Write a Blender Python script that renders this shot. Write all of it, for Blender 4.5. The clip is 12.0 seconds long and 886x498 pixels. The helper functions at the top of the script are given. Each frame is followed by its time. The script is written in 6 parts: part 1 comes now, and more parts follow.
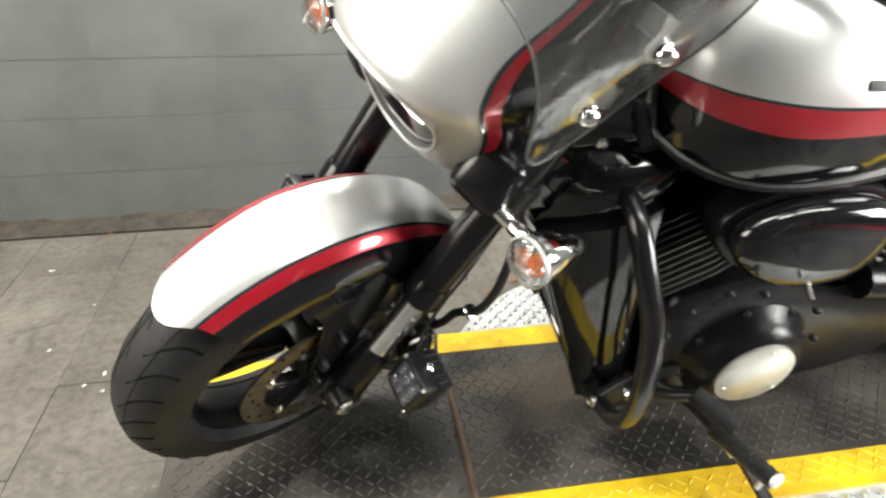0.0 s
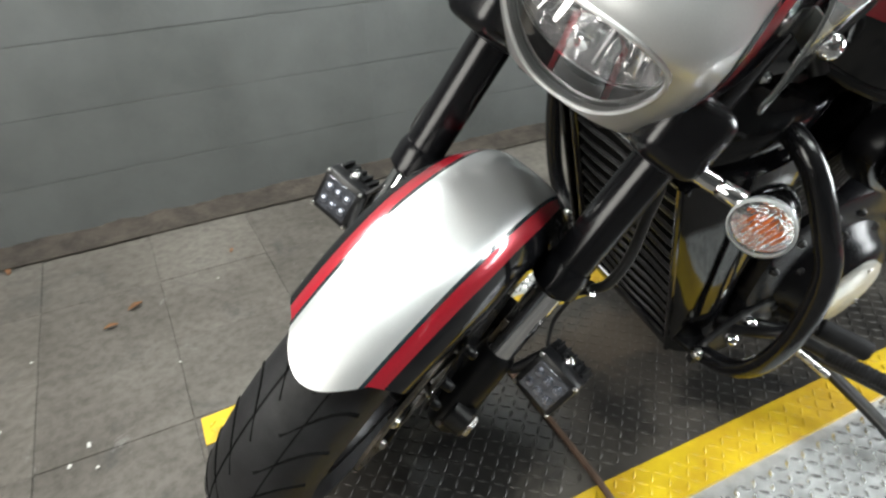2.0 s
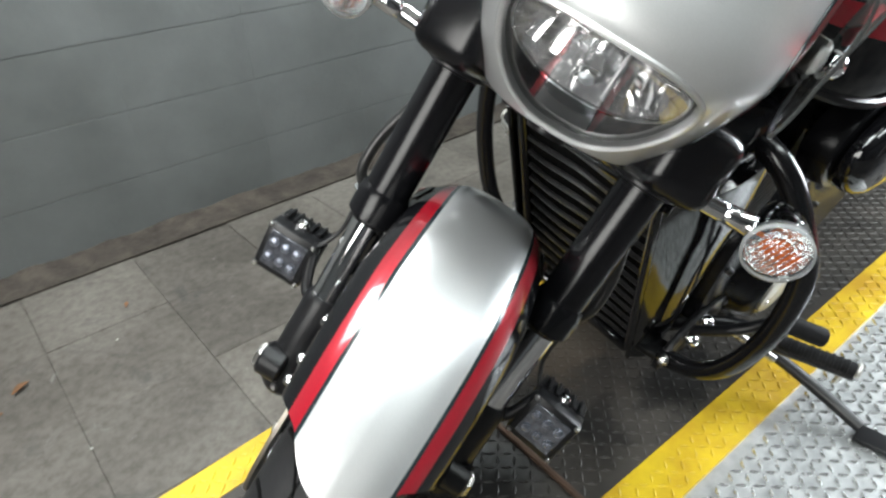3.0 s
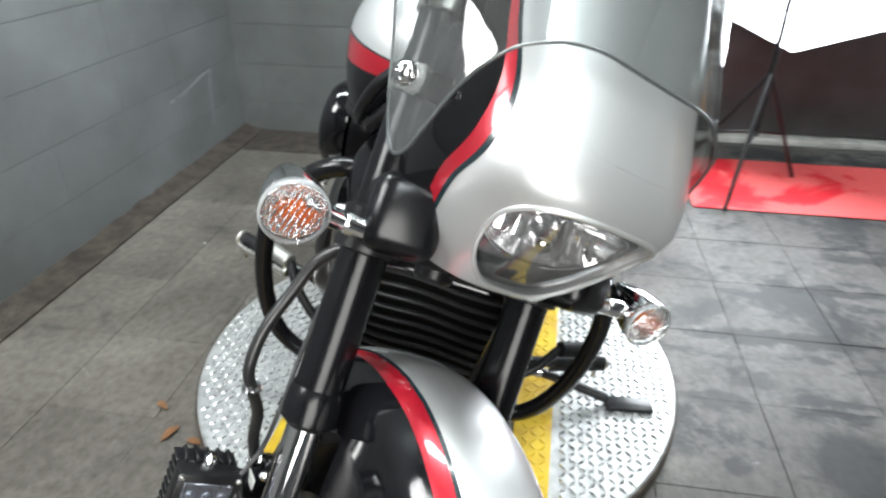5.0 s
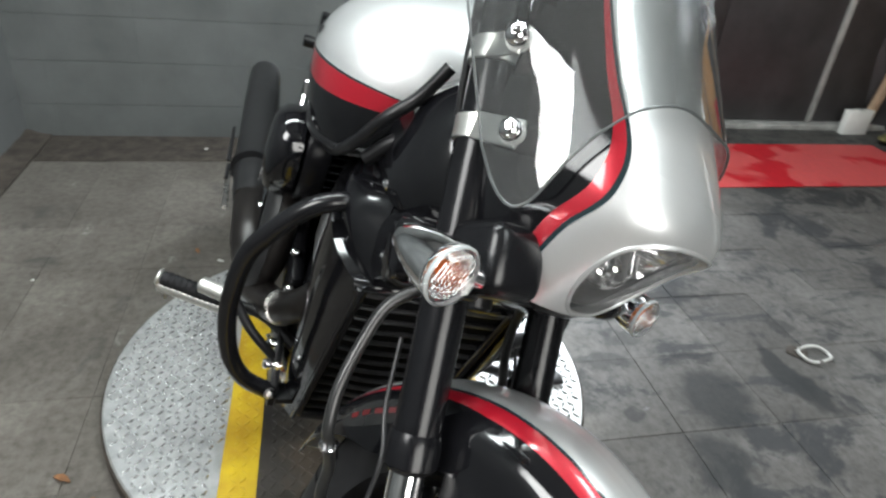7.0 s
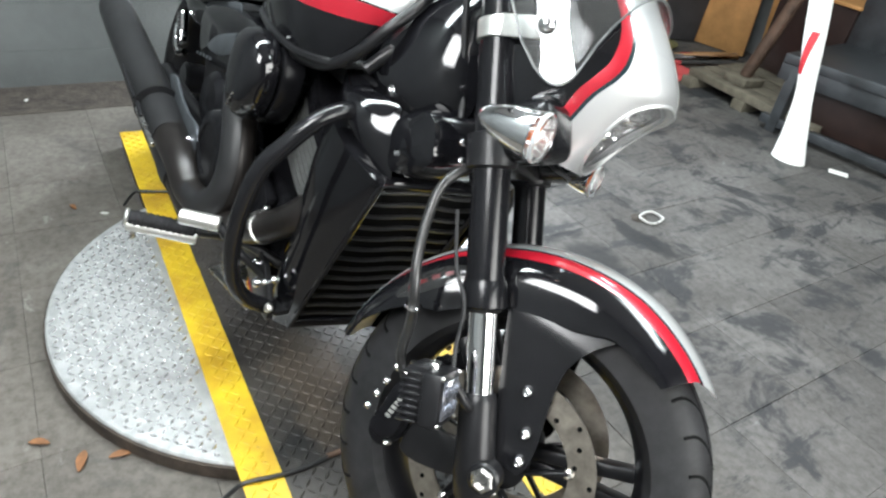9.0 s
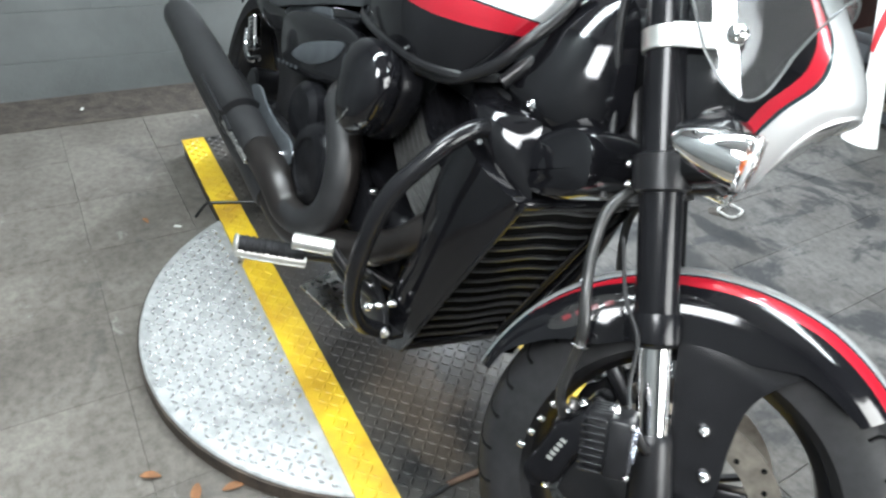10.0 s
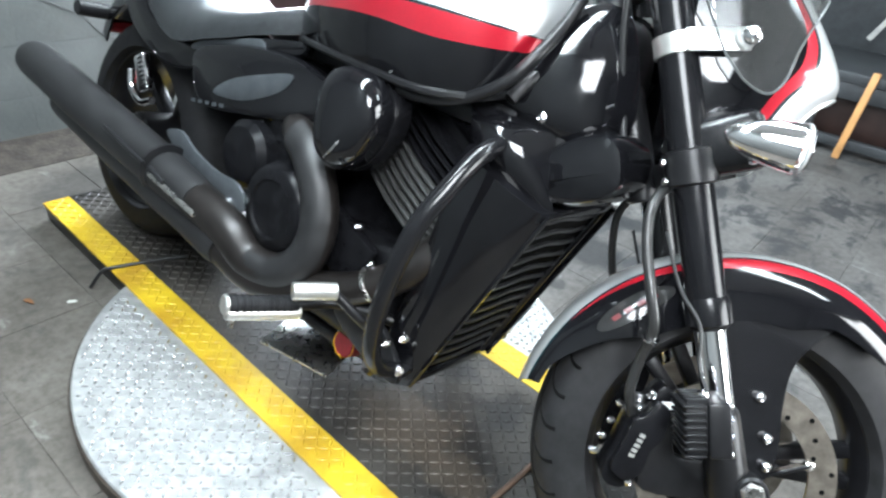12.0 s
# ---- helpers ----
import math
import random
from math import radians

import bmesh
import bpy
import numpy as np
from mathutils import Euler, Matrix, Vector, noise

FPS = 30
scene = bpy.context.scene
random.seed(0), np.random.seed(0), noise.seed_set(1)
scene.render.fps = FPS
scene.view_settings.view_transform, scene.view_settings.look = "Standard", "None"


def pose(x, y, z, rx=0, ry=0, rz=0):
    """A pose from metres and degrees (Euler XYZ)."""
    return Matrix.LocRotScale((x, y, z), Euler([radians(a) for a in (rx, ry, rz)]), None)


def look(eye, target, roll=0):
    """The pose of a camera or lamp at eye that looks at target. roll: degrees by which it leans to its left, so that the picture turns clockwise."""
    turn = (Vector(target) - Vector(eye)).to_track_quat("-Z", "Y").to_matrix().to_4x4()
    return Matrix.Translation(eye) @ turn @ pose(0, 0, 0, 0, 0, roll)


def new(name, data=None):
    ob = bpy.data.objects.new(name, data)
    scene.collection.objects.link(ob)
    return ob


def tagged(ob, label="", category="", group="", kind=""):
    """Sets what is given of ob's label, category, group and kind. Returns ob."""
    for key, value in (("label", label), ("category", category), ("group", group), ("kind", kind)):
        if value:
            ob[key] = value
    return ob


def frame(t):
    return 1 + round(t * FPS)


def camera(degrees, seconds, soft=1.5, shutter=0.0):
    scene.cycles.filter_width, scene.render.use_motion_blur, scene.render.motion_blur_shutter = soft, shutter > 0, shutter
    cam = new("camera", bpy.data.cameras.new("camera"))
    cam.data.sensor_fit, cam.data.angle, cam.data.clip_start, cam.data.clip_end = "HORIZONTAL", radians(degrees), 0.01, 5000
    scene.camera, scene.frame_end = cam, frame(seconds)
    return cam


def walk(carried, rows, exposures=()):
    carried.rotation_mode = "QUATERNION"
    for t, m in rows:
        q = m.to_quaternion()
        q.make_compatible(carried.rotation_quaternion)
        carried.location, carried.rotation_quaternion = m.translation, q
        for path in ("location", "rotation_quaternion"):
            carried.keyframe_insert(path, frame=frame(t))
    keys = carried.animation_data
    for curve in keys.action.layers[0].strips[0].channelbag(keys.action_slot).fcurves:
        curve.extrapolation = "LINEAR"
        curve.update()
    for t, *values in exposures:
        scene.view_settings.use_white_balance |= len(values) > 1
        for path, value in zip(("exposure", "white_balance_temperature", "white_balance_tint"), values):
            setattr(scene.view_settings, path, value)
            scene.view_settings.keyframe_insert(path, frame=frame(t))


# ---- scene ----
cam = camera(69.66, 12.0, 2.4, 0.5)
PATH = [
    (0, (-0.056, 1.003, 1.011), (-0.431, -0.750, 0.124), 0.9),
    (0.5, (0.014, 0.915, 1.011), (-0.336, -0.830, 0.100), 0.2),
    (1, (0.094, 0.867, 0.983), (-0.283, -0.859, 0.047), -2.3),
    (1.5, (0.179, 0.794, 0.978), (-0.378, -0.858, -0.002), -1.8),
    (2, (0.248, 0.720, 0.988), (-0.509, -0.821, -0.037), -2.6),
    (2.5, (0.283, 0.656, 0.996), (-0.645, -0.775, -0.049), -2.4),
    (2.7, (0.288, 0.613, 1.004), (-0.697, -0.771, -0.052), -2.7),
    (4.3, (0.324, 0.354, 1.087), (-1.185, -0.508, 0.097), -1.7),
    (4.5, (0.335, 0.300, 1.124), (-1.242, -0.365, 0.090), -0.3),
    (5, (0.442, 0.188, 1.173), (-1.276, -0.086, 0.187), 0.3),
    (5.5, (0.496, 0.134, 1.204), (-1.244, 0.149, 0.218), 3.6),
    (6, (0.483, 0.046, 1.223), (-1.260, 0.209, 0.256), 5.6),
    (6.5, (0.444, -0.087, 1.238), (-1.283, 0.181, 0.266), 4.6),
    (7, (0.435, -0.180, 1.243), (-1.235, 0.250, 0.230), 5.8),
    (7.5, (0.482, -0.295, 1.240), (-1.103, 0.379, 0.223), 5.1),
    (7.7, (0.510, -0.370, 1.238), (-1.019, 0.409, 0.210), 5.5),
    (9.3, (0.465, -0.607, 1.212), (-0.872, 0.381, 0.100), 9.1),
    (9.5, (0.417, -0.637, 1.205), (-0.927, 0.328, 0.080), 8.4),
    (10, (0.291, -0.705, 1.218), (-1.050, 0.224, 0.060), 6.5),
    (10.5, (0.237, -0.727, 1.200), (-1.053, 0.233, 0.011), 7.0),
    (11, (0.183, -0.781, 1.193), (-1.070, 0.259, 0.032), 5.5),
    (11.5, (0.114, -0.884, 1.185), (-1.043, 0.329, 0.094), 4.5),
    (12, (0.057, -0.937, 1.180), (-0.971, 0.414, 0.122), 7.3),
]
EXPOSURES = [(0, 0.35, 7000, 10), (1, 0.12, 7000, 9), (2.5, -0.28, 6300, 8), (4.5, -0.08, 6250, 8), (5.5, -0.4, 6250, 9), (6.5, -0.58, 6300, 8), (7.5, -0.14, 6300, 9), (9.5, 0.35, 6100, 8), (12, 0.62, 5850, 7)]
walk(cam, [(t, look(eye, target, roll)) for t, eye, target, roll in PATH], EXPOSURES)

# ---- world and light ----
world = bpy.data.worlds.new("World")
scene.world = world
world.use_nodes = True
world.node_tree.nodes["Background"].inputs[0].default_value = (0.75, 0.82, 1.0, 1)
world.node_tree.nodes["Background"].inputs[1].default_value = 0.25


def area_lamp(name, eye, target, sx, sy, watts, colour=(1, 1, 1)):
    data = bpy.data.lights.new(name, "AREA")
    data.shape, data.size, data.size_y, data.energy, data.color = "RECTANGLE", sx, sy, watts, colour
    ob = new(name, data)
    ob.matrix_world = look(eye, target)
    return ob


SOFTBOX = (-2.50, 1.20, 1.04)
SOFT_AIM = (0.0, 0.1, 0.6)
area_lamp("softbox_light", (-2.43, 1.17, 1.03), SOFT_AIM, 0.80, 0.80, 68, (0.93, 0.97, 1.0))
area_lamp("front_softbox_light", (2.35, 0.55, 1.50), (-0.2, 0.0, 0.75), 1.5, 1.3, 52, (1.0, 0.95, 0.88))
area_lamp("side_softbox_light", (0.35, -1.13, 2.03), (-0.3, 0.0, 0.6), 0.75, 0.75, 40, (1.0, 0.98, 0.95))
area_lamp("ceiling_tube_light", (-0.9, -0.6, 2.78), (-0.9, -0.6, 0), 0.28, 2.3, 105, (0.95, 1.0, 0.98))
area_lamp("ceiling_tube_light", (0.6, 0.9, 2.78), (0.6, 0.9, 0), 2.3, 0.28, 46, (0.95, 1.0, 0.98))
area_lamp("ceiling_tube_light", (-1.6, 1.6, 2.78), (-1.6, 1.6, 0), 2.3, 0.28, 50, (0.95, 1.0, 0.98))

# ---- materials ----


def mat(name, colour, rough=0.5, metal=0.0, var=0.0, scale=8.0, bump=0.0, bscale=60.0, coat=0.0, dark=None, spec=None, rvar=0.0, obj_random=0.0, place=False):
    m = bpy.data.materials.new(name)
    m.use_nodes = True
    nt = m.node_tree
    b = nt.nodes["Principled BSDF"]
    b.inputs["Base Color"].default_value = (*colour, 1)
    b.inputs["Roughness"].default_value = rough
    b.inputs["Metallic"].default_value = metal
    if coat:
        b.inputs["Coat Weight"].default_value = coat
        b.inputs["Coat Roughness"].default_value = 0.04
    if spec is not None:
        b.inputs["Specular IOR Level"].default_value = spec
    tc = nt.nodes.new("ShaderNodeNewGeometry" if place else "ShaderNodeTexCoord")
    where = tc.outputs["Position" if place else "Object"]
    if var or rvar:
        n1 = nt.nodes.new("ShaderNodeTexNoise")
        n1.inputs["Scale"].default_value = scale
        n1.inputs["Detail"].default_value = 8
        n1.inputs["Roughness"].default_value = 0.62
        nt.links.new(where, n1.inputs["Vector"])
        ramp = nt.nodes.new("ShaderNodeValToRGB")
        ramp.color_ramp.elements[0].position, ramp.color_ramp.elements[1].position = 0.33, 0.68
        dk = dark or tuple(c * (1 - var) for c in colour)
        ramp.color_ramp.elements[0].color = (*dk, 1)
        ramp.color_ramp.elements[1].color = (*[min(1, c * (1 + var * 0.6)) for c in colour], 1)
        nt.links.new(n1.outputs["Fac"], ramp.inputs["Fac"])
        last = ramp.outputs["Color"]
        if obj_random:
            oi = nt.nodes.new("ShaderNodeObjectInfo")
            mr = nt.nodes.new("ShaderNodeMapRange")
            mr.inputs["To Min"].default_value, mr.inputs["To Max"].default_value = 1 - obj_random, 1 + obj_random
            nt.links.new(oi.outputs["Random"], mr.inputs["Value"])
            mx = nt.nodes.new("ShaderNodeVectorMath")
            mx.operation = "SCALE"
            nt.links.new(last, mx.inputs[0])
            nt.links.new(mr.outputs["Result"], mx.inputs["Scale"])
            last = mx.outputs["Vector"]
        nt.links.new(last, b.inputs["Base Color"])
        if rvar:
            mr2 = nt.nodes.new("ShaderNodeMapRange")
            mr2.inputs["To Min"].default_value, mr2.inputs["To Max"].default_value = max(0.02, rough - rvar), rough + rvar
            nt.links.new(n1.outputs["Fac"], mr2.inputs["Value"])
            nt.links.new(mr2.outputs["Result"], b.inputs["Roughness"])
    if bump:
        n2 = nt.nodes.new("ShaderNodeTexNoise")
        n2.inputs["Scale"].default_value = bscale
        n2.inputs["Detail"].default_value = 5
        nt.links.new(where, n2.inputs["Vector"])
        bp = nt.nodes.new("ShaderNodeBump")
        bp.inputs["Strength"].default_value = bump
        bp.inputs["Distance"].default_value = 0.01
        nt.links.new(n2.outputs["Fac"], bp.inputs["Height"])
        nt.links.new(bp.outputs["Normal"], b.inputs["Normal"])
    return m


def glass(name, colour, rough=0.0, alpha=0.12, power=4.0, haze=0.0):
    """Thin clear plastic: mostly see-through with a glossy skin, and dusty by as much as haze."""
    m = bpy.data.materials.new(name)
    m.use_nodes = True
    nt = m.node_tree
    nt.nodes.remove(nt.nodes["Principled BSDF"])
    tr = nt.nodes.new("ShaderNodeBsdfTransparent")
    tr.inputs[0].default_value = (*colour, 1)
    gl = nt.nodes.new("ShaderNodeBsdfGlossy")
    gl.inputs["Roughness"].default_value = max(rough, 0.02)
    fw = nt.nodes.new("ShaderNodeLayerWeight")
    fw.inputs["Blend"].default_value = 0.5
    fr = nt.nodes.new("ShaderNodeMath")
    fr.operation = "POWER"
    fr.inputs[1].default_value = power
    nt.links.new(fw.outputs["Facing"], fr.inputs[0])
    ad = nt.nodes.new("ShaderNodeMath")
    ad.operation = "ADD"
    ad.inputs[1].default_value = alpha * 0.2
    mx = nt.nodes.new("ShaderNodeMixShader")
    nt.links.new(fr.outputs[0], ad.inputs[0])
    nt.links.new(ad.outputs[0], mx.inputs[0])
    nt.links.new(tr.outputs[0], mx.inputs[1])
    nt.links.new(gl.outputs[0], mx.inputs[2])
    last = mx
    if haze:
        dust = nt.nodes.new("ShaderNodeBsdfDiffuse")
        dust.inputs["Color"].default_value = (0.7, 0.7, 0.69, 1)
        last = nt.nodes.new("ShaderNodeMixShader")
        last.inputs[0].default_value = haze
        nt.links.new(mx.outputs[0], last.inputs[1])
        nt.links.new(dust.outputs[0], last.inputs[2])
    nt.links.new(last.outputs[0], nt.nodes["Material Output"].inputs[0])
    return m


def glow(name, colour, strength):
    m = bpy.data.materials.new(name)
    m.use_nodes = True
    b = m.node_tree.nodes["Principled BSDF"]
    b.inputs["Base Color"].default_value = (*colour, 1)
    b.inputs["Emission Color"].default_value = (*colour, 1)
    b.inputs["Emission Strength"].default_value = strength
    return m


SILVER = mat("silver_metallic_paint", (0.65, 0.66, 0.66), 0.40, 0.72, var=0.05, scale=900, coat=1.0)
RED = mat("candy_red_paint", (0.40, 0.008, 0.022), 0.28, 0.35, var=0.15, scale=500, coat=1.0)
BLACK = mat("gloss_black_paint", (0.005, 0.005, 0.006), 0.085, 0.0, var=0.2, scale=30, bump=0.05, bscale=9)
PIN = mat("dark_teal_pinstripe", (0.008, 0.02, 0.024), 0.2, coat=0.8)
SATIN = mat("satin_black_metal", (0.009, 0.009, 0.010), 0.33, 0.0, spec=0.3, var=0.3, scale=40, rvar=0.08)
GUARD = mat("guard_black_enamel", (0.007, 0.007, 0.008), 0.2, 0.0, spec=0.35, var=0.2, scale=30)
ENGINE = mat("engine_black", (0.006, 0.006, 0.007), 0.26, 0.0, spec=0.13, var=0.4, scale=30, bump=0.06, bscale=300)
HEAT = mat("exhaust_matt_black", (0.017, 0.017, 0.018), 0.48, 0.2, var=0.35, scale=25, rvar=0.1)
BROWNED = mat("heat_browned_black", (0.018, 0.0155, 0.0145), 0.36, 0.4, var=0.4, scale=18, rvar=0.1)
CHROME = mat("chrome", (0.82, 0.82, 0.83), 0.06, 1.0, var=0.05, scale=20, rvar=0.03)
STEEL = mat("brushed_steel", (0.55, 0.54, 0.52), 0.28, 1.0, var=0.2, scale=60, rvar=0.1)
ALU = mat("satin_aluminium", (0.66, 0.66, 0.63), 0.36, 0.9, var=0.1, scale=60, rvar=0.08)
PALE = mat("pale_satin_cover", (0.50, 0.50, 0.455), 0.32, 0.55, var=0.12, scale=30, rvar=0.08)
GREYPLATE = mat("grey_heat_plate", (0.10, 0.11, 0.12), 0.4, 0.6, var=0.2, scale=30)
RUBBER = mat("tyre_rubber", (0.011, 0.011, 0.012), 0.7, 0.0, spec=0.16, var=0.45, scale=26, bump=0.08, bscale=400)
RUBBERWORN = mat("worn_tread_rubber", (0.015, 0.015, 0.016), 0.56, 0.0, spec=0.24, var=0.4, scale=30, bump=0.08, bscale=400)
RIM = mat("rim_black", (0.006, 0.006, 0.007), 0.3, 0.0, spec=0.3, var=0.3, scale=30)
ROTOR = mat("brake_rotor_steel", (0.40, 0.36, 0.31), 0.34, 1.0, var=0.35, scale=40, rvar=0.1)
LEATHER = mat("black_seat_vinyl", (0.022, 0.024, 0.026), 0.42, 0.0, var=0.3, scale=60, bump=0.15, bscale=350)
LENS = glass("clear_lens", (0.97, 0.975, 0.975), 0.03, 0.1, 2.4)
RIBLENS = glass("ribbed_clear_lens", (0.96, 0.965, 0.965), 0.02, 0.30, power=3.0)
SCREEN = glass("clear_windscreen", (0.86, 0.87, 0.87), 0.0, 0.28, power=2.6, haze=0.018)
AMBER = mat("amber_bulb", (0.80, 0.17, 0.03), 0.25, 0.0, coat=0.6)
WIRE = mat("black_cable", (0.014, 0.014, 0.015), 0.45, 0.0, var=0.3, scale=120)
GREYHOSE = mat("grey_braided_hose", (0.10, 0.10, 0.10), 0.35, 0.4, var=0.3, scale=200)
REDPLASTIC = mat("red_filter_can", (0.20, 0.012, 0.016), 0.4, var=0.3, scale=60)
YELLOWLABEL = mat("yellow_label", (0.75, 0.50, 0.03), 0.5, var=0.2, scale=80)
WHITELABEL = mat("white_label", (0.75, 0.75, 0.72), 0.5, var=0.05, scale=60)
BADGERED = mat("badge_red", (0.10, 0.010, 0.012), 0.35, var=0.3, scale=60)
DECAL = mat("silver_decal", (0.020, 0.020, 0.020), 0.12, 0.0, var=0.2, scale=60)
LEDGLASS = mat("led_lens_array", (0.12, 0.125, 0.145), 0.12, 0.5, var=0.5, scale=140, coat=1.0)

WALLPAINT = mat("grey_painted_block", (0.100, 0.106, 0.105), 0.55, 0.0, var=0.24, scale=3.0, bump=0.16, bscale=70, obj_random=0.02, rvar=0.07, place=True)
MORTAR = mat("painted_mortar", (0.094, 0.099, 0.098), 0.7, 0.0, var=0.15, scale=9, bump=0.2, bscale=120, place=True)


def floor_mat_nodes(name, stains, gain=1.0):
    """Worn tile: broad cloudy wear, fine speckle, and soft-edged stains at given places."""
    m = bpy.data.materials.new(name)
    m.use_nodes = True
    nt = m.node_tree
    b = nt.nodes["Principled BSDF"]
    geo = nt.nodes.new("ShaderNodeNewGeometry")

    def noise_tex(scale, detail, rough, distortion=0.0):
        n = nt.nodes.new("ShaderNodeTexNoise")
        n.inputs["Scale"].default_value, n.inputs["Detail"].default_value = scale, detail
        n.inputs["Roughness"].default_value, n.inputs["Distortion"].default_value = rough, distortion
        nt.links.new(geo.outputs["Position"], n.inputs["Vector"])
        return n

    def ramp(src, stops):
        r = nt.nodes.new("ShaderNodeValToRGB")
        e = r.color_ramp.elements
        e[0].position, e[0].color = stops[0][0], (*stops[0][1], 1)
        e[1].position, e[1].color = stops[-1][0], (*stops[-1][1], 1)
        for p, c in stops[1:-1]:
            k = e.new(p)
            k.color = (*c, 1)
        nt.links.new(src, r.inputs["Fac"])
        return r.outputs["Color"]

    def mix(kind, fac, a, c):
        x = nt.nodes.new("ShaderNodeMix")
        x.data_type, x.blend_type = "RGBA", kind
        if isinstance(fac, float):
            x.inputs["Factor"].default_value = fac
        else:
            nt.links.new(fac, x.inputs["Factor"])
        nt.links.new(a, x.inputs[6])
        if isinstance(c, tuple):
            x.inputs[7].default_value = (*c, 1)
        else:
            nt.links.new(c, x.inputs[7])
        return x.outputs[2]

    broad = noise_tex(1.7, 6, 0.62, 0.6)
    col = ramp(broad.outputs["Fac"], [(0.28, (0.068, 0.062, 0.054)), (0.48, (0.107, 0.098, 0.087)), (0.68, (0.156, 0.145, 0.130))])
    fine = noise_tex(38, 8, 0.7)
    col = mix("MULTIPLY", 0.8, col, ramp(fine.outputs["Fac"], [(0.32, (0.55, 0.54, 0.52)), (0.55, (1, 1, 1)), (0.75, (1.25, 1.24, 1.2))]))
    oi = nt.nodes.new("ShaderNodeObjectInfo")
    piece = nt.nodes.new("ShaderNodeMapRange")
    piece.inputs["To Min"].default_value, piece.inputs["To Max"].default_value = 0.86, 1.08
    nt.links.new(oi.outputs["Random"], piece.inputs["Value"])
    col = mix("MULTIPLY", 1.0, col, piece.outputs[0])
    blot = noise_tex(5.5, 9, 0.72, 0.9)
    col = mix("MIX", ramp(blot.outputs["Fac"], [(0.56, (0, 0, 0)), (0.70, (0.75, 0.75, 0.75))]), col, (0.050, 0.049, 0.047))
    pale = noise_tex(9.0, 9, 0.75, 0.5)
    col = mix("MIX", ramp(pale.outputs["Fac"], [(0.62, (0, 0, 0)), (0.74, (0.7, 0.7, 0.7))]), col, (0.30, 0.295, 0.28))
    # the left half of the bay is toned darker and bluer, with dark oil patches
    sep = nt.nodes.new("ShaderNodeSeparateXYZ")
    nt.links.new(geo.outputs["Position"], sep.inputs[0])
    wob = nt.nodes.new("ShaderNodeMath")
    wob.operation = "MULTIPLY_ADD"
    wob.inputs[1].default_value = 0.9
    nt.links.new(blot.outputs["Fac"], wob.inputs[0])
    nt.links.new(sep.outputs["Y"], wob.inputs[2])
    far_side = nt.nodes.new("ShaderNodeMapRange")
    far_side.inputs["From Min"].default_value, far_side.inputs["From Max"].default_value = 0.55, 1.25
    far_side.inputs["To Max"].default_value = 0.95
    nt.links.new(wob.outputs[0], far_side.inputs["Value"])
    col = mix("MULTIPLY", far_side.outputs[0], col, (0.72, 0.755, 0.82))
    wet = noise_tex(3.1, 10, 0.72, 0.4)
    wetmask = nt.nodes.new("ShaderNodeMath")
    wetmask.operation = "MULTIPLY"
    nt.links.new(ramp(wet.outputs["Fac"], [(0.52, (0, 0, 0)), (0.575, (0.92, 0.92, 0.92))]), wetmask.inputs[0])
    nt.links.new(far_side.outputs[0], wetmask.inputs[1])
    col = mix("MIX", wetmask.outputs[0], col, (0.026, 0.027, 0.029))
    # dragged tyre and oil marks
    drag = nt.nodes.new("ShaderNodeVectorMath")
    drag.operation = "MULTIPLY"
    drag.inputs[1].default_value = (7.0, 2.2, 1.0)
    nt.links.new(geo.outputs["Position"], drag.inputs[0])
    streak = noise_tex(1.6, 10, 0.74, 0.3)
    nt.links.new(drag.outputs[0], streak.inputs["Vector"])
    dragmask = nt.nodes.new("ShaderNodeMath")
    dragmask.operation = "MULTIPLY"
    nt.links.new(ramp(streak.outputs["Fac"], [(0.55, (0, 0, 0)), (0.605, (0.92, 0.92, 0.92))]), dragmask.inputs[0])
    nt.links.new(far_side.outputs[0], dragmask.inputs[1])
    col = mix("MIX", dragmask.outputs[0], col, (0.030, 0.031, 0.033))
    warp = noise_tex(9, 4, 0.6)
    wv = nt.nodes.new("ShaderNodeVectorMath")
    wv.operation = "MULTIPLY_ADD"
    wv.inputs[1].default_value, wv.inputs[2].default_value = (0.16, 0.16, 0), (-0.08, -0.08, 0)
    nt.links.new(warp.outputs["Color"], wv.inputs[0])
    pos = nt.nodes.new("ShaderNodeVectorMath")
    nt.links.new(geo.outputs["Position"], pos.inputs[0])
    nt.links.new(wv.outputs[0], pos.inputs[1])
    for x, y, rx, ry, dark in stains:
        sub = nt.nodes.new("ShaderNodeVectorMath")
        sub.operation = "SUBTRACT"
        sub.inputs[1].default_value = (x, y, 0)
        nt.links.new(pos.outputs[0], sub.inputs[0])
        div = nt.nodes.new("ShaderNodeVectorMath")
        div.operation = "MULTIPLY"
        div.inputs[1].default_value = (1 / rx, 1 / ry, 0)
        nt.links.new(sub.outputs[0], div.inputs[0])
        ln = nt.nodes.new("ShaderNodeVectorMath")
        ln.operation = "LENGTH"
        nt.links.new(div.outputs[0], ln.inputs[0])
        col = mix("MIX", ramp(ln.outputs["Value"], [(0.62, (dark, dark, dark)), (1.0, (0, 0, 0))]), col, (0.020, 0.021, 0.022))
    if gain != 1.0:
        col = mix("MULTIPLY", 1.0, col, (gain, gain, gain))
    nt.links.new(col, b.inputs["Base Color"])
    rr = nt.nodes.new("ShaderNodeMapRange")
    rr.inputs["To Min"].default_value, rr.inputs["To Max"].default_value = 0.42, 0.72
    b.inputs["Specular IOR Level"].default_value = 0.17
    nt.links.new(blot.outputs["Fac"], rr.inputs["Value"])
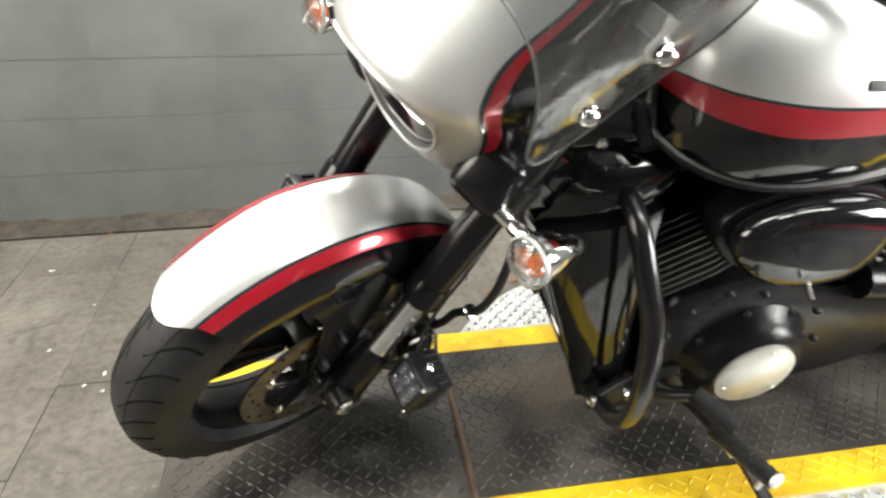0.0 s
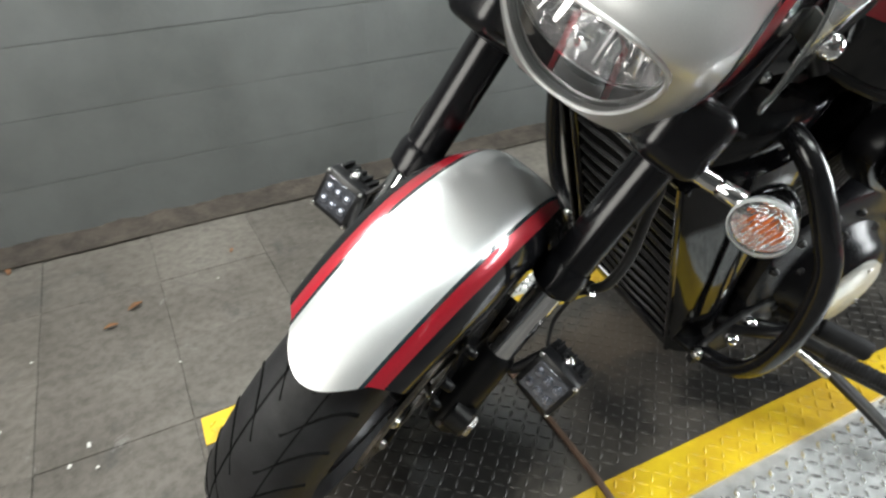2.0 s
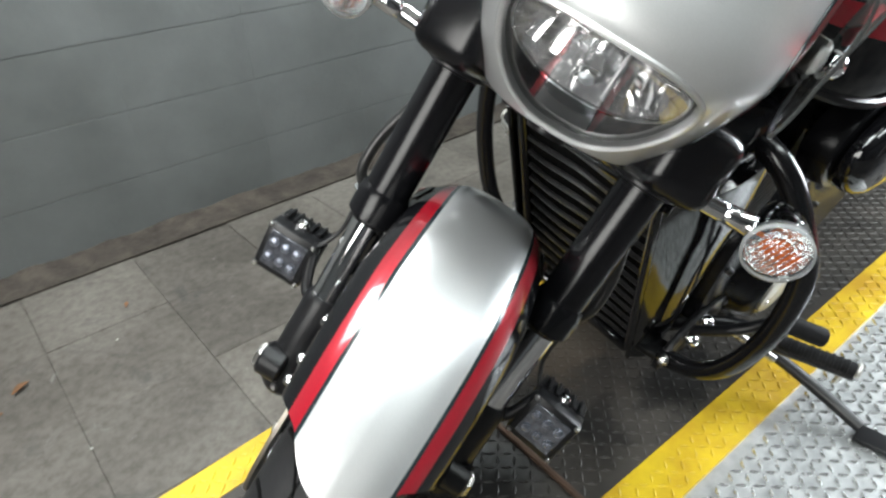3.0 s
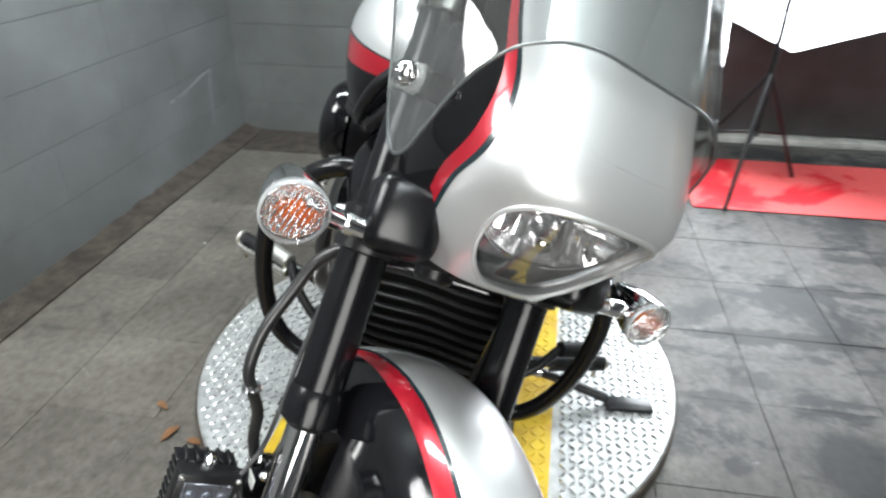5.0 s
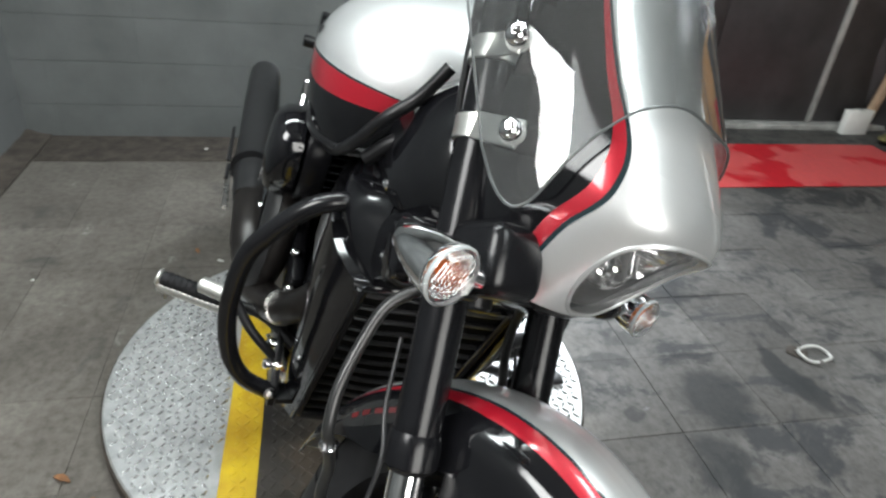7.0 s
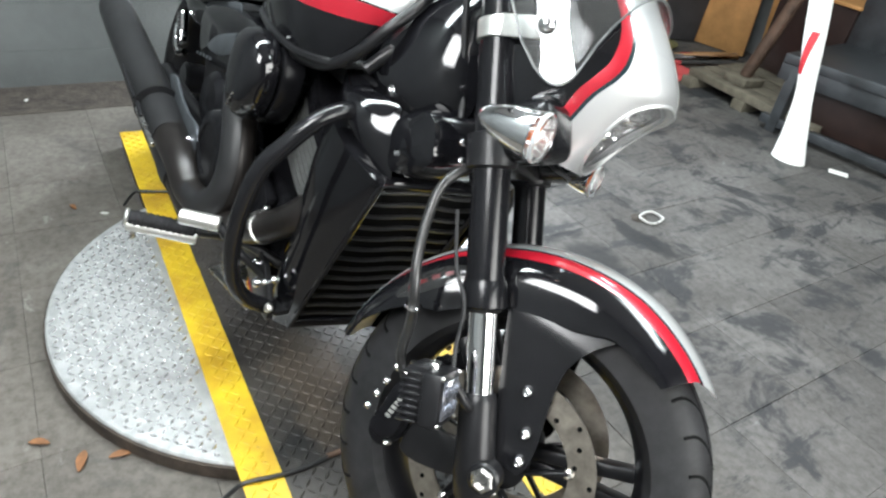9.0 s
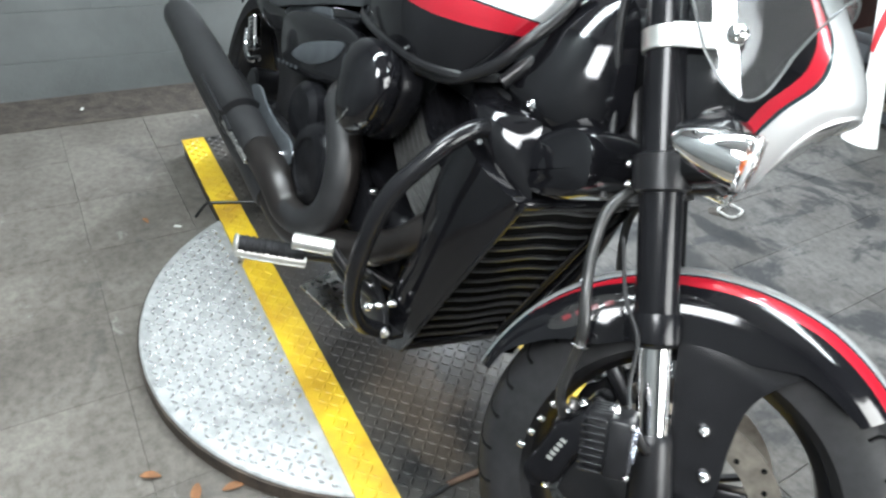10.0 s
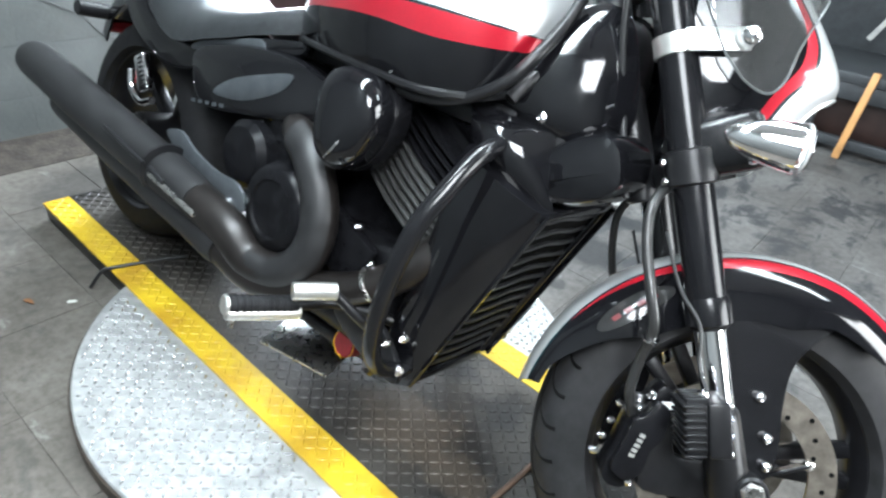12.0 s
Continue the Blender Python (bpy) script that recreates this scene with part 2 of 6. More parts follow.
    nt.links.new(rr.outputs[0], b.inputs["Roughness"])
    bp = nt.nodes.new("ShaderNodeBump")
    bp.inputs["Strength"].default_value, bp.inputs["Distance"].default_value = 0.18, 0.006
    nt.links.new(fine.outputs["Fac"], bp.inputs["Height"])
    nt.links.new(bp.outputs["Normal"], b.inputs["Normal"])
    return m


def floor_cloth(name):
    """Dusty red matting with darker wet patches."""
    m = bpy.data.materials.new(name)
    m.use_nodes = True
    nt = m.node_tree
    b = nt.nodes["Principled BSDF"]
    geo = nt.nodes.new("ShaderNodeNewGeometry")
    n = nt.nodes.new("ShaderNodeTexNoise")
    n.inputs["Scale"].default_value, n.inputs["Detail"].default_value, n.inputs["Distortion"].default_value = 2.3, 4, 0.6
    f = nt.nodes.new("ShaderNodeTexNoise")
    f.inputs["Scale"].default_value, f.inputs["Detail"].default_value = 45, 6
    for q in (n, f):
        nt.links.new(geo.outputs["Position"], q.inputs["Vector"])
    r = nt.nodes.new("ShaderNodeValToRGB")
    e = r.color_ramp.elements
    e[0].position, e[0].color = 0.42, (0.50, 0.008, 0.018, 1)
    e[1].position, e[1].color = 0.46, (0.60, 0.085, 0.085, 1)
    nt.links.new(n.outputs["Fac"], r.inputs["Fac"])
    x = nt.nodes.new("ShaderNodeMix")
    x.data_type, x.blend_type = "RGBA", "MULTIPLY"
    x.inputs["Factor"].default_value = 0.35
    nt.links.new(r.outputs["Color"], x.inputs[6])
    nt.links.new(f.outputs["Color"], x.inputs[7])
    nt.links.new(x.outputs[2], b.inputs["Base Color"])
    b.inputs["Roughness"].default_value = 0.6
    return m


STAINS = [(-0.74, 0.98, 0.15, 0.13, 0.8), (-1.23, 1.02, 0.035, 0.40, 0.8), (-1.53, 1.20, 0.035, 0.24, 0.75), (-1.345, 1.165, 0.12, 0.035, 0.75), (-0.915, 0.71, 0.035, 0.12, 0.6), (-0.91, 1.0, 0.025, 0.11, 0.6), (-0.82, 1.275, 0.19, 0.04, 0.85), (-1.77, 1.37, 0.035, 0.18, 0.7), (-0.70, 0.695, 0.05, 0.035, 0.7), (-1.04, 1.42, 0.06, 0.05, 0.6), (-0.71, 1.31, 0.12, 0.035, 0.8), (-2.2, -0.1, 0.2, 0.3, 0.4), (-0.51, 0.87, 0.13, 0.10, 0.75), (-1.02, 0.82, 0.05, 0.07, 0.6)]
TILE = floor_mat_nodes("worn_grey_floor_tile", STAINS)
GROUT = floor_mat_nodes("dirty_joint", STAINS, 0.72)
GUTTER = mat("dirt_filled_gutter", (0.040, 0.033, 0.026), 0.9, var=0.7, scale=16, bump=0.6, bscale=70, dark=(0.016, 0.012, 0.009), place=True)
TREADTOP = mat("worn_bright_tread", (0.64, 0.65, 0.65), 0.26, 0.75, var=0.15, scale=60, rvar=0.1)
PLATE = mat("galvanised_tread_plate", (0.45, 0.46, 0.46), 0.40, 0.55, var=0.30, scale=34, rvar=0.14, bump=0.10, bscale=160)
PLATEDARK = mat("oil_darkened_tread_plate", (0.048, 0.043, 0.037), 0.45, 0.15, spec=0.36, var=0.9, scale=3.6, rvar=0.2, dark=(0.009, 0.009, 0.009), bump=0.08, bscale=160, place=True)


def spots(m, places):
    """Ragged oil spots (x, y, rx, ry, strength, colour) soaked into a material at given places of the plan."""
    nt = m.node_tree
    b = nt.nodes["Principled BSDF"]
    src = b.inputs["Base Color"].links[0].from_socket
    geo = nt.nodes.new("ShaderNodeNewGeometry")
    warp = nt.nodes.new("ShaderNodeTexNoise")
    warp.inputs["Scale"].default_value, warp.inputs["Detail"].default_value = 14, 7
    warp.inputs["Roughness"].default_value = 0.7
    nt.links.new(geo.outputs["Position"], warp.inputs["Vector"])
    wv = nt.nodes.new("ShaderNodeVectorMath")
    wv.operation = "MULTIPLY_ADD"
    wv.inputs[1].default_value = (0.22, 0.22, 0)
    nt.links.new(warp.outputs["Color"], wv.inputs[0])
    nt.links.new(geo.outputs["Position"], wv.inputs[2])
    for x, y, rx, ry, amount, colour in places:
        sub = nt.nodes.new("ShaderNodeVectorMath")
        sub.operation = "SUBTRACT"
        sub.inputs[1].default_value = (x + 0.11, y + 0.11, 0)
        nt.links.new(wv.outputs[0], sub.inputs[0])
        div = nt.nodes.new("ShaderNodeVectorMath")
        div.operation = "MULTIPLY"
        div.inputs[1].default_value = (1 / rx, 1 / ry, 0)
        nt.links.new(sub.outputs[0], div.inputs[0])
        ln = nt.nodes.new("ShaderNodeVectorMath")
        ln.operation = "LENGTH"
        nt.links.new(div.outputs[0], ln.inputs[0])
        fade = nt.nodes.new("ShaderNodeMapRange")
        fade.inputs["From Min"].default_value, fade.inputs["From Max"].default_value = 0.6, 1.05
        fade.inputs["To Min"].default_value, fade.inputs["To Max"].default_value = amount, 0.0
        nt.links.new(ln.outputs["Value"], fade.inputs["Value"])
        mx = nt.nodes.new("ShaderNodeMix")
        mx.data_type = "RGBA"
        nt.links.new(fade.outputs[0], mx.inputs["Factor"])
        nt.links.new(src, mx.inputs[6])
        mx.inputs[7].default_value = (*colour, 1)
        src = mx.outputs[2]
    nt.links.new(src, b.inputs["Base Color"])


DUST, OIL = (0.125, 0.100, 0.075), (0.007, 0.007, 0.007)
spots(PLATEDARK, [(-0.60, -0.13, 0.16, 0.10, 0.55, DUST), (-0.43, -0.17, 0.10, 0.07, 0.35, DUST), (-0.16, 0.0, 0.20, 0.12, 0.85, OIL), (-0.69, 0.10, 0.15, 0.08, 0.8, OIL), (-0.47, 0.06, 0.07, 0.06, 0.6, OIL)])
YELLOW = mat("yellow_floor_paint", (0.56, 0.405, 0.012), 0.42, 0.0, var=0.25, scale=7, rvar=0.1, dark=(0.36, 0.21, 0.012))
RUSTRIM = mat("rusty_plate_edge", (0.050, 0.038, 0.029), 0.75, 0.2, var=0.6, scale=24, bump=0.3, bscale=120)
CARPET = floor_cloth("red_floor_mat")
BLACKDOOR = mat("black_door_panel", (0.050, 0.047, 0.048), 0.45, 0.1, var=0.3, scale=5, rvar=0.1)
SILL = mat("pale_door_sill", (0.42, 0.42, 0.40), 0.55, 0.2, var=0.35, scale=9)
CEIL = mat("grey_ceiling_paint", (0.30, 0.30, 0.29), 0.8, var=0.1, scale=4)
FARWALL = mat("dark_grey_wall_paint", (0.12, 0.125, 0.125), 0.7, var=0.2, scale=4, bump=0.1, bscale=80)
PLY = mat("orange_plywood", (0.46, 0.24, 0.085), 0.6, var=0.3, scale=5, bump=0.1, bscale=70)
LUMBER = mat("bare_lumber", (0.42, 0.30, 0.20), 0.65, var=0.25, scale=9)
OLDWOOD = mat("weathered_timber", (0.13, 0.115, 0.085), 0.8, var=0.4, scale=12, bump=0.3, bscale=80)
RUSTPOST = mat("rust_brown_steel", (0.105, 0.065, 0.045), 0.65, 0.3, var=0.4, scale=16)
DARKWOOD = mat("dark_stained_board", (0.022, 0.012, 0.010), 0.4, var=0.4, scale=10)
BENCHSTEEL = mat("dark_grey_bench_steel", (0.042, 0.046, 0.050), 0.5, 0.3, var=0.3, scale=12, rvar=0.1)
CLOTHWHITE = mat("white_banner_cloth", (0.80, 0.80, 0.77), 0.75, var=0.05, scale=12, bump=0.1, bscale=30)
CLOTHRED = mat("red_cloth", (0.50, 0.02, 0.03), 0.7, var=0.2, scale=12)
OLIVE = mat("olive_rag", (0.12, 0.11, 0.04), 0.9, var=0.4, scale=20)
SOFTFACE = glow("softbox_face", (0.96, 0.98, 1.0), 12.0)
SOFTFACE_DIM = glow("softbox_face_dim", (1.0, 0.98, 0.94), 5.0)
TUBEGLOW = glow("tube_light_diffuser", (0.93, 1.0, 0.97), 6.0)
SOFTBACK = mat("black_softbox_cloth", (0.012, 0.012, 0.013), 0.6, var=0.2, scale=20)
LEAF = mat("dry_leaf", (0.17, 0.075, 0.028), 0.8, var=0.4, scale=40)
WHITEBIT = mat("white_paint_fleck", (0.50, 0.50, 0.47), 0.7, var=0.1, scale=40)

# ---- mesh helpers ----


def smooth_mesh(bm, angle=38):
    lim = radians(angle)
    for f in bm.faces:
        f.smooth = True
    for e in bm.edges:
        if len(e.link_faces) == 2 and e.calc_face_angle(0) > lim:
            e.smooth = False


def part(name, bm, material, parent=None, label="", m=None, angle=38):
    if m is not None:
        bm.transform(m)
    bmesh.ops.recalc_face_normals(bm, faces=bm.faces)
    smooth_mesh(bm, angle)
    me = bpy.data.meshes.new(name)
    bm.to_mesh(me)
    bm.free()
    me.materials.append(material)
    ob = new(name, me)
    if parent is not None:
        ob.parent = parent
    if label:
        tagged(ob, label)
    return ob


def thing(name, label, category, m=None, group="", kind=""):
    ob = new(name)
    ob.empty_display_size = 0.1
    if m is not None:
        ob.matrix_world = m
    return tagged(ob, label, category, group, kind)


def box(sx, sy, sz, m=None, bevel=0.0, seg=2, bm=None):
    b = bmesh.new()
    bmesh.ops.create_cube(b, size=1.0, matrix=Matrix.Diagonal((sx, sy, sz, 1)))
    if bevel:
        bmesh.ops.bevel(b, geom=list(b.edges), offset=bevel, segments=seg, profile=0.5, affect="EDGES")
    if m is not None:
        b.transform(m)
    return join(bm, b)


def join(bm, b):
    if bm is None:
        return b
    tmp = bpy.data.meshes.new("tmp")
    b.to_mesh(tmp)
    b.free()
    bm.from_mesh(tmp)
    bpy.data.meshes.remove(tmp)
    return bm


def axis_matrix(p, q):
    p, q = Vector(p), Vector(q)
    return Matrix.Translation(p) @ (q - p).to_track_quat("Z", "Y").to_matrix().to_4x4()


def lathe(profile, m=None, seg=32, bm=None, cap=True):
    """Turns (radius, height) pairs about z."""
    b = bmesh.new()
    rings = []
    for r, h in profile:
        rings.append([b.verts.new((r * math.cos(2 * math.pi * i / seg), r * math.sin(2 * math.pi * i / seg), h)) for i in range(seg)])
    for a, c in zip(rings, rings[1:]):
        for i in range(seg):
            j = (i + 1) % seg
            b.faces.new((a[i], a[j], c[j], c[i]))
    if cap:
        b.faces.new(rings[0][::-1])
        b.faces.new(rings[-1])
    if m is not None:
        b.transform(m)
    return join(bm, b)


def rod(p, q, r, r2=None, seg=20, bevel=0.15, bm=None):
    r2 = r if r2 is None else r2
    n = (Vector(q) - Vector(p)).length
    e = min(r, r2) * bevel
    return lathe([(max(r - e, 1e-4), 0), (r, e), (r2, n - e), (max(r2 - e, 1e-4), n)], axis_matrix(p, q), seg, bm)


def curve_points(pts, n=8):
    """A smooth line through the points."""
    p = [Vector(q) for q in pts]
    p = [p[0] * 2 - p[1]] + p + [p[-1] * 2 - p[-2]]
    out = []
    for i in range(1, len(p) - 2):
        for k in range(n):
            t = k / n
            a, b_, c, d = p[i - 1], p[i], p[i + 1], p[i + 2]
            out.append(0.5 * ((2 * b_) + (c - a) * t + (2 * a - 5 * b_ + 4 * c - d) * t * t + (3 * b_ - a - 3 * c + d) * t ** 3))
    out.append(p[-2])
    return out


def tube(pts, r, seg=12, n=8, bm=None, raw=False):
    """A bent tube; r is one radius or one for each of the points."""
    line = [Vector(q) for q in pts] if raw else curve_points(pts, n)
    radii = [float(r)] * len(line) if not isinstance(r, (list, tuple)) else []
    if isinstance(r, (list, tuple)):
        radii = [float(q) for q in np.interp(np.linspace(0, len(pts) - 1, len(line)), range(len(pts)), r)]
    b = bmesh.new()
    up = Vector((0.123, 0.456, 0.88)).normalized()
    rings = []
    for i, c in enumerate(line):
        d = (line[min(i + 1, len(line) - 1)] - line[max(i - 1, 0)]).normalized()
        side = d.cross(up)
        if side.length < 1e-3:
            side = d.orthogonal()
        side.normalize()
        up = side.cross(d).normalized()
        rings.append([b.verts.new(c + radii[i] * (math.cos(2 * math.pi * k / seg) * side + math.sin(2 * math.pi * k / seg) * up)) for k in range(seg)])
    for a, c in zip(rings, rings[1:]):
        for k in range(seg):
            j = (k + 1) % seg
            b.faces.new((a[k], a[j], c[j], c[k]))
    b.faces.new(rings[0][::-1])
    b.faces.new(rings[-1])
    return join(bm, b)


def sheet(fn, u0, u1, v0, v1, nu, nv, thick=0.003, bm=None):
    """A curved sheet: fn(u, v) gives places; u0, u1 may depend on v. It has thickness."""
    b = bmesh.new()
    grid = []
    for j in range(nv + 1):
        v = v0 + (v1 - v0) * j / nv
        a = u0(v) if callable(u0) else u0
        c = u1(v) if callable(u1) else u1
        grid.append([b.verts.new(fn(a + (c - a) * i / nu, v)) for i in range(nu + 1)])
    for j in range(nv):
        for i in range(nu):
            b.faces.new((grid[j][i], grid[j][i + 1], grid[j + 1][i + 1], grid[j + 1][i]))
    if thick:
        bmesh.ops.recalc_face_normals(b, faces=b.faces)
        bmesh.ops.solidify(b, geom=list(b.faces), thickness=thick)
    return join(bm, b)


def prism(outline, thick, m=None, bevel=0.0, bm=None):
    """An outline in x, y made into a plate about z = 0."""
    b = bmesh.new()
    lo = [b.verts.new((x, y, -thick / 2)) for x, y in outline]
    hi = [b.verts.new((x, y, thick / 2)) for x, y in outline]
    n = len(outline)
    b.faces.new(lo[::-1])
    top = b.faces.new(hi)
    for i in range(n):
        b.faces.new((lo[i], lo[(i + 1) % n], hi[(i + 1) % n], hi[i]))
    bmesh.ops.recalc_face_normals(b, faces=b.faces)
    if bevel:
        rim = [e for e in b.edges if abs(e.verts[0].co.z - e.verts[1].co.z) < 1e-6]
        bmesh.ops.bevel(b, geom=rim, offset=bevel, segments=2, profile=0.5, affect="EDGES")
    if m is not None:
        b.transform(m)
    return join(bm, b)


def rounded(outline, n=5):
    """A closed smooth outline through the points."""
    p = [Vector((x, y, 0)) for x, y in outline]
    k = len(p)
    out = []
    for i in range(k):
        a, b_, c, d = p[i - 1], p[i], p[(i + 1) % k], p[(i + 2) % k]
        for j in range(n):
            t = j / n
            q = 0.5 * ((2 * b_) + (c - a) * t + (2 * a - 5 * b_ + 4 * c - d) * t * t + (3 * b_ - a - 3 * c + d) * t ** 3)
            out.append((q.x, q.y))
    return out


def blob(c, sx, sy, sz, m=None, seg=24, rings=14, power=1.0, bm=None):
    b = bmesh.new()
    bmesh.ops.create_uvsphere(b, u_segments=seg, v_segments=rings, radius=1.0)
    for w in b.verts:
        w.co = Vector([math.copysign(abs(q) ** power, q) for q in w.co])
    b.transform(Matrix.Translation(c) @ Matrix.Diagonal((sx, sy, sz, 1)))
    if m is not None:
        b.transform(m)
    return join(bm, b)


def lerp(x, xs, ys):
    return float(np.interp(x, xs, ys))


# ---- the room ----
YW, XB, XD, YF, XN, HT = -1.438, -2.763, -3.06, 4.35, 3.3, 2.95
B, C = 0.4064, 0.2032

ceiling = tagged(part("ceiling", box(XN - XD + 0.3, YF - YW + 0.3, 0.12, pose((XN + XD) / 2, (YF + YW) / 2, HT + 0.06)), CEIL), "plain grey painted workshop ceiling", "ceiling", kind="structure")
wall_east = tagged(part("wall_east", box(0.15, YF - YW + 0.3, HT, pose(XN + 0.075, (YF + YW) / 2, HT / 2)), FARWALL), "dark grey painted workshop wall", "wall", kind="structure")
wall_north = tagged(part("wall_north", box(XN - XD + 0.3, 0.15, HT, pose((XN + XD) / 2, YF + 0.075, HT / 2)), FARWALL), "dark grey wall behind the bench", "wall", kind="structure")

wall_south = tagged(part("wall_south", box(XN - XB, 0.15, HT, pose((XN + XB) / 2, YW - 0.077, HT / 2)), MORTAR), "grey painted concrete block wall with scuffs", "wall", kind="structure")
wall_west = tagged(part("wall_west", box(0.15, 2.16, HT, pose(XB - 0.077, YW + 1.08, HT / 2)), MORTAR), "grey painted concrete block wall", "wall", kind="structure")
wall_return = tagged(part("wall_return", box(0.147, 0.15, HT, pose(XD + 0.075, YW + 2.085, HT / 2)), MORTAR), "short grey return of the block wall", "wall", kind="structure")
black_door = thing("black_door", "tall black panelled workshop door above a pale sill", "door", kind="structure")
part("door_panel", box(0.06, 1.52, 2.6, pose(XD - 0.03, 1.52, 1.34), 0.004), BLACKDOOR, black_door)
part("door_panel", box(0.06, 1.30, 2.6, pose(XD - 0.03, 2.94, 1.34), 0.004), BLACKDOOR, black_door)
part("door_panel", box(0.06, 0.74, 2.6, pose(XD - 0.03, 3.98, 1.34), 0.004), BLACKDOOR, black_door)
part("door_strip", box(0.02, 0.035, 2.6, pose(XD + 0.012, 3.112, 1.34), 0.002), SILL, black_door, "thin grey metal strip")
part("sill", box(0.10, 3.6, 0.035, pose(XD + 0.02, 2.54, 0.017), 0.004), SILL, black_door, "pale worn sill")
latch = part("bolt_latch", box(0.02, 0.03, 0.17, pose(XD + 0.012, 2.12, 0.14), 0.003), STEEL, black_door, "steel drop bolt")
part("bolt_knob", box(0.03, 0.06, 0.02, pose(XD + 0.02, 2.12, 0.19), 0.003), STEEL, black_door, "steel bolt handle")
part("lintel", box(0.15, 3.6, HT - 2.64, pose(XD - 0.075, 2.55, (HT + 2.64) / 2)), FARWALL, black_door)

# floor bed under the tiles; the pieces are laid at the end
floor = tagged(part("floor", box(XN - XD + 0.3, YF - YW + 0.3, 0.10, pose((XN + XD) / 2, (YF + YW) / 2, -0.0525)), GROUT), "worn grey floor of foot-square tiles with dark joints", "floor", kind="structure")


def dirt_at(u, v):
    """u: along the wall; v: 0 at the wall, 1 at the tiles."""
    lump = 0.35 * noise.noise(Vector((u * 9, v * 0.9, 0.3))) + 0.25 * noise.noise(Vector((u * 31, v * 3.0, 1.3)))
    return Vector((u, YW + 0.107 * v, 0.004 + 0.024 * (1 - v) ** 1.6 * (1 + lump) + 0.0016 * lump))


gutter = tagged(part("gutter", sheet(dirt_at, XB, XN, -0.02, 1, 300, 7, 0.004), GUTTER), "dirt filled strip along the block wall", "gutter", kind="structure")

gutter_back = tagged(part("gutter_back", box(0.304, 2.05, 0.012, pose(XB + 0.152, YW + 1.135, -0.0035)), GUTTER), "dirt filled strip along the back wall", "gutter", kind="structure")

floor_mat = tagged(part("floor_mat", sheet(lambda u, v: Vector((u, v, 0.004 + 0.002 * math.sin(9 * u) * math.sin(7 * v))), -2.72, -2.13, 0.85, 3.34, 12, 40, 0.003), CARPET), "red rubber floor mat with darker wet patches", "floor mat")

# ---- turntable ----
DC, DR, DZ = Vector((-0.933, -0.046, 0)), 0.632, 0.052
PSI = -1.52
ST = pose(-0.9, 0.0, 0, 0, 0, PSI)


def tread(places, z, length=0.024, wide=0.0080, high=0.0023):
    """Raised lozenges of a tread plate in one mesh."""
    verts, faces = [], []
    for x, y, a in places:
        c, s = math.cos(a), math.sin(a)
        k = len(verts)
        for lx, ly, lz in ((-length / 2, 0, 0), (0, -wide / 2, 0), (length / 2, 0, 0), (0, wide / 2, 0), (-length * 0.28, 0, high), (length * 0.28, 0, high)):
            verts.append((x + lx * c - ly * s, y + lx * s + ly * c, z + lz))
        faces += [(k, k + 1, k + 4), (k + 1, k + 5, k + 4), (k + 1, k + 2, k + 5), (k + 2, k + 3, k + 5), (k + 3, k + 4, k + 5), (k + 3, k, k + 4)]
    me = bpy.data.meshes.new("treads")
    me.from_pydata(verts, [], faces)
    me.update()
    bm = bmesh.new()
    bm.from_mesh(me)
    bpy.data.meshes.remove(me)
    return bm


def tread_places(x0, x1, y0, y1, keep, pitch=0.0212):
    out = []
    nx, ny = int((x1 - x0) / pitch), int((y1 - y0) / pitch)
    for i in range(nx + 1):
        for j in range(ny + 1):
            x, y = x0 + i * pitch, y0 + j * pitch
            if keep(x, y):
                out.append((x, y, radians(45 if (i + j) % 2 else -45)))
    return out


YR0, YR1, YL0, YL1 = -0.364, -0.283, 0.188, 0.276
XF, XR = 0.298, -2.055


def along(x, y):
    """From plan to the turntable's strip axes."""
    q = ST.inverted() @ Vector((x, y, 0))
    return q.x, q.y


turntable = thing("turntable", "round tread-plate motorcycle turntable with a rusty rim", "turntable")
rim_bm = lathe([(DR - 0.03, 0.0), (DR - 0.004, 0.002), (DR, 0.008), (DR, DZ - 0.004), (DR - 0.004, DZ)], Matrix.Translation(DC), 96)
part("deck", rim_bm, PLATE, turntable, "galvanised tread plate deck")
part("rim_band", lathe([(DR + 0.0005, 0.003), (DR + 0.005, 0.006), (DR + 0.005, DZ - 0.009), (DR + 0.0005, DZ - 0.006)], Matrix.Translation(DC), 96, cap=False), RUSTRIM, turntable, "rusty brown rim")


def on_disc(x, y):
    return (x - DC.x) ** 2 + (y - DC.y) ** 2 < (DR - 0.015) ** 2


tagged(part("treads", tread(tread_places(-1.6, -0.25, -0.7, 0.62, lambda x, y: on_disc(x, y) and not (YR0 - 0.012 < along(x, y)[1] < YL1 + 0.012)), DZ, 0.0255, 0.0095, 0.0044), TREADTOP, turntable), kind="stuff")

runway = thing("runway", "oil-darkened tread plate runway edged with yellow stripes", "runway")


def runway_z(x):
    """Flat over the turntable, then a ramp down to the floor in front."""
    return DZ if x < -0.28 else DZ + (0.002 - DZ) * (x + 0.28) / (XF + 0.28)


def runway_sheet(y0, y1, top, thick):
    def fn(u, v):
        q = ST @ Vector((v + 0.9, u, 0))
        return Vector((q.x, q.y, runway_z(v) + top))
    b = sheet(fn, y0, y1, XR, XF, 2, 40, 0)
    low = bmesh.ops.extrude_face_region(b, geom=list(b.faces), use_keep_orig=True)
    for w in low["geom"]:
        if isinstance(w, bmesh.types.BMVert):
            w.co.z -= thick
    return b


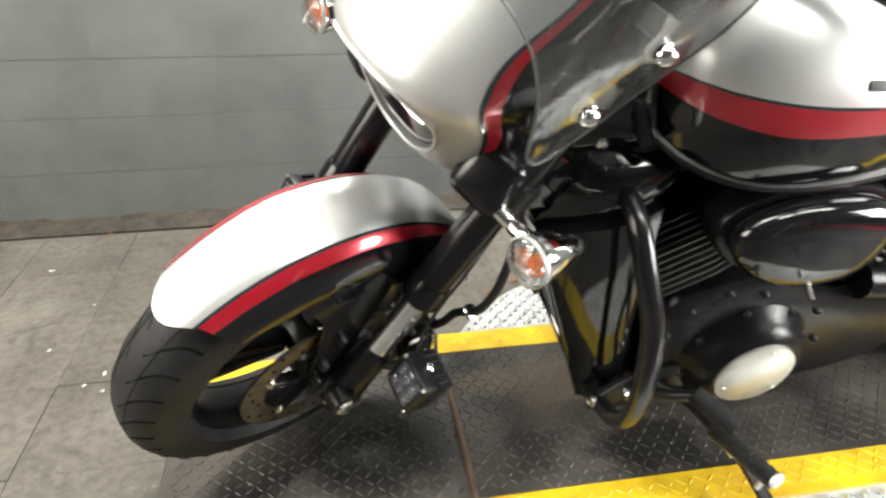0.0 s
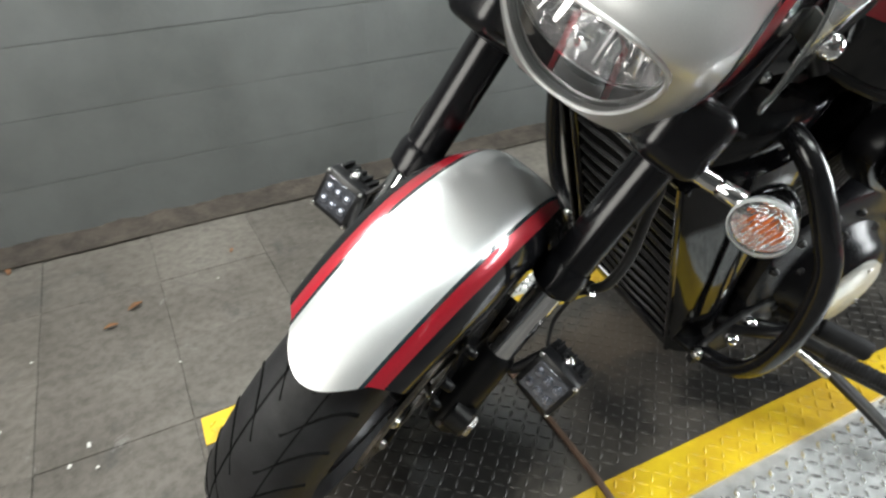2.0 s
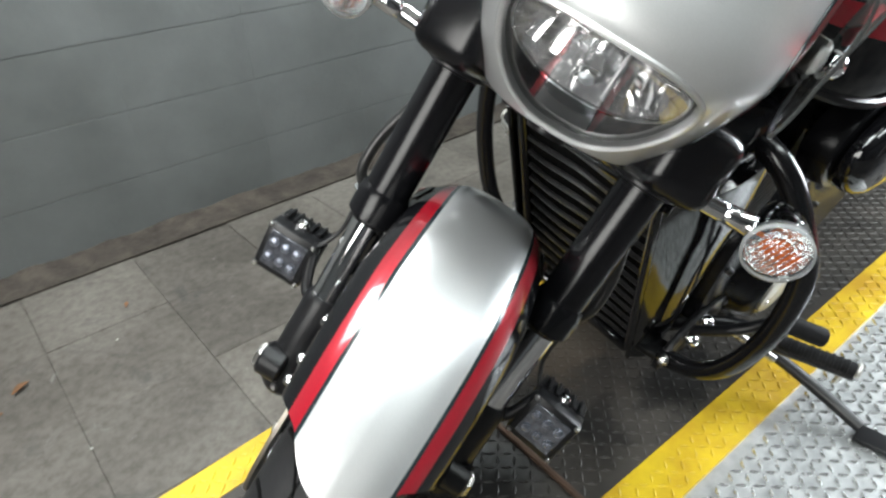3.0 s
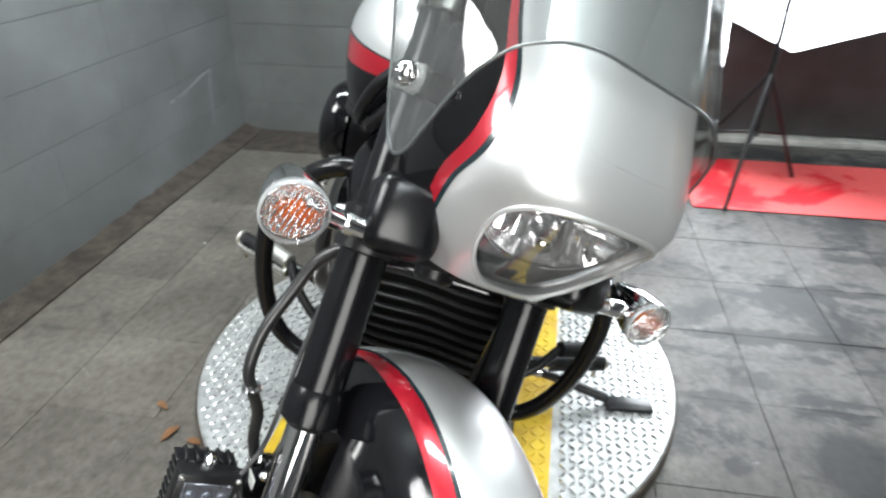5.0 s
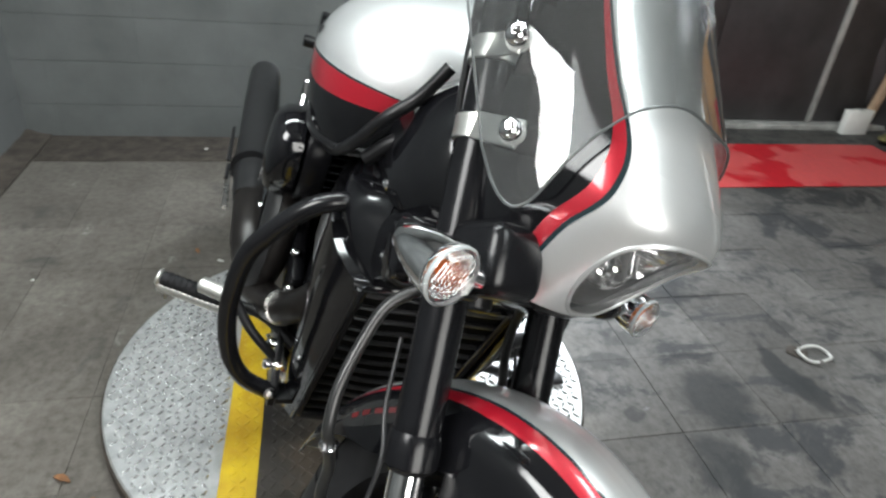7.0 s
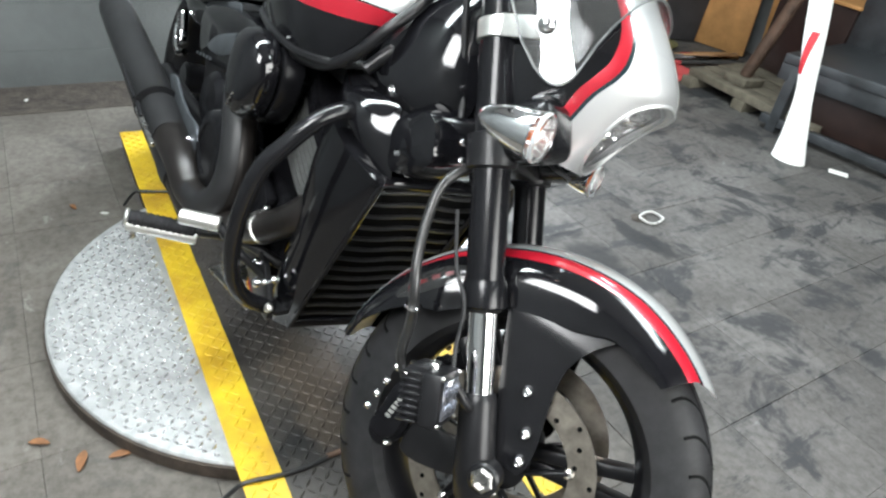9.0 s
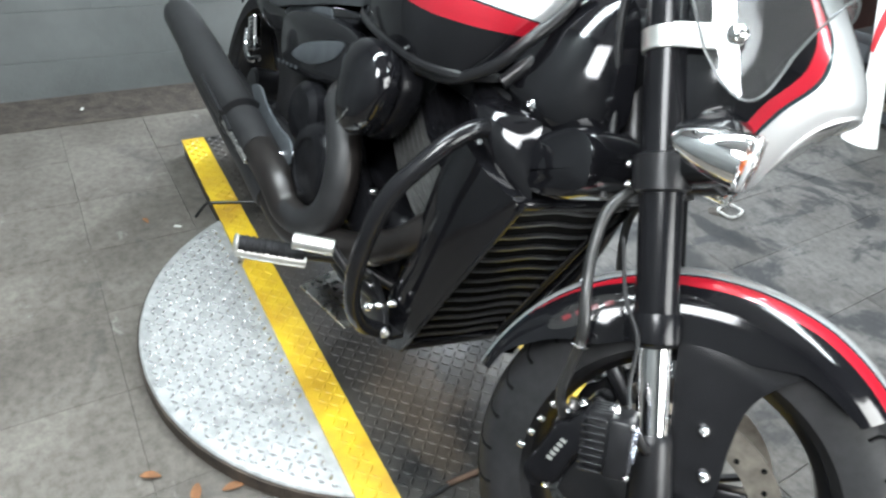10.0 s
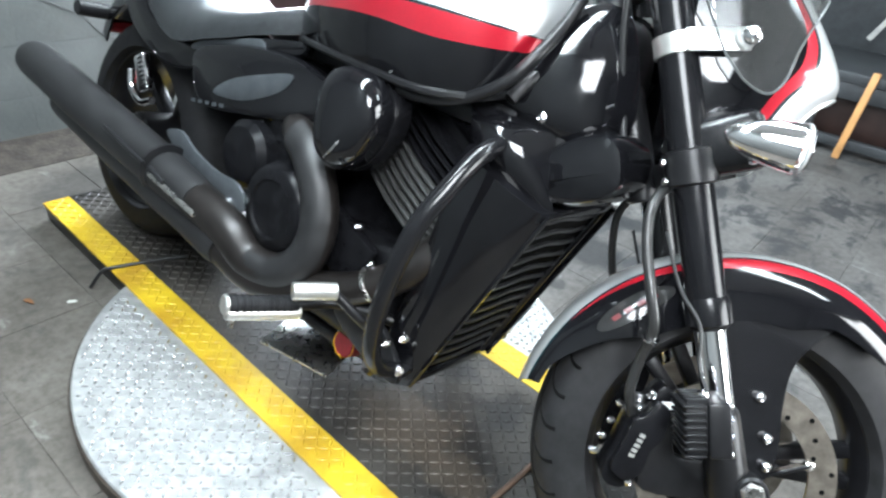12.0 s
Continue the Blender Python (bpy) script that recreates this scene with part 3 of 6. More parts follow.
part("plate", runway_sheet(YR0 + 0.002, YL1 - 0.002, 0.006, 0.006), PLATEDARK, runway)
for y0, y1 in ((YR0, YR1), (YL0, YL1)):
    part("yellow_stripe", runway_sheet(y0, y1, 0.0078, 0.0079), YELLOW, runway, "worn yellow painted stripe")
part("support_angle", box(0.04, YL1 - YR0 - 0.03, DZ - 0.002, ST @ pose(XR + 0.94, (YL1 + YR0) / 2, DZ / 2 - 0.001), 0.002), SATIN, runway, "dark support under the rear end")
for y in (YR0 + 0.012, YL1 - 0.012):
    part("side_rail", box(0.66, 0.02, DZ - 0.004, ST @ pose(XR + 0.9 + 0.34, y, DZ / 2 - 0.002), 0.002), SATIN, runway, "dark side rail under the plate")


def runway_treads(bands, lift):
    out = []
    for x, y, a in tread_places(XR - 0.2, XF + 0.2, -0.45, 0.45, lambda x, y: True):
        u, w = along(x, y)
        if XR + 0.015 < u - 0.9 < XF - 0.015 and any(lo + 0.011 < w < hi - 0.011 for lo, hi in bands):
            out.append((x, y, a))
    bm = tread(out, 0.0, 0.024, 0.0075, 0.0019)
    for w in bm.verts:
        w.co.z += runway_z(along(w.co.x, w.co.y)[0] - 0.9) + lift
    return bm


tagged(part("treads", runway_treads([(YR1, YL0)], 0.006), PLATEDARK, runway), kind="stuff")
tagged(part("treads", runway_treads([(YR0, YR1), (YL0, YL1)], 0.0078), YELLOW, runway), kind="stuff")

# ---- the motorcycle ----
# built upright with the front contact at the origin, x ahead and y to its left; the root leans it on its side stand
LEANED = 15.13
STEER = 30.87
RAKE = 31.25
BIKE = pose(0.003, -0.119, 0.055, -LEANED, 0, 0)
AX = Vector((-math.sin(radians(RAKE)), 0, math.cos(radians(RAKE))))
NX = Vector((math.cos(radians(RAKE)), 0, math.sin(radians(RAKE))))
HEADP = Vector((0.124, 0, 0))
SM = Matrix.Translation(HEADP) @ Matrix.Rotation(radians(STEER), 4, AX) @ Matrix.Translation(-HEADP)
AXLE = Vector((0, 0, 0.32))

motorcycle = thing("motorcycle", "silver, red and black cruiser motorcycle leaning on its side stand", "motorcycle", BIKE)


def fk(s, n=0.0, y=0.0):
    """A place s up the fork from the axle, n ahead of it and y to the left."""
    p = AXLE + AX * s + NX * n
    return Vector((p.x, y, p.z))


def fpart(name, bm, material, parent=motorcycle, label=""):
    return part(name, bm, material, parent, label, m=SM)


def bpart(name, bm, material, parent=motorcycle, label=""):
    return part(name, bm, material, parent, label)


def bolt(p, q, r, bm=None):
    """A domed screw head with its axis from p to q."""
    n = (Vector(q) - Vector(p)).length
    return lathe([(r, 0), (r, n * 0.45), (r * 0.86, n * 0.8), (r * 0.45, n), (r * 0.42, n * 0.82), (0.0004, n * 0.82)], axis_matrix(p, q), 14, bm)


# wheels
def tyre(centre, radius, wide, rimr, m, name_label):
    prof = []
    h = wide / 2
    for a in np.linspace(-90, 90, 25):
        c, s = math.cos(radians(a)), math.sin(radians(a))
        prof.append((rimr + (radius - rimr) * abs(c) ** 0.62, h * math.copysign(abs(s) ** 0.9, s)))
    prof = [(rimr - 0.012, -h * 0.72)] + prof + [(rimr - 0.012, h * 0.72)]
    bm = lathe(prof, Matrix.Translation(centre) @ Matrix.Rotation(radians(90), 4, "X"), 96, cap=False)
    return bm


def grooves(centre, radius, wide, rimr, count, m):
    """Slanted tread grooves as thin dark slots lying in the tread."""
    bm = None
    h = wide / 2
    for i in range(count):
        for side in (-1, 1):
            pts = []
            for k in range(5):
                t = k / 4
                a = 8 + 54 * t
                c, s = math.cos(radians(a)), math.sin(radians(a))
                r = rimr + (radius - rimr) * c ** 0.62 - 0.0025
                y = side * h * s ** 0.9
                ang = 2 * math.pi * (i + (0.5 if side > 0 else 0)) / count + 0.20 * t + 0.07 * math.sin(3.1 * t)
                pts.append(centre + Vector((r * math.cos(ang), y, r * math.sin(ang))))
            bm = tube(pts, 0.0034, 5, 2, bm)
    for a in (-20, 20):
        c, s = math.cos(radians(a)), math.sin(radians(abs(a)))
        r = rimr + (radius - rimr) * c ** 0.62 - 0.0016
        y = math.copysign(h * s ** 0.9, a)
        bm = tube([centre + Vector((r * math.cos(q), y, r * math.sin(q))) for q in np.linspace(0, 2 * math.pi, 97)], 0.0021, 5, 1, bm, raw=True)
    return bm


GROOVE = mat("tread_groove", (0.005, 0.005, 0.005), 0.95, spec=0.05, var=0.3, scale=60)
front_tyre = fpart("tyre", tyre(AXLE, 0.32, 0.132, 0.232, None, ""), RUBBERWORN, label="worn black front tyre with slanted grooves")
tagged(fpart("groove_pattern", grooves(AXLE, 0.32, 0.132, 0.232, 32, None), GROOVE, front_tyre), kind="stuff")


def rim_mesh(centre, rr, wide, bm=None):
    h = wide / 2
    prof = [(rr + 0.004, -h), (rr, -h - 0.006), (rr - 0.012, -h - 0.002), (rr - 0.026, -h * 0.55), (rr - 0.026, h * 0.55), (rr - 0.012, h + 0.002), (rr, h + 0.006), (rr + 0.004, h), (rr - 0.012, h * 0.5), (rr - 0.012, -h * 0.5), (rr + 0.004, -h)]
    return lathe(prof, Matrix.Translation(centre) @ Matrix.Rotation(radians(90), 4, "X"), 72, bm, cap=False)


front_wheel = fpart("wheel_rim", rim_mesh(AXLE, 0.232, 0.085), RIM, label="gloss black front wheel rim")
for i in range(3):
    bm = None
    for d in (-0.13, 0.13):
        a = 2 * math.pi * i / 3 + 0.35
        p = AXLE + Vector((0.035 * math.cos(a + d * 2), 0, 0.035 * math.sin(a + d * 2)))
        q = AXLE + Vector((0.212 * math.cos(a + d), 0, 0.212 * math.sin(a + d)))
        n = (q - p).length
        bm = box(0.036, 0.024, n, axis_matrix(p, q) @ pose(0, 0, n / 2), 0.006, 2, bm)
    fpart("spoke", bm, RIM, front_wheel)
fpart("hub", lathe([(0.030, -0.075), (0.045, -0.07), (0.045, -0.045), (0.034, -0.03), (0.034, 0.03), (0.045, 0.045), (0.045, 0.07), (0.030, 0.075)], Matrix.Translation(AXLE) @ Matrix.Rotation(radians(90), 4, "X"), 32), RIM, front_wheel)


def disc_ring(centre, r0, r1, y, thick, bm=None):
    return lathe([(r0, y - thick / 2), (r1, y - thick / 2), (r1, y + thick / 2), (r0, y + thick / 2), (r0, y - thick / 2)], Matrix.Translation(centre) @ Matrix.Rotation(radians(-90), 4, "X"), 72, bm, cap=False)


for y in (-0.082, 0.082):
    rotor = fpart("brake_disc", disc_ring(AXLE, 0.112, 0.155, y, 0.005), ROTOR, label="drilled steel brake disc")
    holes = None
    for i in range(30):
        a = 2 * math.pi * i / 30
        r = (0.122, 0.134, 0.146)[i % 3]
        c = AXLE + Vector((r * math.cos(a), y, r * math.sin(a)))
        s = 1 if y > 0 else -1
        holes = lathe([(0.0042, 0), (0.0042, 0.0008)], axis_matrix(c + Vector((0, s * 0.0022, 0)), c + Vector((0, s * 0.004, 0))), 10, holes)
    tagged(fpart("drilled_holes", holes, GROOVE, rotor), kind="stuff")
    for i in range(5):
        a = 2 * math.pi * i / 5 + 0.3
        p = AXLE + Vector((0.045 * math.cos(a), y * 0.9, 0.045 * math.sin(a)))
        q = AXLE + Vector((0.114 * math.cos(a + 0.25), y, 0.114 * math.sin(a + 0.25)))
        n = (q - p).length
        fpart("carrier_arm", box(0.02, 0.007, n, axis_matrix(p, q) @ pose(0, 0, n / 2), 0.002, 1), RIM, rotor)
    for i in range(5):
        a = 2 * math.pi * i / 5 + 0.3 + 0.25
        c = AXLE + Vector((0.113 * math.cos(a), y, 0.113 * math.sin(a)))
        s = 1 if y > 0 else -1
        fpart("disc_bolt", bolt(c, c + Vector((0, s * 0.009, 0)), 0.009), STEEL, rotor)

SIGMIRROR = mat("signal_reflector_chrome", (0.80, 0.81, 0.81), 0.16, 1.0, var=0.12, scale=220, bump=0.25, bscale=160)
RIMLENS = mat("frosted_clear_plastic", (0.34, 0.35, 0.35), 0.2, 0.0, var=0.1, scale=60, coat=0.6)
COVERBLACK = mat("satin_cover_black", (0.006, 0.006, 0.007), 0.24, 0.0, spec=0.32, var=0.2, scale=30)

# forks
FY = 0.130


def ft(s, n=0.0, y=0.0):
    """A place on a fork leg, which runs a little behind the axle."""
    return fk(s, n - 0.024 * (1 - s / 0.8), y)


FORKBLACK = mat("fork_black_enamel", (0.006, 0.006, 0.007), 0.21, 0.0, spec=0.28, var=0.2, scale=30)
for s in (-1, 1):
    y = s * FY
    fork = fpart("fork_leg", rod(ft(0.262, 0, y), ft(0.86, 0, y), 0.0300, seg=40, bevel=0.06), FORKBLACK, label="gloss black upper fork tube")
    fpart("fork_collar", lathe([(0.0318, 0), (0.0350, 0.003), (0.0350, 0.034), (0.0318, 0.044)], axis_matrix(ft(0.250, 0, y), ft(0.30, 0, y)), 40), FORKBLACK, fork)
    fpart("dust_seal", rod(ft(0.244, 0, y), ft(0.258, 0, y), 0.029, seg=32), RUBBER, fork)
    fpart("stanchion", rod(ft(0.10, 0, y), ft(0.25, 0, y), 0.0232, seg=36), CHROME, fork, "polished chrome fork stanchion")
    lower = None
    lower = lathe([(0.024, -0.045), (0.031, -0.035), (0.033, 0.0), (0.031, 0.03), (0.029, 0.11), (0.027, 0.118), (0.0245, 0.122)], axis_matrix(ft(0, 0, y), ft(0.2, 0, y)), 32)
    lower = fpart("fork_bottom", lower, SATIN, fork, "satin black fork bottom casting")
    fpart("axle_nut", lathe([(0.019, 0), (0.019, 0.006), (0.015, 0.010), (0.0125, 0.010), (0.0125, 0.003), (0.0004, 0.003)], axis_matrix(fk(0, 0, y + s * 0.033), fk(0, 0, y + s * 0.06)), 6), STEEL, lower, "steel axle nut")
    fpart("axle_boss", rod(fk(0, 0, y), fk(0, 0, y + s * 0.036), 0.025, seg=28), SATIN, lower)
    fpart("pinch_bolt", bolt(ft(-0.03, 0.02, y), ft(-0.03, 0.036, y), 0.006), STEEL, lower)
    # lower yoke ring round the tube
    fpart("yoke_clamp", lathe([(0.031, 0), (0.0395, 0.003), (0.0395, 0.052), (0.031, 0.055)], axis_matrix(ft(0.462, 0, y), ft(0.6, 0, y)), 40), SATIN, fork, "satin black lower yoke clamp")
    for k in (0.475, 0.503):
        fpart("clamp_bolt", bolt(ft(k, -0.043, y + s * 0.012), ft(k, -0.043, y + s * 0.024), 0.0058), CHROME, fork)
    # windscreen clamps
    for k, (bn, by) in ((0.672, (0.082, 0.189)), (0.772, (0.082, 0.209))):
        clamp = fpart("screen_clamp", lathe([(0.0305, 0), (0.0345, 0.001), (0.0345, 0.030), (0.0305, 0.031)], axis_matrix(ft(k - 0.015, 0, y), ft(k + 0.1, 0, y)), 36), ALU, fork, "brushed aluminium windscreen clamp")
        p, q = ft(k, 0.015, y + s * 0.030), fk(k - 0.016, bn - 0.004, s * (by - 0.016))
        arm = (q - p).length
        fpart("screen_arm", box(0.005, 0.034, arm + 0.02, axis_matrix(p, q) @ pose(0, 0, arm / 2), 0.0015), ALU, fork, "brushed aluminium bracket arm")
        c = fk(k - 0.016, bn, s * by)
        d = (NX * 0.35 + Vector((0, s * 0.94, 0))).normalized()
        fpart("screen_washer", rod(c - d * 0.016, c - d * 0.008, 0.0155, seg=24), WHITELABEL, fork, "white nylon washer")
        fpart("screen_knob", lathe([(0.0125, 0), (0.0135, 0.003), (0.0135, 0.008), (0.011, 0.0135), (0.006, 0.017), (0.0035, 0.0175), (0.003, 0.015), (0.0003, 0.015)], axis_matrix(c - d * 0.005, c + d), 24), CHROME, fork, "domed chrome screen bolt")

# yoke bridge
SLIM = Matrix.Diagonal((0.90, 0.90, 1.0, 1.0))
yoke = fpart("lower_yoke", box(0.060, 0.205, 0.040, Matrix.Translation(fk(0.488, -0.012)) @ Matrix.Rotation(radians(-RAKE), 4, "Y"), 0.008), SATIN, label="satin black lower triple clamp")
fpart("upper_yoke", box(0.060, 0.29, 0.028, Matrix.Translation(fk(0.83, -0.012)) @ Matrix.Rotation(radians(-RAKE), 4, "Y"), 0.010), SATIN, label="satin black upper triple clamp")
fpart("steering_stem", rod(fk(0.45, -0.06), fk(0.86, -0.06), 0.028), SATIN)
for s in (-1, 1):
    cover = box(0.115, 0.085, 0.090, Matrix.Translation(fk(0.515, 0.046, s * 0.126)) @ Matrix.Rotation(radians(-RAKE), 4, "Y") @ Matrix.Rotation(radians(s * 18), 4, "Z"), 0.022, 4)
    fpart("yoke_cover", cover, COVERBLACK, yoke, "satin black yoke end cover")
    # turn signals
    c = fk(0.487, 0.088, s * 0.258)
    inner = fk(0.487, 0.066, s * 0.150)
    aim = Vector((0.99, -0.05, 0.13)).normalized()
    sig = fpart("turn_signal", lathe([(0.0008, -0.084), (0.009, -0.081), (0.018, -0.070), (0.027, -0.048), (0.0335, -0.025), (0.0365, -0.006), (0.0375, 0.004), (0.0355, 0.0045), (0.030, -0.02), (0.012, -0.045), (0.0008, -0.047)], axis_matrix(c - aim * 0.006, c + aim) @ SLIM, 40, cap=False), CHROME, label="chrome bullet turn signal with a clear lens")
    fpart("stalk", lathe([(0.0125, 0), (0.0125, 0.012), (0.0105, 0.016), (0.0115, 0.045), (0.0095, 0.049), (0.0115, 0.054), (0.0125, 0.085), (0.010, 0.095)], axis_matrix(inner, c - aim * 0.02), 24), CHROME, sig, "chrome signal stalk")
    lens = [(0.0375, 0.0), (0.038, 0.006), (0.0365, 0.012)]
    for k in range(6):
        r = 0.036 - k * 0.0055
        lens += [(r, 0.0135 + k * 0.0006), (r - 0.0022, 0.0155 + k * 0.0006), (r - 0.0045, 0.0138 + k * 0.0006)]
    fpart("signal_lens", lathe(lens + [(0.0004, 0.018)], axis_matrix(c - aim * 0.002, c + aim) @ SLIM, 40, cap=False), RIBLENS, sig, "clear ribbed signal lens")
    fpart("signal_reflector", lathe([(0.0355, 0.001), (0.031, -0.010), (0.020, -0.019), (0.0006, -0.024)], axis_matrix(c - aim * 0.002, c + aim) @ SLIM, 28, cap=False), SIGMIRROR, sig, "bright reflector bowl")
    fpart("lens_rim", lathe([(0.0355, 0.006), (0.0385, 0.007), (0.0385, 0.010), (0.0355, 0.012), (0.0355, 0.006)], axis_matrix(c - aim * 0.002, c + aim) @ SLIM, 40, cap=False), RIMLENS, sig, "frosted clear lens rim")
    am = axis_matrix(c - aim * 0.002, c + aim) @ SLIM
    fpart("amber_bulb", lathe([(0.0004, 0.008), (0.007, 0.006), (0.0105, 0.0), (0.0105, -0.010), (0.006, -0.018)], am @ pose(0.004, 0, 0.001), 20, cap=False), AMBER, sig, "amber bulb")
    rnd = random.Random(3)
    for k in range(9):
        o = -0.026 + k * 0.0065
        w = math.sqrt(0.029 ** 2 - o ** 2)
        lean = 0.004
        fpart("lens_rib", rod(am @ Vector((o - lean, -w, 0.0115)), am @ Vector((o + lean, w, 0.0115)), 0.0010, seg=8), SIGMIRROR, sig, "clear moulded rib")
        if 1 <= k <= 7:
            lo, hi = -w * rnd.uniform(0.15, 0.55), w * rnd.uniform(0.15, 0.6)
            fpart("amber_streak", rod(am @ Vector((o + lean * lo / w + 0.003, lo, 0.004)), am @ Vector((o + lean * hi / w + 0.003, hi, 0.005)), 0.0026, seg=8), AMBER, sig, "orange bulb seen through the ribs")

# LED pods
LEDCUP = mat("led_cup", (0.30, 0.32, 0.38), 0.2, 0.8, var=0.3, scale=200)
for s in (-1, 1):
    aim = Vector((0.88, -0.14 if s > 0 else 0.0, 0.40))
    c = fk(0.128, -0.050, s * 0.215) + aim * (0.022 if s > 0 else 0.0)
    turn = look(c, c + aim)
    pod = fpart("light_pod", box(0.060, 0.068, 0.050, turn @ pose(0, 0, 0.022), 0.004, 2), SATIN, label="black cube LED driving light")
    fpart("pod_bezel", box(0.074, 0.076, 0.030, turn @ pose(0, 0, 0.003), 0.004, 2), SATIN, pod)
    for k in range(8):
        fpart("cooling_fin", box(0.073, 0.0036, 0.030, turn @ pose(0, -0.034 + 0.0097 * k, 0.036), 0.001, 1), SATIN, pod)
    for k in range(5):
        fpart("top_fin", box(0.005, 0.010, 0.030, turn @ pose(-0.026 + 0.013 * k, 0.038, 0.030), 0.001, 1), SATIN, pod)
    fpart("pod_glass", box(0.056, 0.056, 0.004, turn @ pose(0, 0, -0.0125), 0.001, 1), LEDGLASS, pod, "clear faceted LED lens")
    for k in range(6):
        x, y = (-0.018, 0, 0.018)[k % 3], (-0.012, 0.012)[k // 3]
        fpart("led", lathe([(0.0075, 0), (0.0065, 0.003), (0.0004, 0.004)], turn @ pose(x, y, -0.0145, 180), 12, cap=False), LEDCUP, pod, "silver LED reflector")
    for k in range(4):
        x, y = (-0.033, 0.033)[k % 2], (-0.033, 0.033)[k // 2]
        fpart("pod_screw", bolt(turn @ Vector((x, y, -0.010)), turn @ Vector((x, y, -0.015)), 0.0036), STEEL, pod)
    fpart("pod_bracket", tube([fk(0.10, -0.02, s * 0.145), fk(0.11, -0.03, s * 0.165), c + Vector((-0.02, -s * 0.028, 0.03))], 0.008, 10), SATIN, pod, "black steel pod bracket")
    fpart("pod_bolt", bolt(turn @ Vector((0, 0.036, 0.016)), turn @ Vector((0, 0.048, 0.016)), 0.009), CHROME, pod, "chrome mounting bolt")

# front fender
def cubic(x, xs, ys):
    """A smooth value between given ones."""
    i = int(np.clip(np.searchsorted(xs, x) - 1, 0, len(xs) - 2))
    h = xs[i + 1] - xs[i]
    t = (x - xs[i]) / h
    m0 = (ys[i + 1] - ys[max(i - 1, 0)]) / (xs[i + 1] - xs[max(i - 1, 0)])
    m1 = (ys[min(i + 2, len(xs) - 1)] - ys[i]) / (xs[min(i + 2, len(xs) - 1)] - xs[i])
    return (2 * t ** 3 - 3 * t * t + 1) * ys[i] + (t ** 3 - 2 * t * t + t) * h * m0 + (3 * t * t - 2 * t ** 3) * ys[i + 1] + (t ** 3 - t * t) * h * m1


RC = 0.352
PS, PY, PR = (0.0, 0.35, 0.52, 0.66, 0.80, 1.0), (0.0, 0.036, 0.056, 0.0745, 0.0925, 0.0965), (0.0, 0.002, 0.009, 0.024, 0.052, 0.105)


def fender_at(u, v):
    """u: across, -1 to 1; v: 0 at the rear end, 1 at the front tip."""
    a = abs(u)
    front = 38 - 7 * (a / 0.56) ** 2 if a < 0.56 else 31 - 10 * (a - 0.56)
    rear = -93 + 6 * a
    ang = radians(rear + (front - rear) * v)
    taper = 1.0 - 0.10 * max(0.0, v - 0.75) / 0.25 - 0.06 * max(0.0, 0.25 - v) / 0.25
    y = cubic(a, PS, PY) * taper + 0.015 * max(0.0, 1 - ((v - 0.27) / 0.17) ** 2) ** 2 * min(1.0, max(0.0, (a - 0.56) / 0.2))
    r = RC + 0.010 * max(0.0, 0.45 - v) / 0.45 - cubic(a, PS, PR) - 0.008 * max(0.0, v - 0.8) / 0.2
    return Vector((r * math.sin(ang), math.copysign(y, u), 0.32 + r * math.cos(ang)))


def skirt(v):
    return lerp(v, (0, 0.05, 0.13, 0.21, 0.29, 0.42, 0.73, 0.78, 0.83, 0.92, 1.0), (0.67, 0.68, 0.79, 0.87, 0.97, 1.0, 1.0, 0.96, 0.90, 0.87, 0.84))


def red_edge(v):
    return lerp(v, (0, 0.16, 0.40, 0.55, 1.0), (0.535, 0.536, 0.62, 0.66, 0.66))


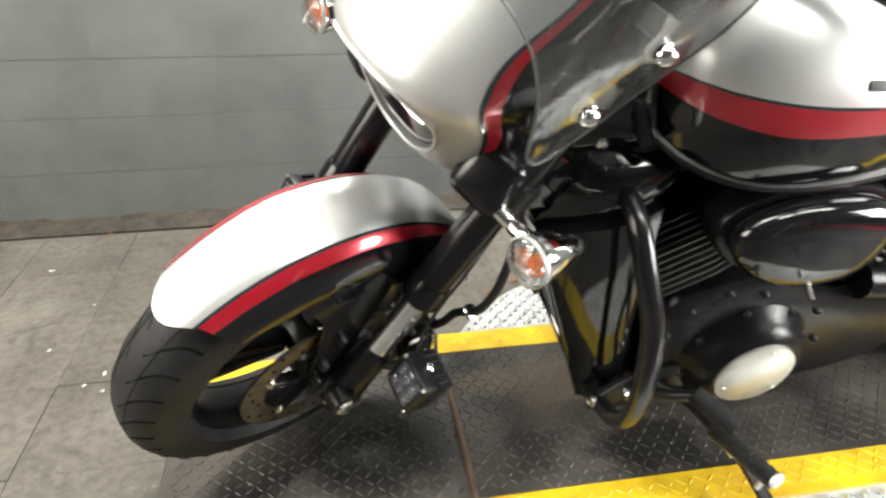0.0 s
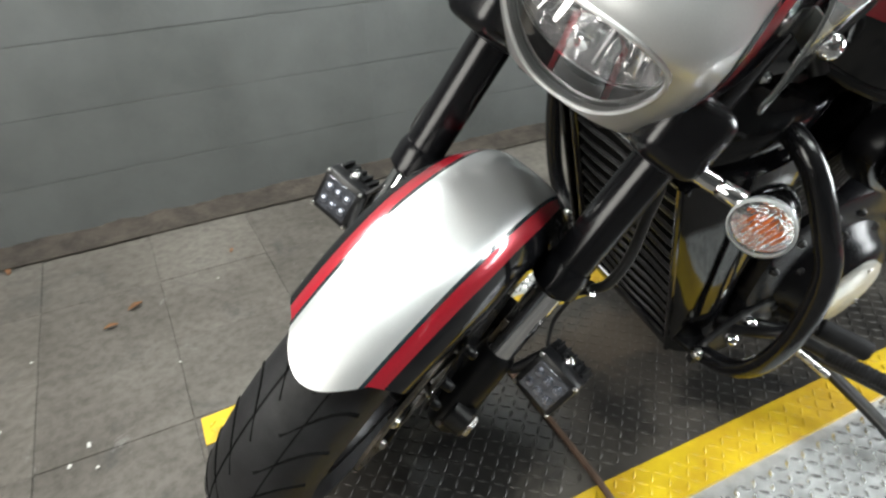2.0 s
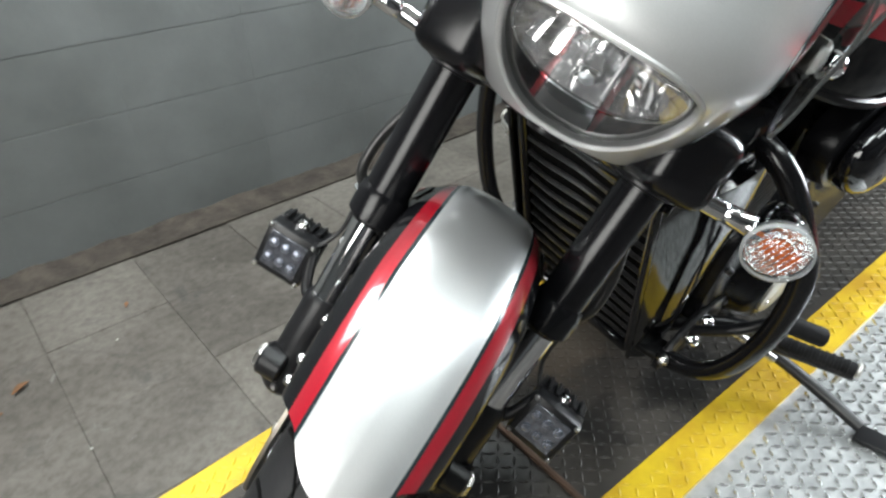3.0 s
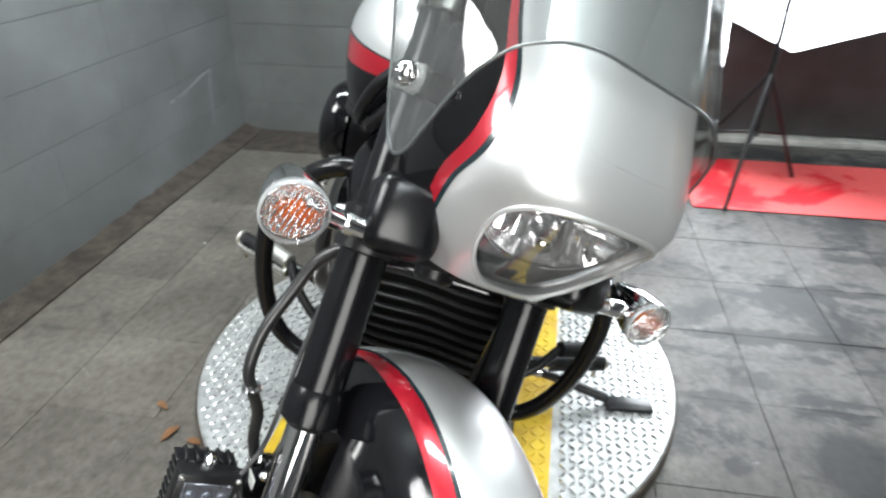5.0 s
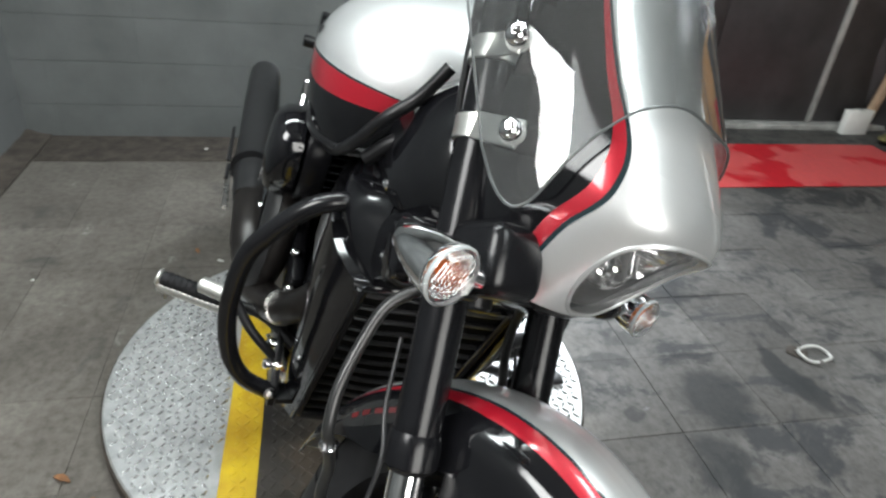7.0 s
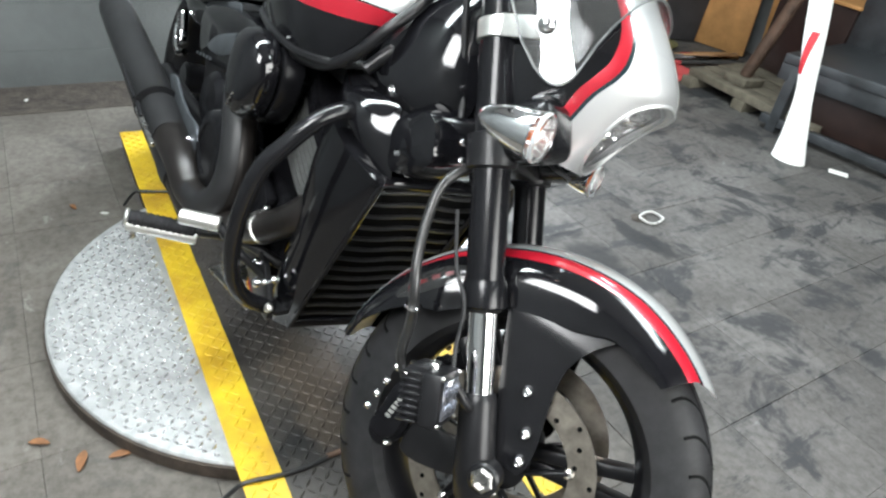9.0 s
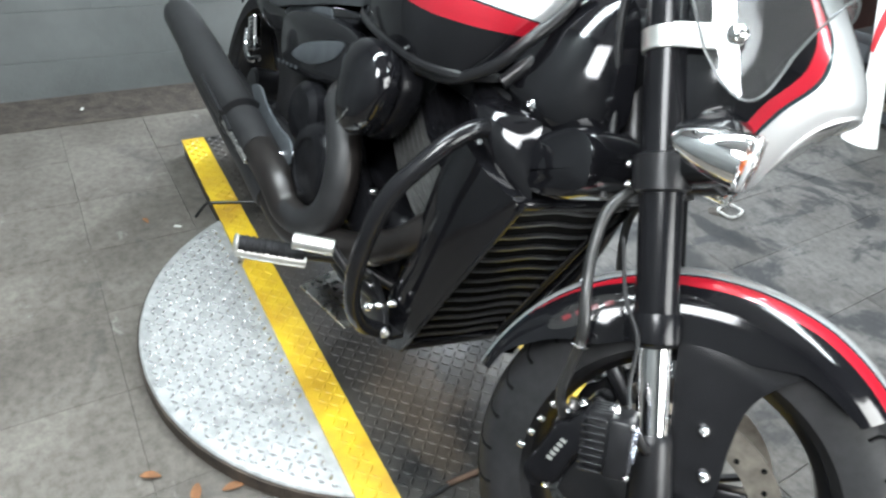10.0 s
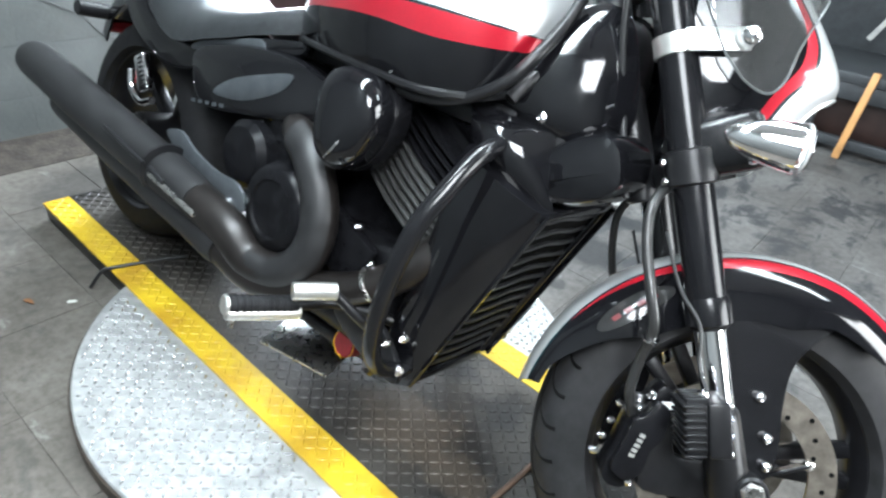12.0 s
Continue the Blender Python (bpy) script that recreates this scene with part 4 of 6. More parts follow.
fender = fpart("front_fender", sheet(fender_at, -0.50, 0.50, 0, 1, 28, 60, 0.0025), SILVER, label="silver front fender with red side stripes")
for s in (-1, 1):
    fpart("pinstripe", sheet(fender_at, s * 0.50, s * 0.535, 0, 1, 2, 60, 0.0025), PIN, fender, "dark edge line")
    fpart("red_stripe", sheet(fender_at, s * 0.535, lambda v, s=s: s * red_edge(v), 0.16, 1, 6, 56, 0.0025), RED, fender, "candy red stripe")
    fpart("fender_side", sheet(fender_at, lambda v, s=s: s * red_edge(v), lambda v, s=s: s * skirt(v), 0, 1, 12, 60, 0.0025), BLACK, fender, "gloss black fender side")
    # mounting wing down to the fork
    def wing_at(u, v, s=s):
        left = cubic(v, (0.012, 0.03, 0.08, 0.125, 0.18, 0.235, 0.27), (-0.012, -0.026, -0.048, -0.070, -0.098, -0.122, -0.125))
        right = cubic(v, (0.012, 0.03, 0.075, 0.13, 0.19, 0.235, 0.27), (0.034, 0.041, 0.034, 0.018, 0.009, 0.022, 0.048))
        y = cubic(v, (0.0, 0.08, 0.15, 0.20, 0.235, 0.28), (0.106, 0.102, 0.0985, 0.0965, 0.0945, 0.080)) - 0.001 * (2 * u - 1) ** 2
        return Vector((left + (right - left) * u, s * y, 0.32 + v))

    b = sheet(wing_at, 0, 1, 0.012, 0.27, 10, 30, 0.004)
    fpart("mounting_wing", b, COVERBLACK, fender, "black fender mounting wing")
    for p in ((-0.022, 0.131, 0.0988), (0.011, 0.076, 0.1018), (0.026, 0.035, 0.104)):
        c = Vector((p[0], s * p[2], 0.32 + p[1]))
        fpart("wing_bolt", bolt(c, c + Vector((0, s * 0.014, 0)), 0.0088), CHROME if s < 0 else SATIN, fender, "chrome fender bolt" if s < 0 else "black fender bolt")
    def badge_edge(v, side, grow=1.0, s=s):
        h = math.sqrt(max(0.0, 1 - ((v - 0.30) / 0.11) ** 2))
        return s * (0.765 + side * 0.075 * grow * h)

    badge = sheet(fender_at, lambda v: badge_edge(v, -1), lambda v: badge_edge(v, 1), 0.192, 0.408, 6, 20, 0.0006)
    badge.transform(Matrix.Translation((0, s * 0.0014, 0.0010)))
    fpart("badge", badge, DECAL, fender, "grey leaf-shaped fender badge")
    for k in range(4):
        v0 = 0.235 + 0.035 * k
        marks = sheet(fender_at, s * 0.750, s * 0.780, v0, v0 + 0.022, 2, 4, 0.0006)
        marks.transform(Matrix.Translation((0, s * 0.0026, 0.0018)))
        fpart("badge_bar", marks, BADGERED, fender, "dull red bar of lettering")

# calipers
HOSE = mat("dark_sleeved_hose", (0.03, 0.03, 0.03), 0.3, 0.3, var=0.3, scale=200)
for s in (-1, 1):
    c = AXLE + Vector((-0.166, s * 0.098, 0.004))
    m = Matrix.Translation(c) @ Matrix.Rotation(radians(6), 4, "Y")
    out = [(-0.034, -0.080), (0.004, -0.090), (0.030, -0.062), (0.024, -0.010), (0.034, 0.022), (0.022, 0.078), (-0.012, 0.088), (-0.024, 0.050), (-0.040, 0.032), (-0.036, -0.030)]
    out = rounded([(x * 0.8, y) for x, y in out], 3)
    cal = fpart("brake_caliper", prism(out, 0.062, m @ Matrix.Rotation(radians(90), 4, "X"), 0.004), ENGINE, label="satin black brake caliper")
    fpart("caliper_body", prism([(x * 0.86, y * 0.74) for x, y in out], 0.03, m @ pose(-0.002, s * 0.040, 0) @ Matrix.Rotation(radians(90), 4, "X"), 0.004), ENGINE, cal, "caliper outer half")
    for k in range(5):
        fpart("caliper_letter_bar", box(0.0085, 0.001, 0.0052, m @ pose(-0.008, s * 0.0556, -0.026 + 0.0085 * k, 0, -8, 0), 0), ALU, cal, "pale bar of lettering")
    for k in (-0.055, -0.028, 0.0, 0.03):
        p = m @ Vector((-0.048, s * 0.020, k))
        fpart("caliper_bolt", bolt(p, p + Vector((-0.009, s * 0.003, 0)), 0.0062), CHROME if s < 0 else SATIN, cal, "chrome caliper bolt" if s < 0 else "black caliper bolt")
    for x, z, r in ((-0.020, 0.066, 0.0085), (0.012, 0.084, 0.007), (-0.030, 0.042, 0.006), (0.014, -0.070, 0.007)):
        p = m @ Vector((x, s * 0.030, z))
        fpart("caliper_pin", bolt(p, p + Vector((0, s * 0.014, 0.002)), r), CHROME if s < 0 else SATIN, cal, "chrome caliper pin" if s < 0 else "")
    mount = rounded([(0.03, -0.07), (0.11, -0.05), (0.135, -0.02), (0.12, 0.02), (0.06, 0.0), (0.03, 0.05)], 4)
    fpart("caliper_mount", prism(mount, 0.018, m @ pose(0, s * 0.012, 0) @ Matrix.Rotation(radians(90), 4, "X"), 0.004), SATIN, cal)
    fpart("wire_tag", box(0.030, 0.0015, 0.012, Matrix.Translation(AXLE + Vector((-0.150, s * 0.148, 0.072))) @ Matrix.Rotation(radians(-25), 4, "Y"), 0), WHITELABEL, cal, "white wire tag")
    # brake hose from caliper up past the fork
    hose = tube([(-0.25, s * 0.10, 0.74), (-0.285, s * 0.13, 0.69), (-0.295, s * 0.155, 0.65), (-0.283, s * 0.17, 0.60), (-0.258, s * 0.188, 0.545), (-0.234, s * 0.19, 0.50), (-0.226, s * 0.174, 0.47), (-0.222, s * 0.153, 0.435), (-0.214, s * 0.14, 0.387), (-0.19, s * 0.12, 0.35)], 0.0080, 12)
    fpart("brake_hose", hose, HOSE, label="grey sleeved brake hose running up behind the fork")
    fpart("banjo_bolt", rod(AXLE + Vector((-0.180, s * 0.118, 0.02)), AXLE + Vector((-0.192, s * 0.118, 0.065)), 0.009), STEEL, cal, "steel banjo fitting")
    fpart("hose_guide", lathe([(0.009, 0), (0.013, 0.001), (0.013, 0.004), (0.009, 0.005)], axis_matrix((-0.226, s * 0.176, 0.473), (-0.231, s * 0.187, 0.50)), 20), CHROME, cal, "wire hose guide")
    wire = tube([fk(0.13, -0.04, s * 0.20), AXLE + Vector((-0.14, s * 0.165, 0.14)), AXLE + Vector((-0.165, s * 0.160, 0.20)), AXLE + Vector((-0.21, s * 0.150, 0.24)), fk(0.40, -0.06, s * 0.14)], 0.003, 8)
    fpart("pod_cable", wire, WIRE, label="thin black lamp cable")

# headlight fairing
FV = [0, 0.10, 0.22, 0.30, 0.38, 0.50, 0.64, 0.82, 1.0]
FXF = [-0.156, -0.130, -0.097, -0.079, -0.092, -0.138, -0.195, -0.270, -0.335]
FZF = [0.772, 0.825, 0.891, 0.928, 0.963, 1.012, 1.062, 1.130, 1.195]
FXR = [-0.250, -0.262, -0.272, -0.280, -0.290, -0.305, -0.330, -0.370, -0.405]
FZR = [0.757, 0.800, 0.858, 0.898, 0.945, 1.010, 1.078, 1.152, 1.222]
FW = [0.098, 0.122, 0.138, 0.143, 0.147, 0.147, 0.143, 0.135, 0.12]


def fairing_at(u, v):
    xf, zf, xr, zr, w = (cubic(v, FV, q) for q in (FXF, FZF, FXR, FZR, FW))
    a = radians(90) * u
    c, s = max(0.0, math.cos(a)), math.sin(a)
    c2 = c ** lerp(v, (0, 0.32, 0.52), (0.55, 0.55, 0.80))
    return Vector((xr + (xf - xr) * c2, w * math.copysign(abs(s) ** 0.86, s), zr + (zf - zr) * c2))


def proud(u, v):
    """The fairing's skin, a hair further out."""
    p = fairing_at(u, v)
    return p + Vector((0.35, math.copysign(0.9, u), 0.1)) * 0.0012


def red_in(v):
    return float(np.clip(cubic(v, (0, 0.10, 0.20, 0.25, 0.31, 0.345, 0.40, 0.45, 0.50, 0.56, 0.70, 0.85, 1.0), (0.76, 0.785, 0.785, 0.765, 0.725, 0.69, 0.645, 0.635, 0.66, 0.715, 0.82, 0.88, 0.90)), 0, 0.92))


def red_out(v):
    return red_in(v) + lerp(v, (0, 0.2, 0.3, 0.4, 0.5, 0.6, 0.7, 1.0), (0.08, 0.085, 0.09, 0.09, 0.08, 0.065, 0.055, 0.035))


def lamp_edge(t):
    """The headlight's outline on the fairing as (u, v)."""
    a = 2 * math.pi * t
    c, s = math.cos(a), math.sin(a)
    return 0.465 * math.copysign(abs(c) ** 0.78, c), 0.18 + (0.12 * s ** 0.90 if s > 0 else -0.168 * (-s) ** 1.15)


def silver_shell():
    """The silver skin with the headlight's opening left out."""
    b = bmesh.new()
    ring = [lamp_edge(i / 72) for i in range(72)]
    rows = []
    outer = []
    for u, v in ring:
        cu, cv = 0.0, 0.15
        du, dv = u - cu, v - cv
        k = 1e9
        for e in np.linspace(1, 40, 400):
            uu, vv = cu + du * e, cv + dv * e
            if vv <= 0.0 or vv >= 0.42 or abs(uu) >= red_in(min(max(vv, 0), 1)):
                k = e
                break
        outer.append((cu + du * k, min(max(cv + dv * k, 0.0), 0.42)))
    for j in range(9):
        f = j / 8
        rows.append([b.verts.new(fairing_at(a[0] + (o[0] - a[0]) * f, a[1] + (o[1] - a[1]) * f)) for a, o in zip(ring, outer)])
    for p, q in zip(rows, rows[1:]):
        for i in range(72):
            j = (i + 1) % 72
            b.faces.new((p[i], p[j], q[j], q[i]))
    bmesh.ops.recalc_face_normals(b, faces=b.faces)
    return b


fairing = fpart("headlight_fairing", sheet(fairing_at, lambda v: -red_in(v), red_in, 0.415, 1, 30, 30, 0.0025, silver_shell()), SILVER, label="silver headlight fairing with curved red stripes")
for s in (-1, 1):
    fpart("pinstripe", sheet(proud, lambda v, s=s: s * (red_in(v) - 0.014), lambda v, s=s: s * (red_in(v) + 0.014), 0, 1, 2, 60, 0.0025), PIN, fairing, "dark edge line")
    fpart("red_stripe", sheet(proud, lambda v, s=s: s * (red_in(v) + 0.014), lambda v, s=s: s * red_out(v), 0, 1, 6, 60, 0.0025), RED, fairing, "candy red curved stripe")
    def side_at(u, v, s=s):
        p, q = proud(s * red_out(v), v), fairing_at(s, v) + Vector((-0.055, -s * 0.004, -0.012))
        return p.lerp(q, u) + Vector((0, s * 0.012 * math.sin(math.pi * u), 0))

    fpart("fairing_side", sheet(side_at, 0, 1, 0, 1, 14, 60, 0.0025), BLACK, fairing, "gloss black fairing side")


LAMPGREY = mat("lamp_housing_grey", (0.24, 0.24, 0.245), 0.25, 0.4, var=0.2, scale=60)
LAMPMIRROR = mat("lamp_reflector_chrome", (0.70, 0.70, 0.71), 0.16, 0.85, var=0.05, scale=60)


def lamp_ring(scale, depth, lift=0.0):
    out = []
    for i in range(72):
        u, v = lamp_edge(i / 72)
        p = fairing_at(u * scale, 0.15 + (v - 0.15) * scale)
        out.append(p + Vector((-depth, 0, -depth * 0.25 + lift)))
    return out


def ring_skin(rings, close=True):
    b = bmesh.new()
    rows = [[b.verts.new(p) for p in r] for r in rings]
    for p, q in zip(rows, rows[1:]):
        for i in range(len(p)):
            j = (i + 1) % len(p)
            b.faces.new((p[i], p[j], q[j], q[i]))
    if close:
        b.faces.new(rows[-1])
    return b


headlight = fpart("headlight", ring_skin([lamp_ring(1.0, 0.0), lamp_ring(0.985, 0.003), lamp_ring(0.965, 0.009), lamp_ring(0.955, 0.018)], False), SILVER, label="clear headlight with chrome reflectors")
bez = tube([*lamp_ring(1.0, -0.0004), lamp_ring(1.0, -0.0004)[0]], 0.0030, 8, 1, raw=True)
fpart("headlight_bezel", bez, SILVER, headlight, "rolled silver rim of the opening")
fpart("lamp_housing", ring_skin([lamp_ring(0.96, 0.014), lamp_ring(0.93, 0.045), lamp_ring(0.84, 0.085)], True), LAMPGREY, headlight, "grey lamp housing")


def bowl_ring(scale, back, flute):
    """A wide D-shaped ring facing ahead, with flutes."""
    out = []
    for i in range(96):
        a = 2 * math.pi * i / 96
        c, q = math.cos(a), math.sin(a)
        y = 0.088 * scale * math.copysign(abs(c) ** 0.75, c)
        h = (0.044 if q > 0 else 0.046) * scale * math.copysign(abs(q) ** (0.7 if q > 0 else 1.15), q)
        f = flute * (1 if (i // 3) % 2 else -1)
        tip = -0.134 - 0.016 * (abs(y) / 0.088) ** 2
        out.append(Vector((tip - back + f + 0.52 * h, y, 0.868 + h)))
    return out


fpart("lamp_reflector", ring_skin([bowl_ring(1.0, 0.0, 0), bowl_ring(0.97, 0.004, 0.0), bowl_ring(0.80, 0.020, 0.0022), bowl_ring(0.55, 0.034, 0.0026), bowl_ring(0.25, 0.042, 0.0010)], True), LAMPMIRROR, headlight, "fluted chrome reflector")
fpart("reflector_lip", tube([*bowl_ring(1.0, -0.001, 0), bowl_ring(1.0, -0.001, 0)[0]], 0.0022, 6, 1, raw=True), CHROME, headlight, "bright reflector edge")
bulb_at = axis_matrix((-0.190, 0, 0.862), (-0.14, 0, 0.846))
fpart("lamp_bulb", lathe([(0.0004, 0.045), (0.008, 0.044), (0.0135, 0.038), (0.0145, 0.026), (0.012, 0.012), (0.016, 0.004), (0.016, 0.0)], bulb_at, 24, cap=False), CHROME, headlight, "silver-capped bulb")
fpart("bulb_ring", lathe([(0.022, 0.010), (0.0245, 0.011), (0.0245, 0.014), (0.022, 0.015), (0.022, 0.010)], bulb_at, 32, cap=False), CHROME, headlight, "chrome bulb ring")
for cy in (-0.058, -0.036, 0.030, 0.052, 0.070):
    fpart("reflector_facet", box(0.004, 0.014, 0.052, pose(-0.162 - abs(cy) * 0.08, cy, 0.872, 0, -28, cy * 420), 0.0015), LAMPMIRROR if cy < 0.06 else LAMPGREY, headlight, "slanted mirror facet")
fpart("lamp_divider", box(0.014, 0.006, 0.060, pose(-0.160, 0.022, 0.866, 0, -25, 0), 0.002), LAMPGREY, headlight, "grey centre rib")
fpart("headlight_glass", ring_skin([lamp_ring(0.965, 0.010), lamp_ring(0.9, 0.0085), lamp_ring(0.7, 0.0075), lamp_ring(0.4, 0.007), lamp_ring(0.12, 0.0068)], True), LENS, headlight, "clear headlight cover")
fpart("fairing_underside", box(0.08, 0.12, 0.006, pose(-0.215, 0, 0.768, 0, 12, 0), 0.002), SATIN, fairing, "black underside panel")

# windscreen


def screen_at(u, v):
    """u: across, -1 to 1; v: 0 at the lower edge, 1 at the top."""
    a = abs(u)
    z0 = cubic(a, (0, 0.22, 0.42, 0.58, 0.74, 0.84, 0.92, 0.98, 1.0), (1.05, 1.047, 1.02, 0.975, 0.912, 0.874, 0.857, 0.868, 0.890))
    z1 = 1.36 - 0.10 * a ** 4
    z = z0 + (z1 - z0) * v
    a *= 1 - 0.05 * v * (a > 0.9) * (a - 0.9) / 0.1
    t = radians(90) * a
    x = -0.11 - 0.30 * (1 - math.cos(t)) ** lerp(z, (0.93, 1.02), (1.0, 1.18)) - 1.05 * (z - 1.0) * lerp(z, (1.0, 1.36), (1.0, 0.92))
    y = lerp(z, (0.87, 0.924, 1.013, 1.35), (0.182, 0.192, 0.214, 0.222)) * math.sin(t) ** lerp(z, (0.93, 1.02), (1.0, 0.85))
    return Vector((x, math.copysign(y, u), z))


windscreen = fpart("windscreen", sheet(screen_at, -1, 1, 0, 1, 80, 20, 0.0032), SCREEN, label="clear plastic windscreen bolted to the fork clamps")
edge = [screen_at(-1 + 2 * i / 80, 0) for i in range(81)]
fpart("screen_edge", tube(edge, 0.0018, 6, 1, raw=True), mat("cut_plastic_edge", (0.06, 0.065, 0.065), 0.3, var=0.1, scale=40), windscreen, "polished cut edge of the screen")
for s in (-1, 1):
    fpart("screen_edge", tube([screen_at(s, i / 12) for i in range(13)], 0.0018, 6, 1, raw=True), bpy.data.materials["cut_plastic_edge"], windscreen)

# handlebar
bar = fpart("handlebar", tube([fk(0.93, -0.10, -0.42), fk(0.94, -0.08, -0.30), fk(0.90, -0.03, -0.15), fk(0.88, -0.02, 0), fk(0.90, -0.03, 0.15), fk(0.94, -0.08, 0.30), fk(0.93, -0.10, 0.42)], 0.0145, 14), SATIN, label="black handlebar above the fork")
fpart("riser", rod(fk(0.82, -0.02, -0.06), fk(0.88, -0.02, -0.06), 0.018), SATIN, bar)
fpart("riser", rod(fk(0.82, -0.02, 0.06), fk(0.88, -0.02, 0.06), 0.018), SATIN, bar)

# ---- body ----
TX = [-0.485, -0.500, -0.525, -0.567, -0.64, -0.75, -0.88, -0.98, -1.06, -1.10]
TWD = [0.05, 0.125, 0.180, 0.228, 0.262, 0.266, 0.240, 0.200, 0.150, 0.115]
TTOP = [0.905, 0.955, 0.990, 1.018, 1.035, 1.035, 1.010, 0.965, 0.890, 0.850]
TMID = [0.875, 0.875, 0.874, 0.873, 0.872, 0.868, 0.850, 0.830, 0.805, 0.79]
TBOT = [0.845, 0.80, 0.775, 0.758, 0.748, 0.748, 0.748, 0.745, 0.742, 0.742]
TXR = TX[::-1]


def tank_at(u, v):
    """u: -1.28 to 1.28 round the side (1 is the widest line); v: place along x."""
    w, top, mid, bot = (cubic(v, TXR, q[::-1]) for q in (TWD, TTOP, TMID, TBOT))
    a = radians(90) * u
    y = w * math.copysign(abs(math.sin(a)) ** 0.92, math.sin(a))
    z = mid + (top - mid) * math.cos(a) if abs(u) <= 1 else mid + (mid - bot) / 0.43 * math.cos(a)
    return Vector((v, y, z))


tank = bpart("fuel_tank", sheet(tank_at, -0.97, 0.97, -1.10, -0.485, 44, 48, 0.002), SILVER, label="silver fuel tank with red and black lower sides")
for s in (-1, 1):
    bpart("pinstripe", sheet(tank_at, s * 0.97, s * 0.988, -1.10, -0.485, 2, 48, 0.002), PIN, tank, "dark edge line")
    bpart("red_stripe", sheet(tank_at, s * 0.988, lambda v, s=s: s * lerp(v, (-1.10, -0.9, -0.62, -0.505, -0.485), (1.02, 1.06, 1.085, 1.075, 1.04)), -1.10, -0.485, 6, 48, 0.002), RED, tank, "candy red tank stripe")
    bpart("tank_side", sheet(tank_at, lambda v, s=s: s * lerp(v, (-1.10, -0.9, -0.62, -0.505, -0.485), (1.02, 1.06, 1.085, 1.075, 1.04)), s * 1.285, -1.10, -0.485, 8, 48, 0.002), BLACK, tank, "gloss black lower tank side")
    bpart("tank_seam", tube([tank_at(s * 1.285, x) for x in np.linspace(-1.09, -0.492, 24)], 0.008, 8, 1, raw=True), SATIN, tank, "rolled lower tank edge")
    for k in range(4):
        x0 = -0.70 - 0.052 * k
        let = sheet(tank_at, s * 0.845, s * 0.895, x0 - 0.040, x0, 3, 4, 0.0006)
        let.transform(Matrix.Translation((0, s * 0.0018, 0.0006)))
        bpart("emblem_bar", let, SATIN, tank, "dark bar of the tank emblem")
bpart("tank_base", box(0.58, 0.30, 0.06, pose(-0.78, 0, 0.735), 0.02), SATIN, tank, "black tank underside")
bpart("tank_nose_guard", tube([Vector((-0.50, 0.17, 0.775)), Vector((-0.485, 0.12, 0.83)), Vector((-0.475, 0.0, 0.86)), Vector((-0.485, -0.12, 0.83)), Vector((-0.50, -0.17, 0.775))], 0.012, 10), SATIN, tank)

# frame neck shrouds
for s in (-1, 1):
    pan = rounded([(-0.552, 0.815), (-0.52, 0.885), (-0.46, 0.955), (-0.395, 0.945), (-0.345, 0.85), (-0.335, 0.775), (-0.375, 0.738), (-0.455, 0.738), (-0.525, 0.757)], 5)
    b = bmesh.new()
    cx, cz = sum(p[0] for p in pan) / len(pan), sum(p[1] for p in pan) / len(pan)
    rows = []
    for k in (1.0, 0.97, 0.85, 0.7, 0.5, 0.3, 0.12):
        row = []
        for px, pz in pan:
            x, z = cx + (px - cx) * k, cz + (pz - cz) * k
            q = 0.118 + 0.021 * max(0.0, (-0.42 - x) / 0.10) + 0.016 * (1 - k ** 6)
            q -= 6.0 * max(0.0, x + 0.44) ** 2 + 1.8 * max(0.0, z - 0.77) ** 2
            row.append(b.verts.new((x, s * q, z)))
        rows.append(row)
    for p, q in zip(rows, rows[1:]):
        for i in range(len(p)):
            j = (i + 1) % len(p)
            b.faces.new((p[i], p[j], q[j], q[i]))
    b.faces.new(rows[-1])
    b.faces.new(rows[0][::-1])
    sh = bpart("neck_shroud", b, BLACK, label="gloss black shroud over the frame neck")
    c = Vector((-0.452, s * 0.126, 0.762))
    bpart("shroud_bolt", bolt(c, c + Vector((0, s * 0.016, 0)), 0.011), CHROME, sh, "domed chrome shroud bolt")
    bpart("frame_rail", tube([(-0.38, s * 0.05, 0.86), (-0.42, s * 0.10, 0.74), (-0.46, s * 0.115, 0.60), (-0.54, s * 0.115, 0.36), (-0.62, s * 0.115, 0.20), (-0.80, s * 0.115, 0.15), (-1.2, s * 0.12, 0.18)], 0.019, 12), SATIN, label="black frame down tube")
bpart("neck_casting", blob((-0.42, 0, 0.82), 0.06, 0.085, 0.13, None, 24, 14, 0.8), SATIN, label="black steering neck casting")
bpart("engine_core", box(0.40, 0.24, 0.40, pose(-0.70, 0, 0.55), 0.04, 3), ENGINE, label="black engine core between the frame rails")

# radiator and its cowls
RB, RTp = Vector((-0.560, 0, 0.185)), Vector((-0.402, 0, 0.612))


def rad_at(u, v, out=0.0):
    """u across in metres, v up the radiator from 0 to 1."""
    p = RB.lerp(RTp, v)
    d = (RTp - RB).normalized()
    n = Vector((d.z, 0, -d.x))
    return Vector((p.x, u, p.z)) + n * out


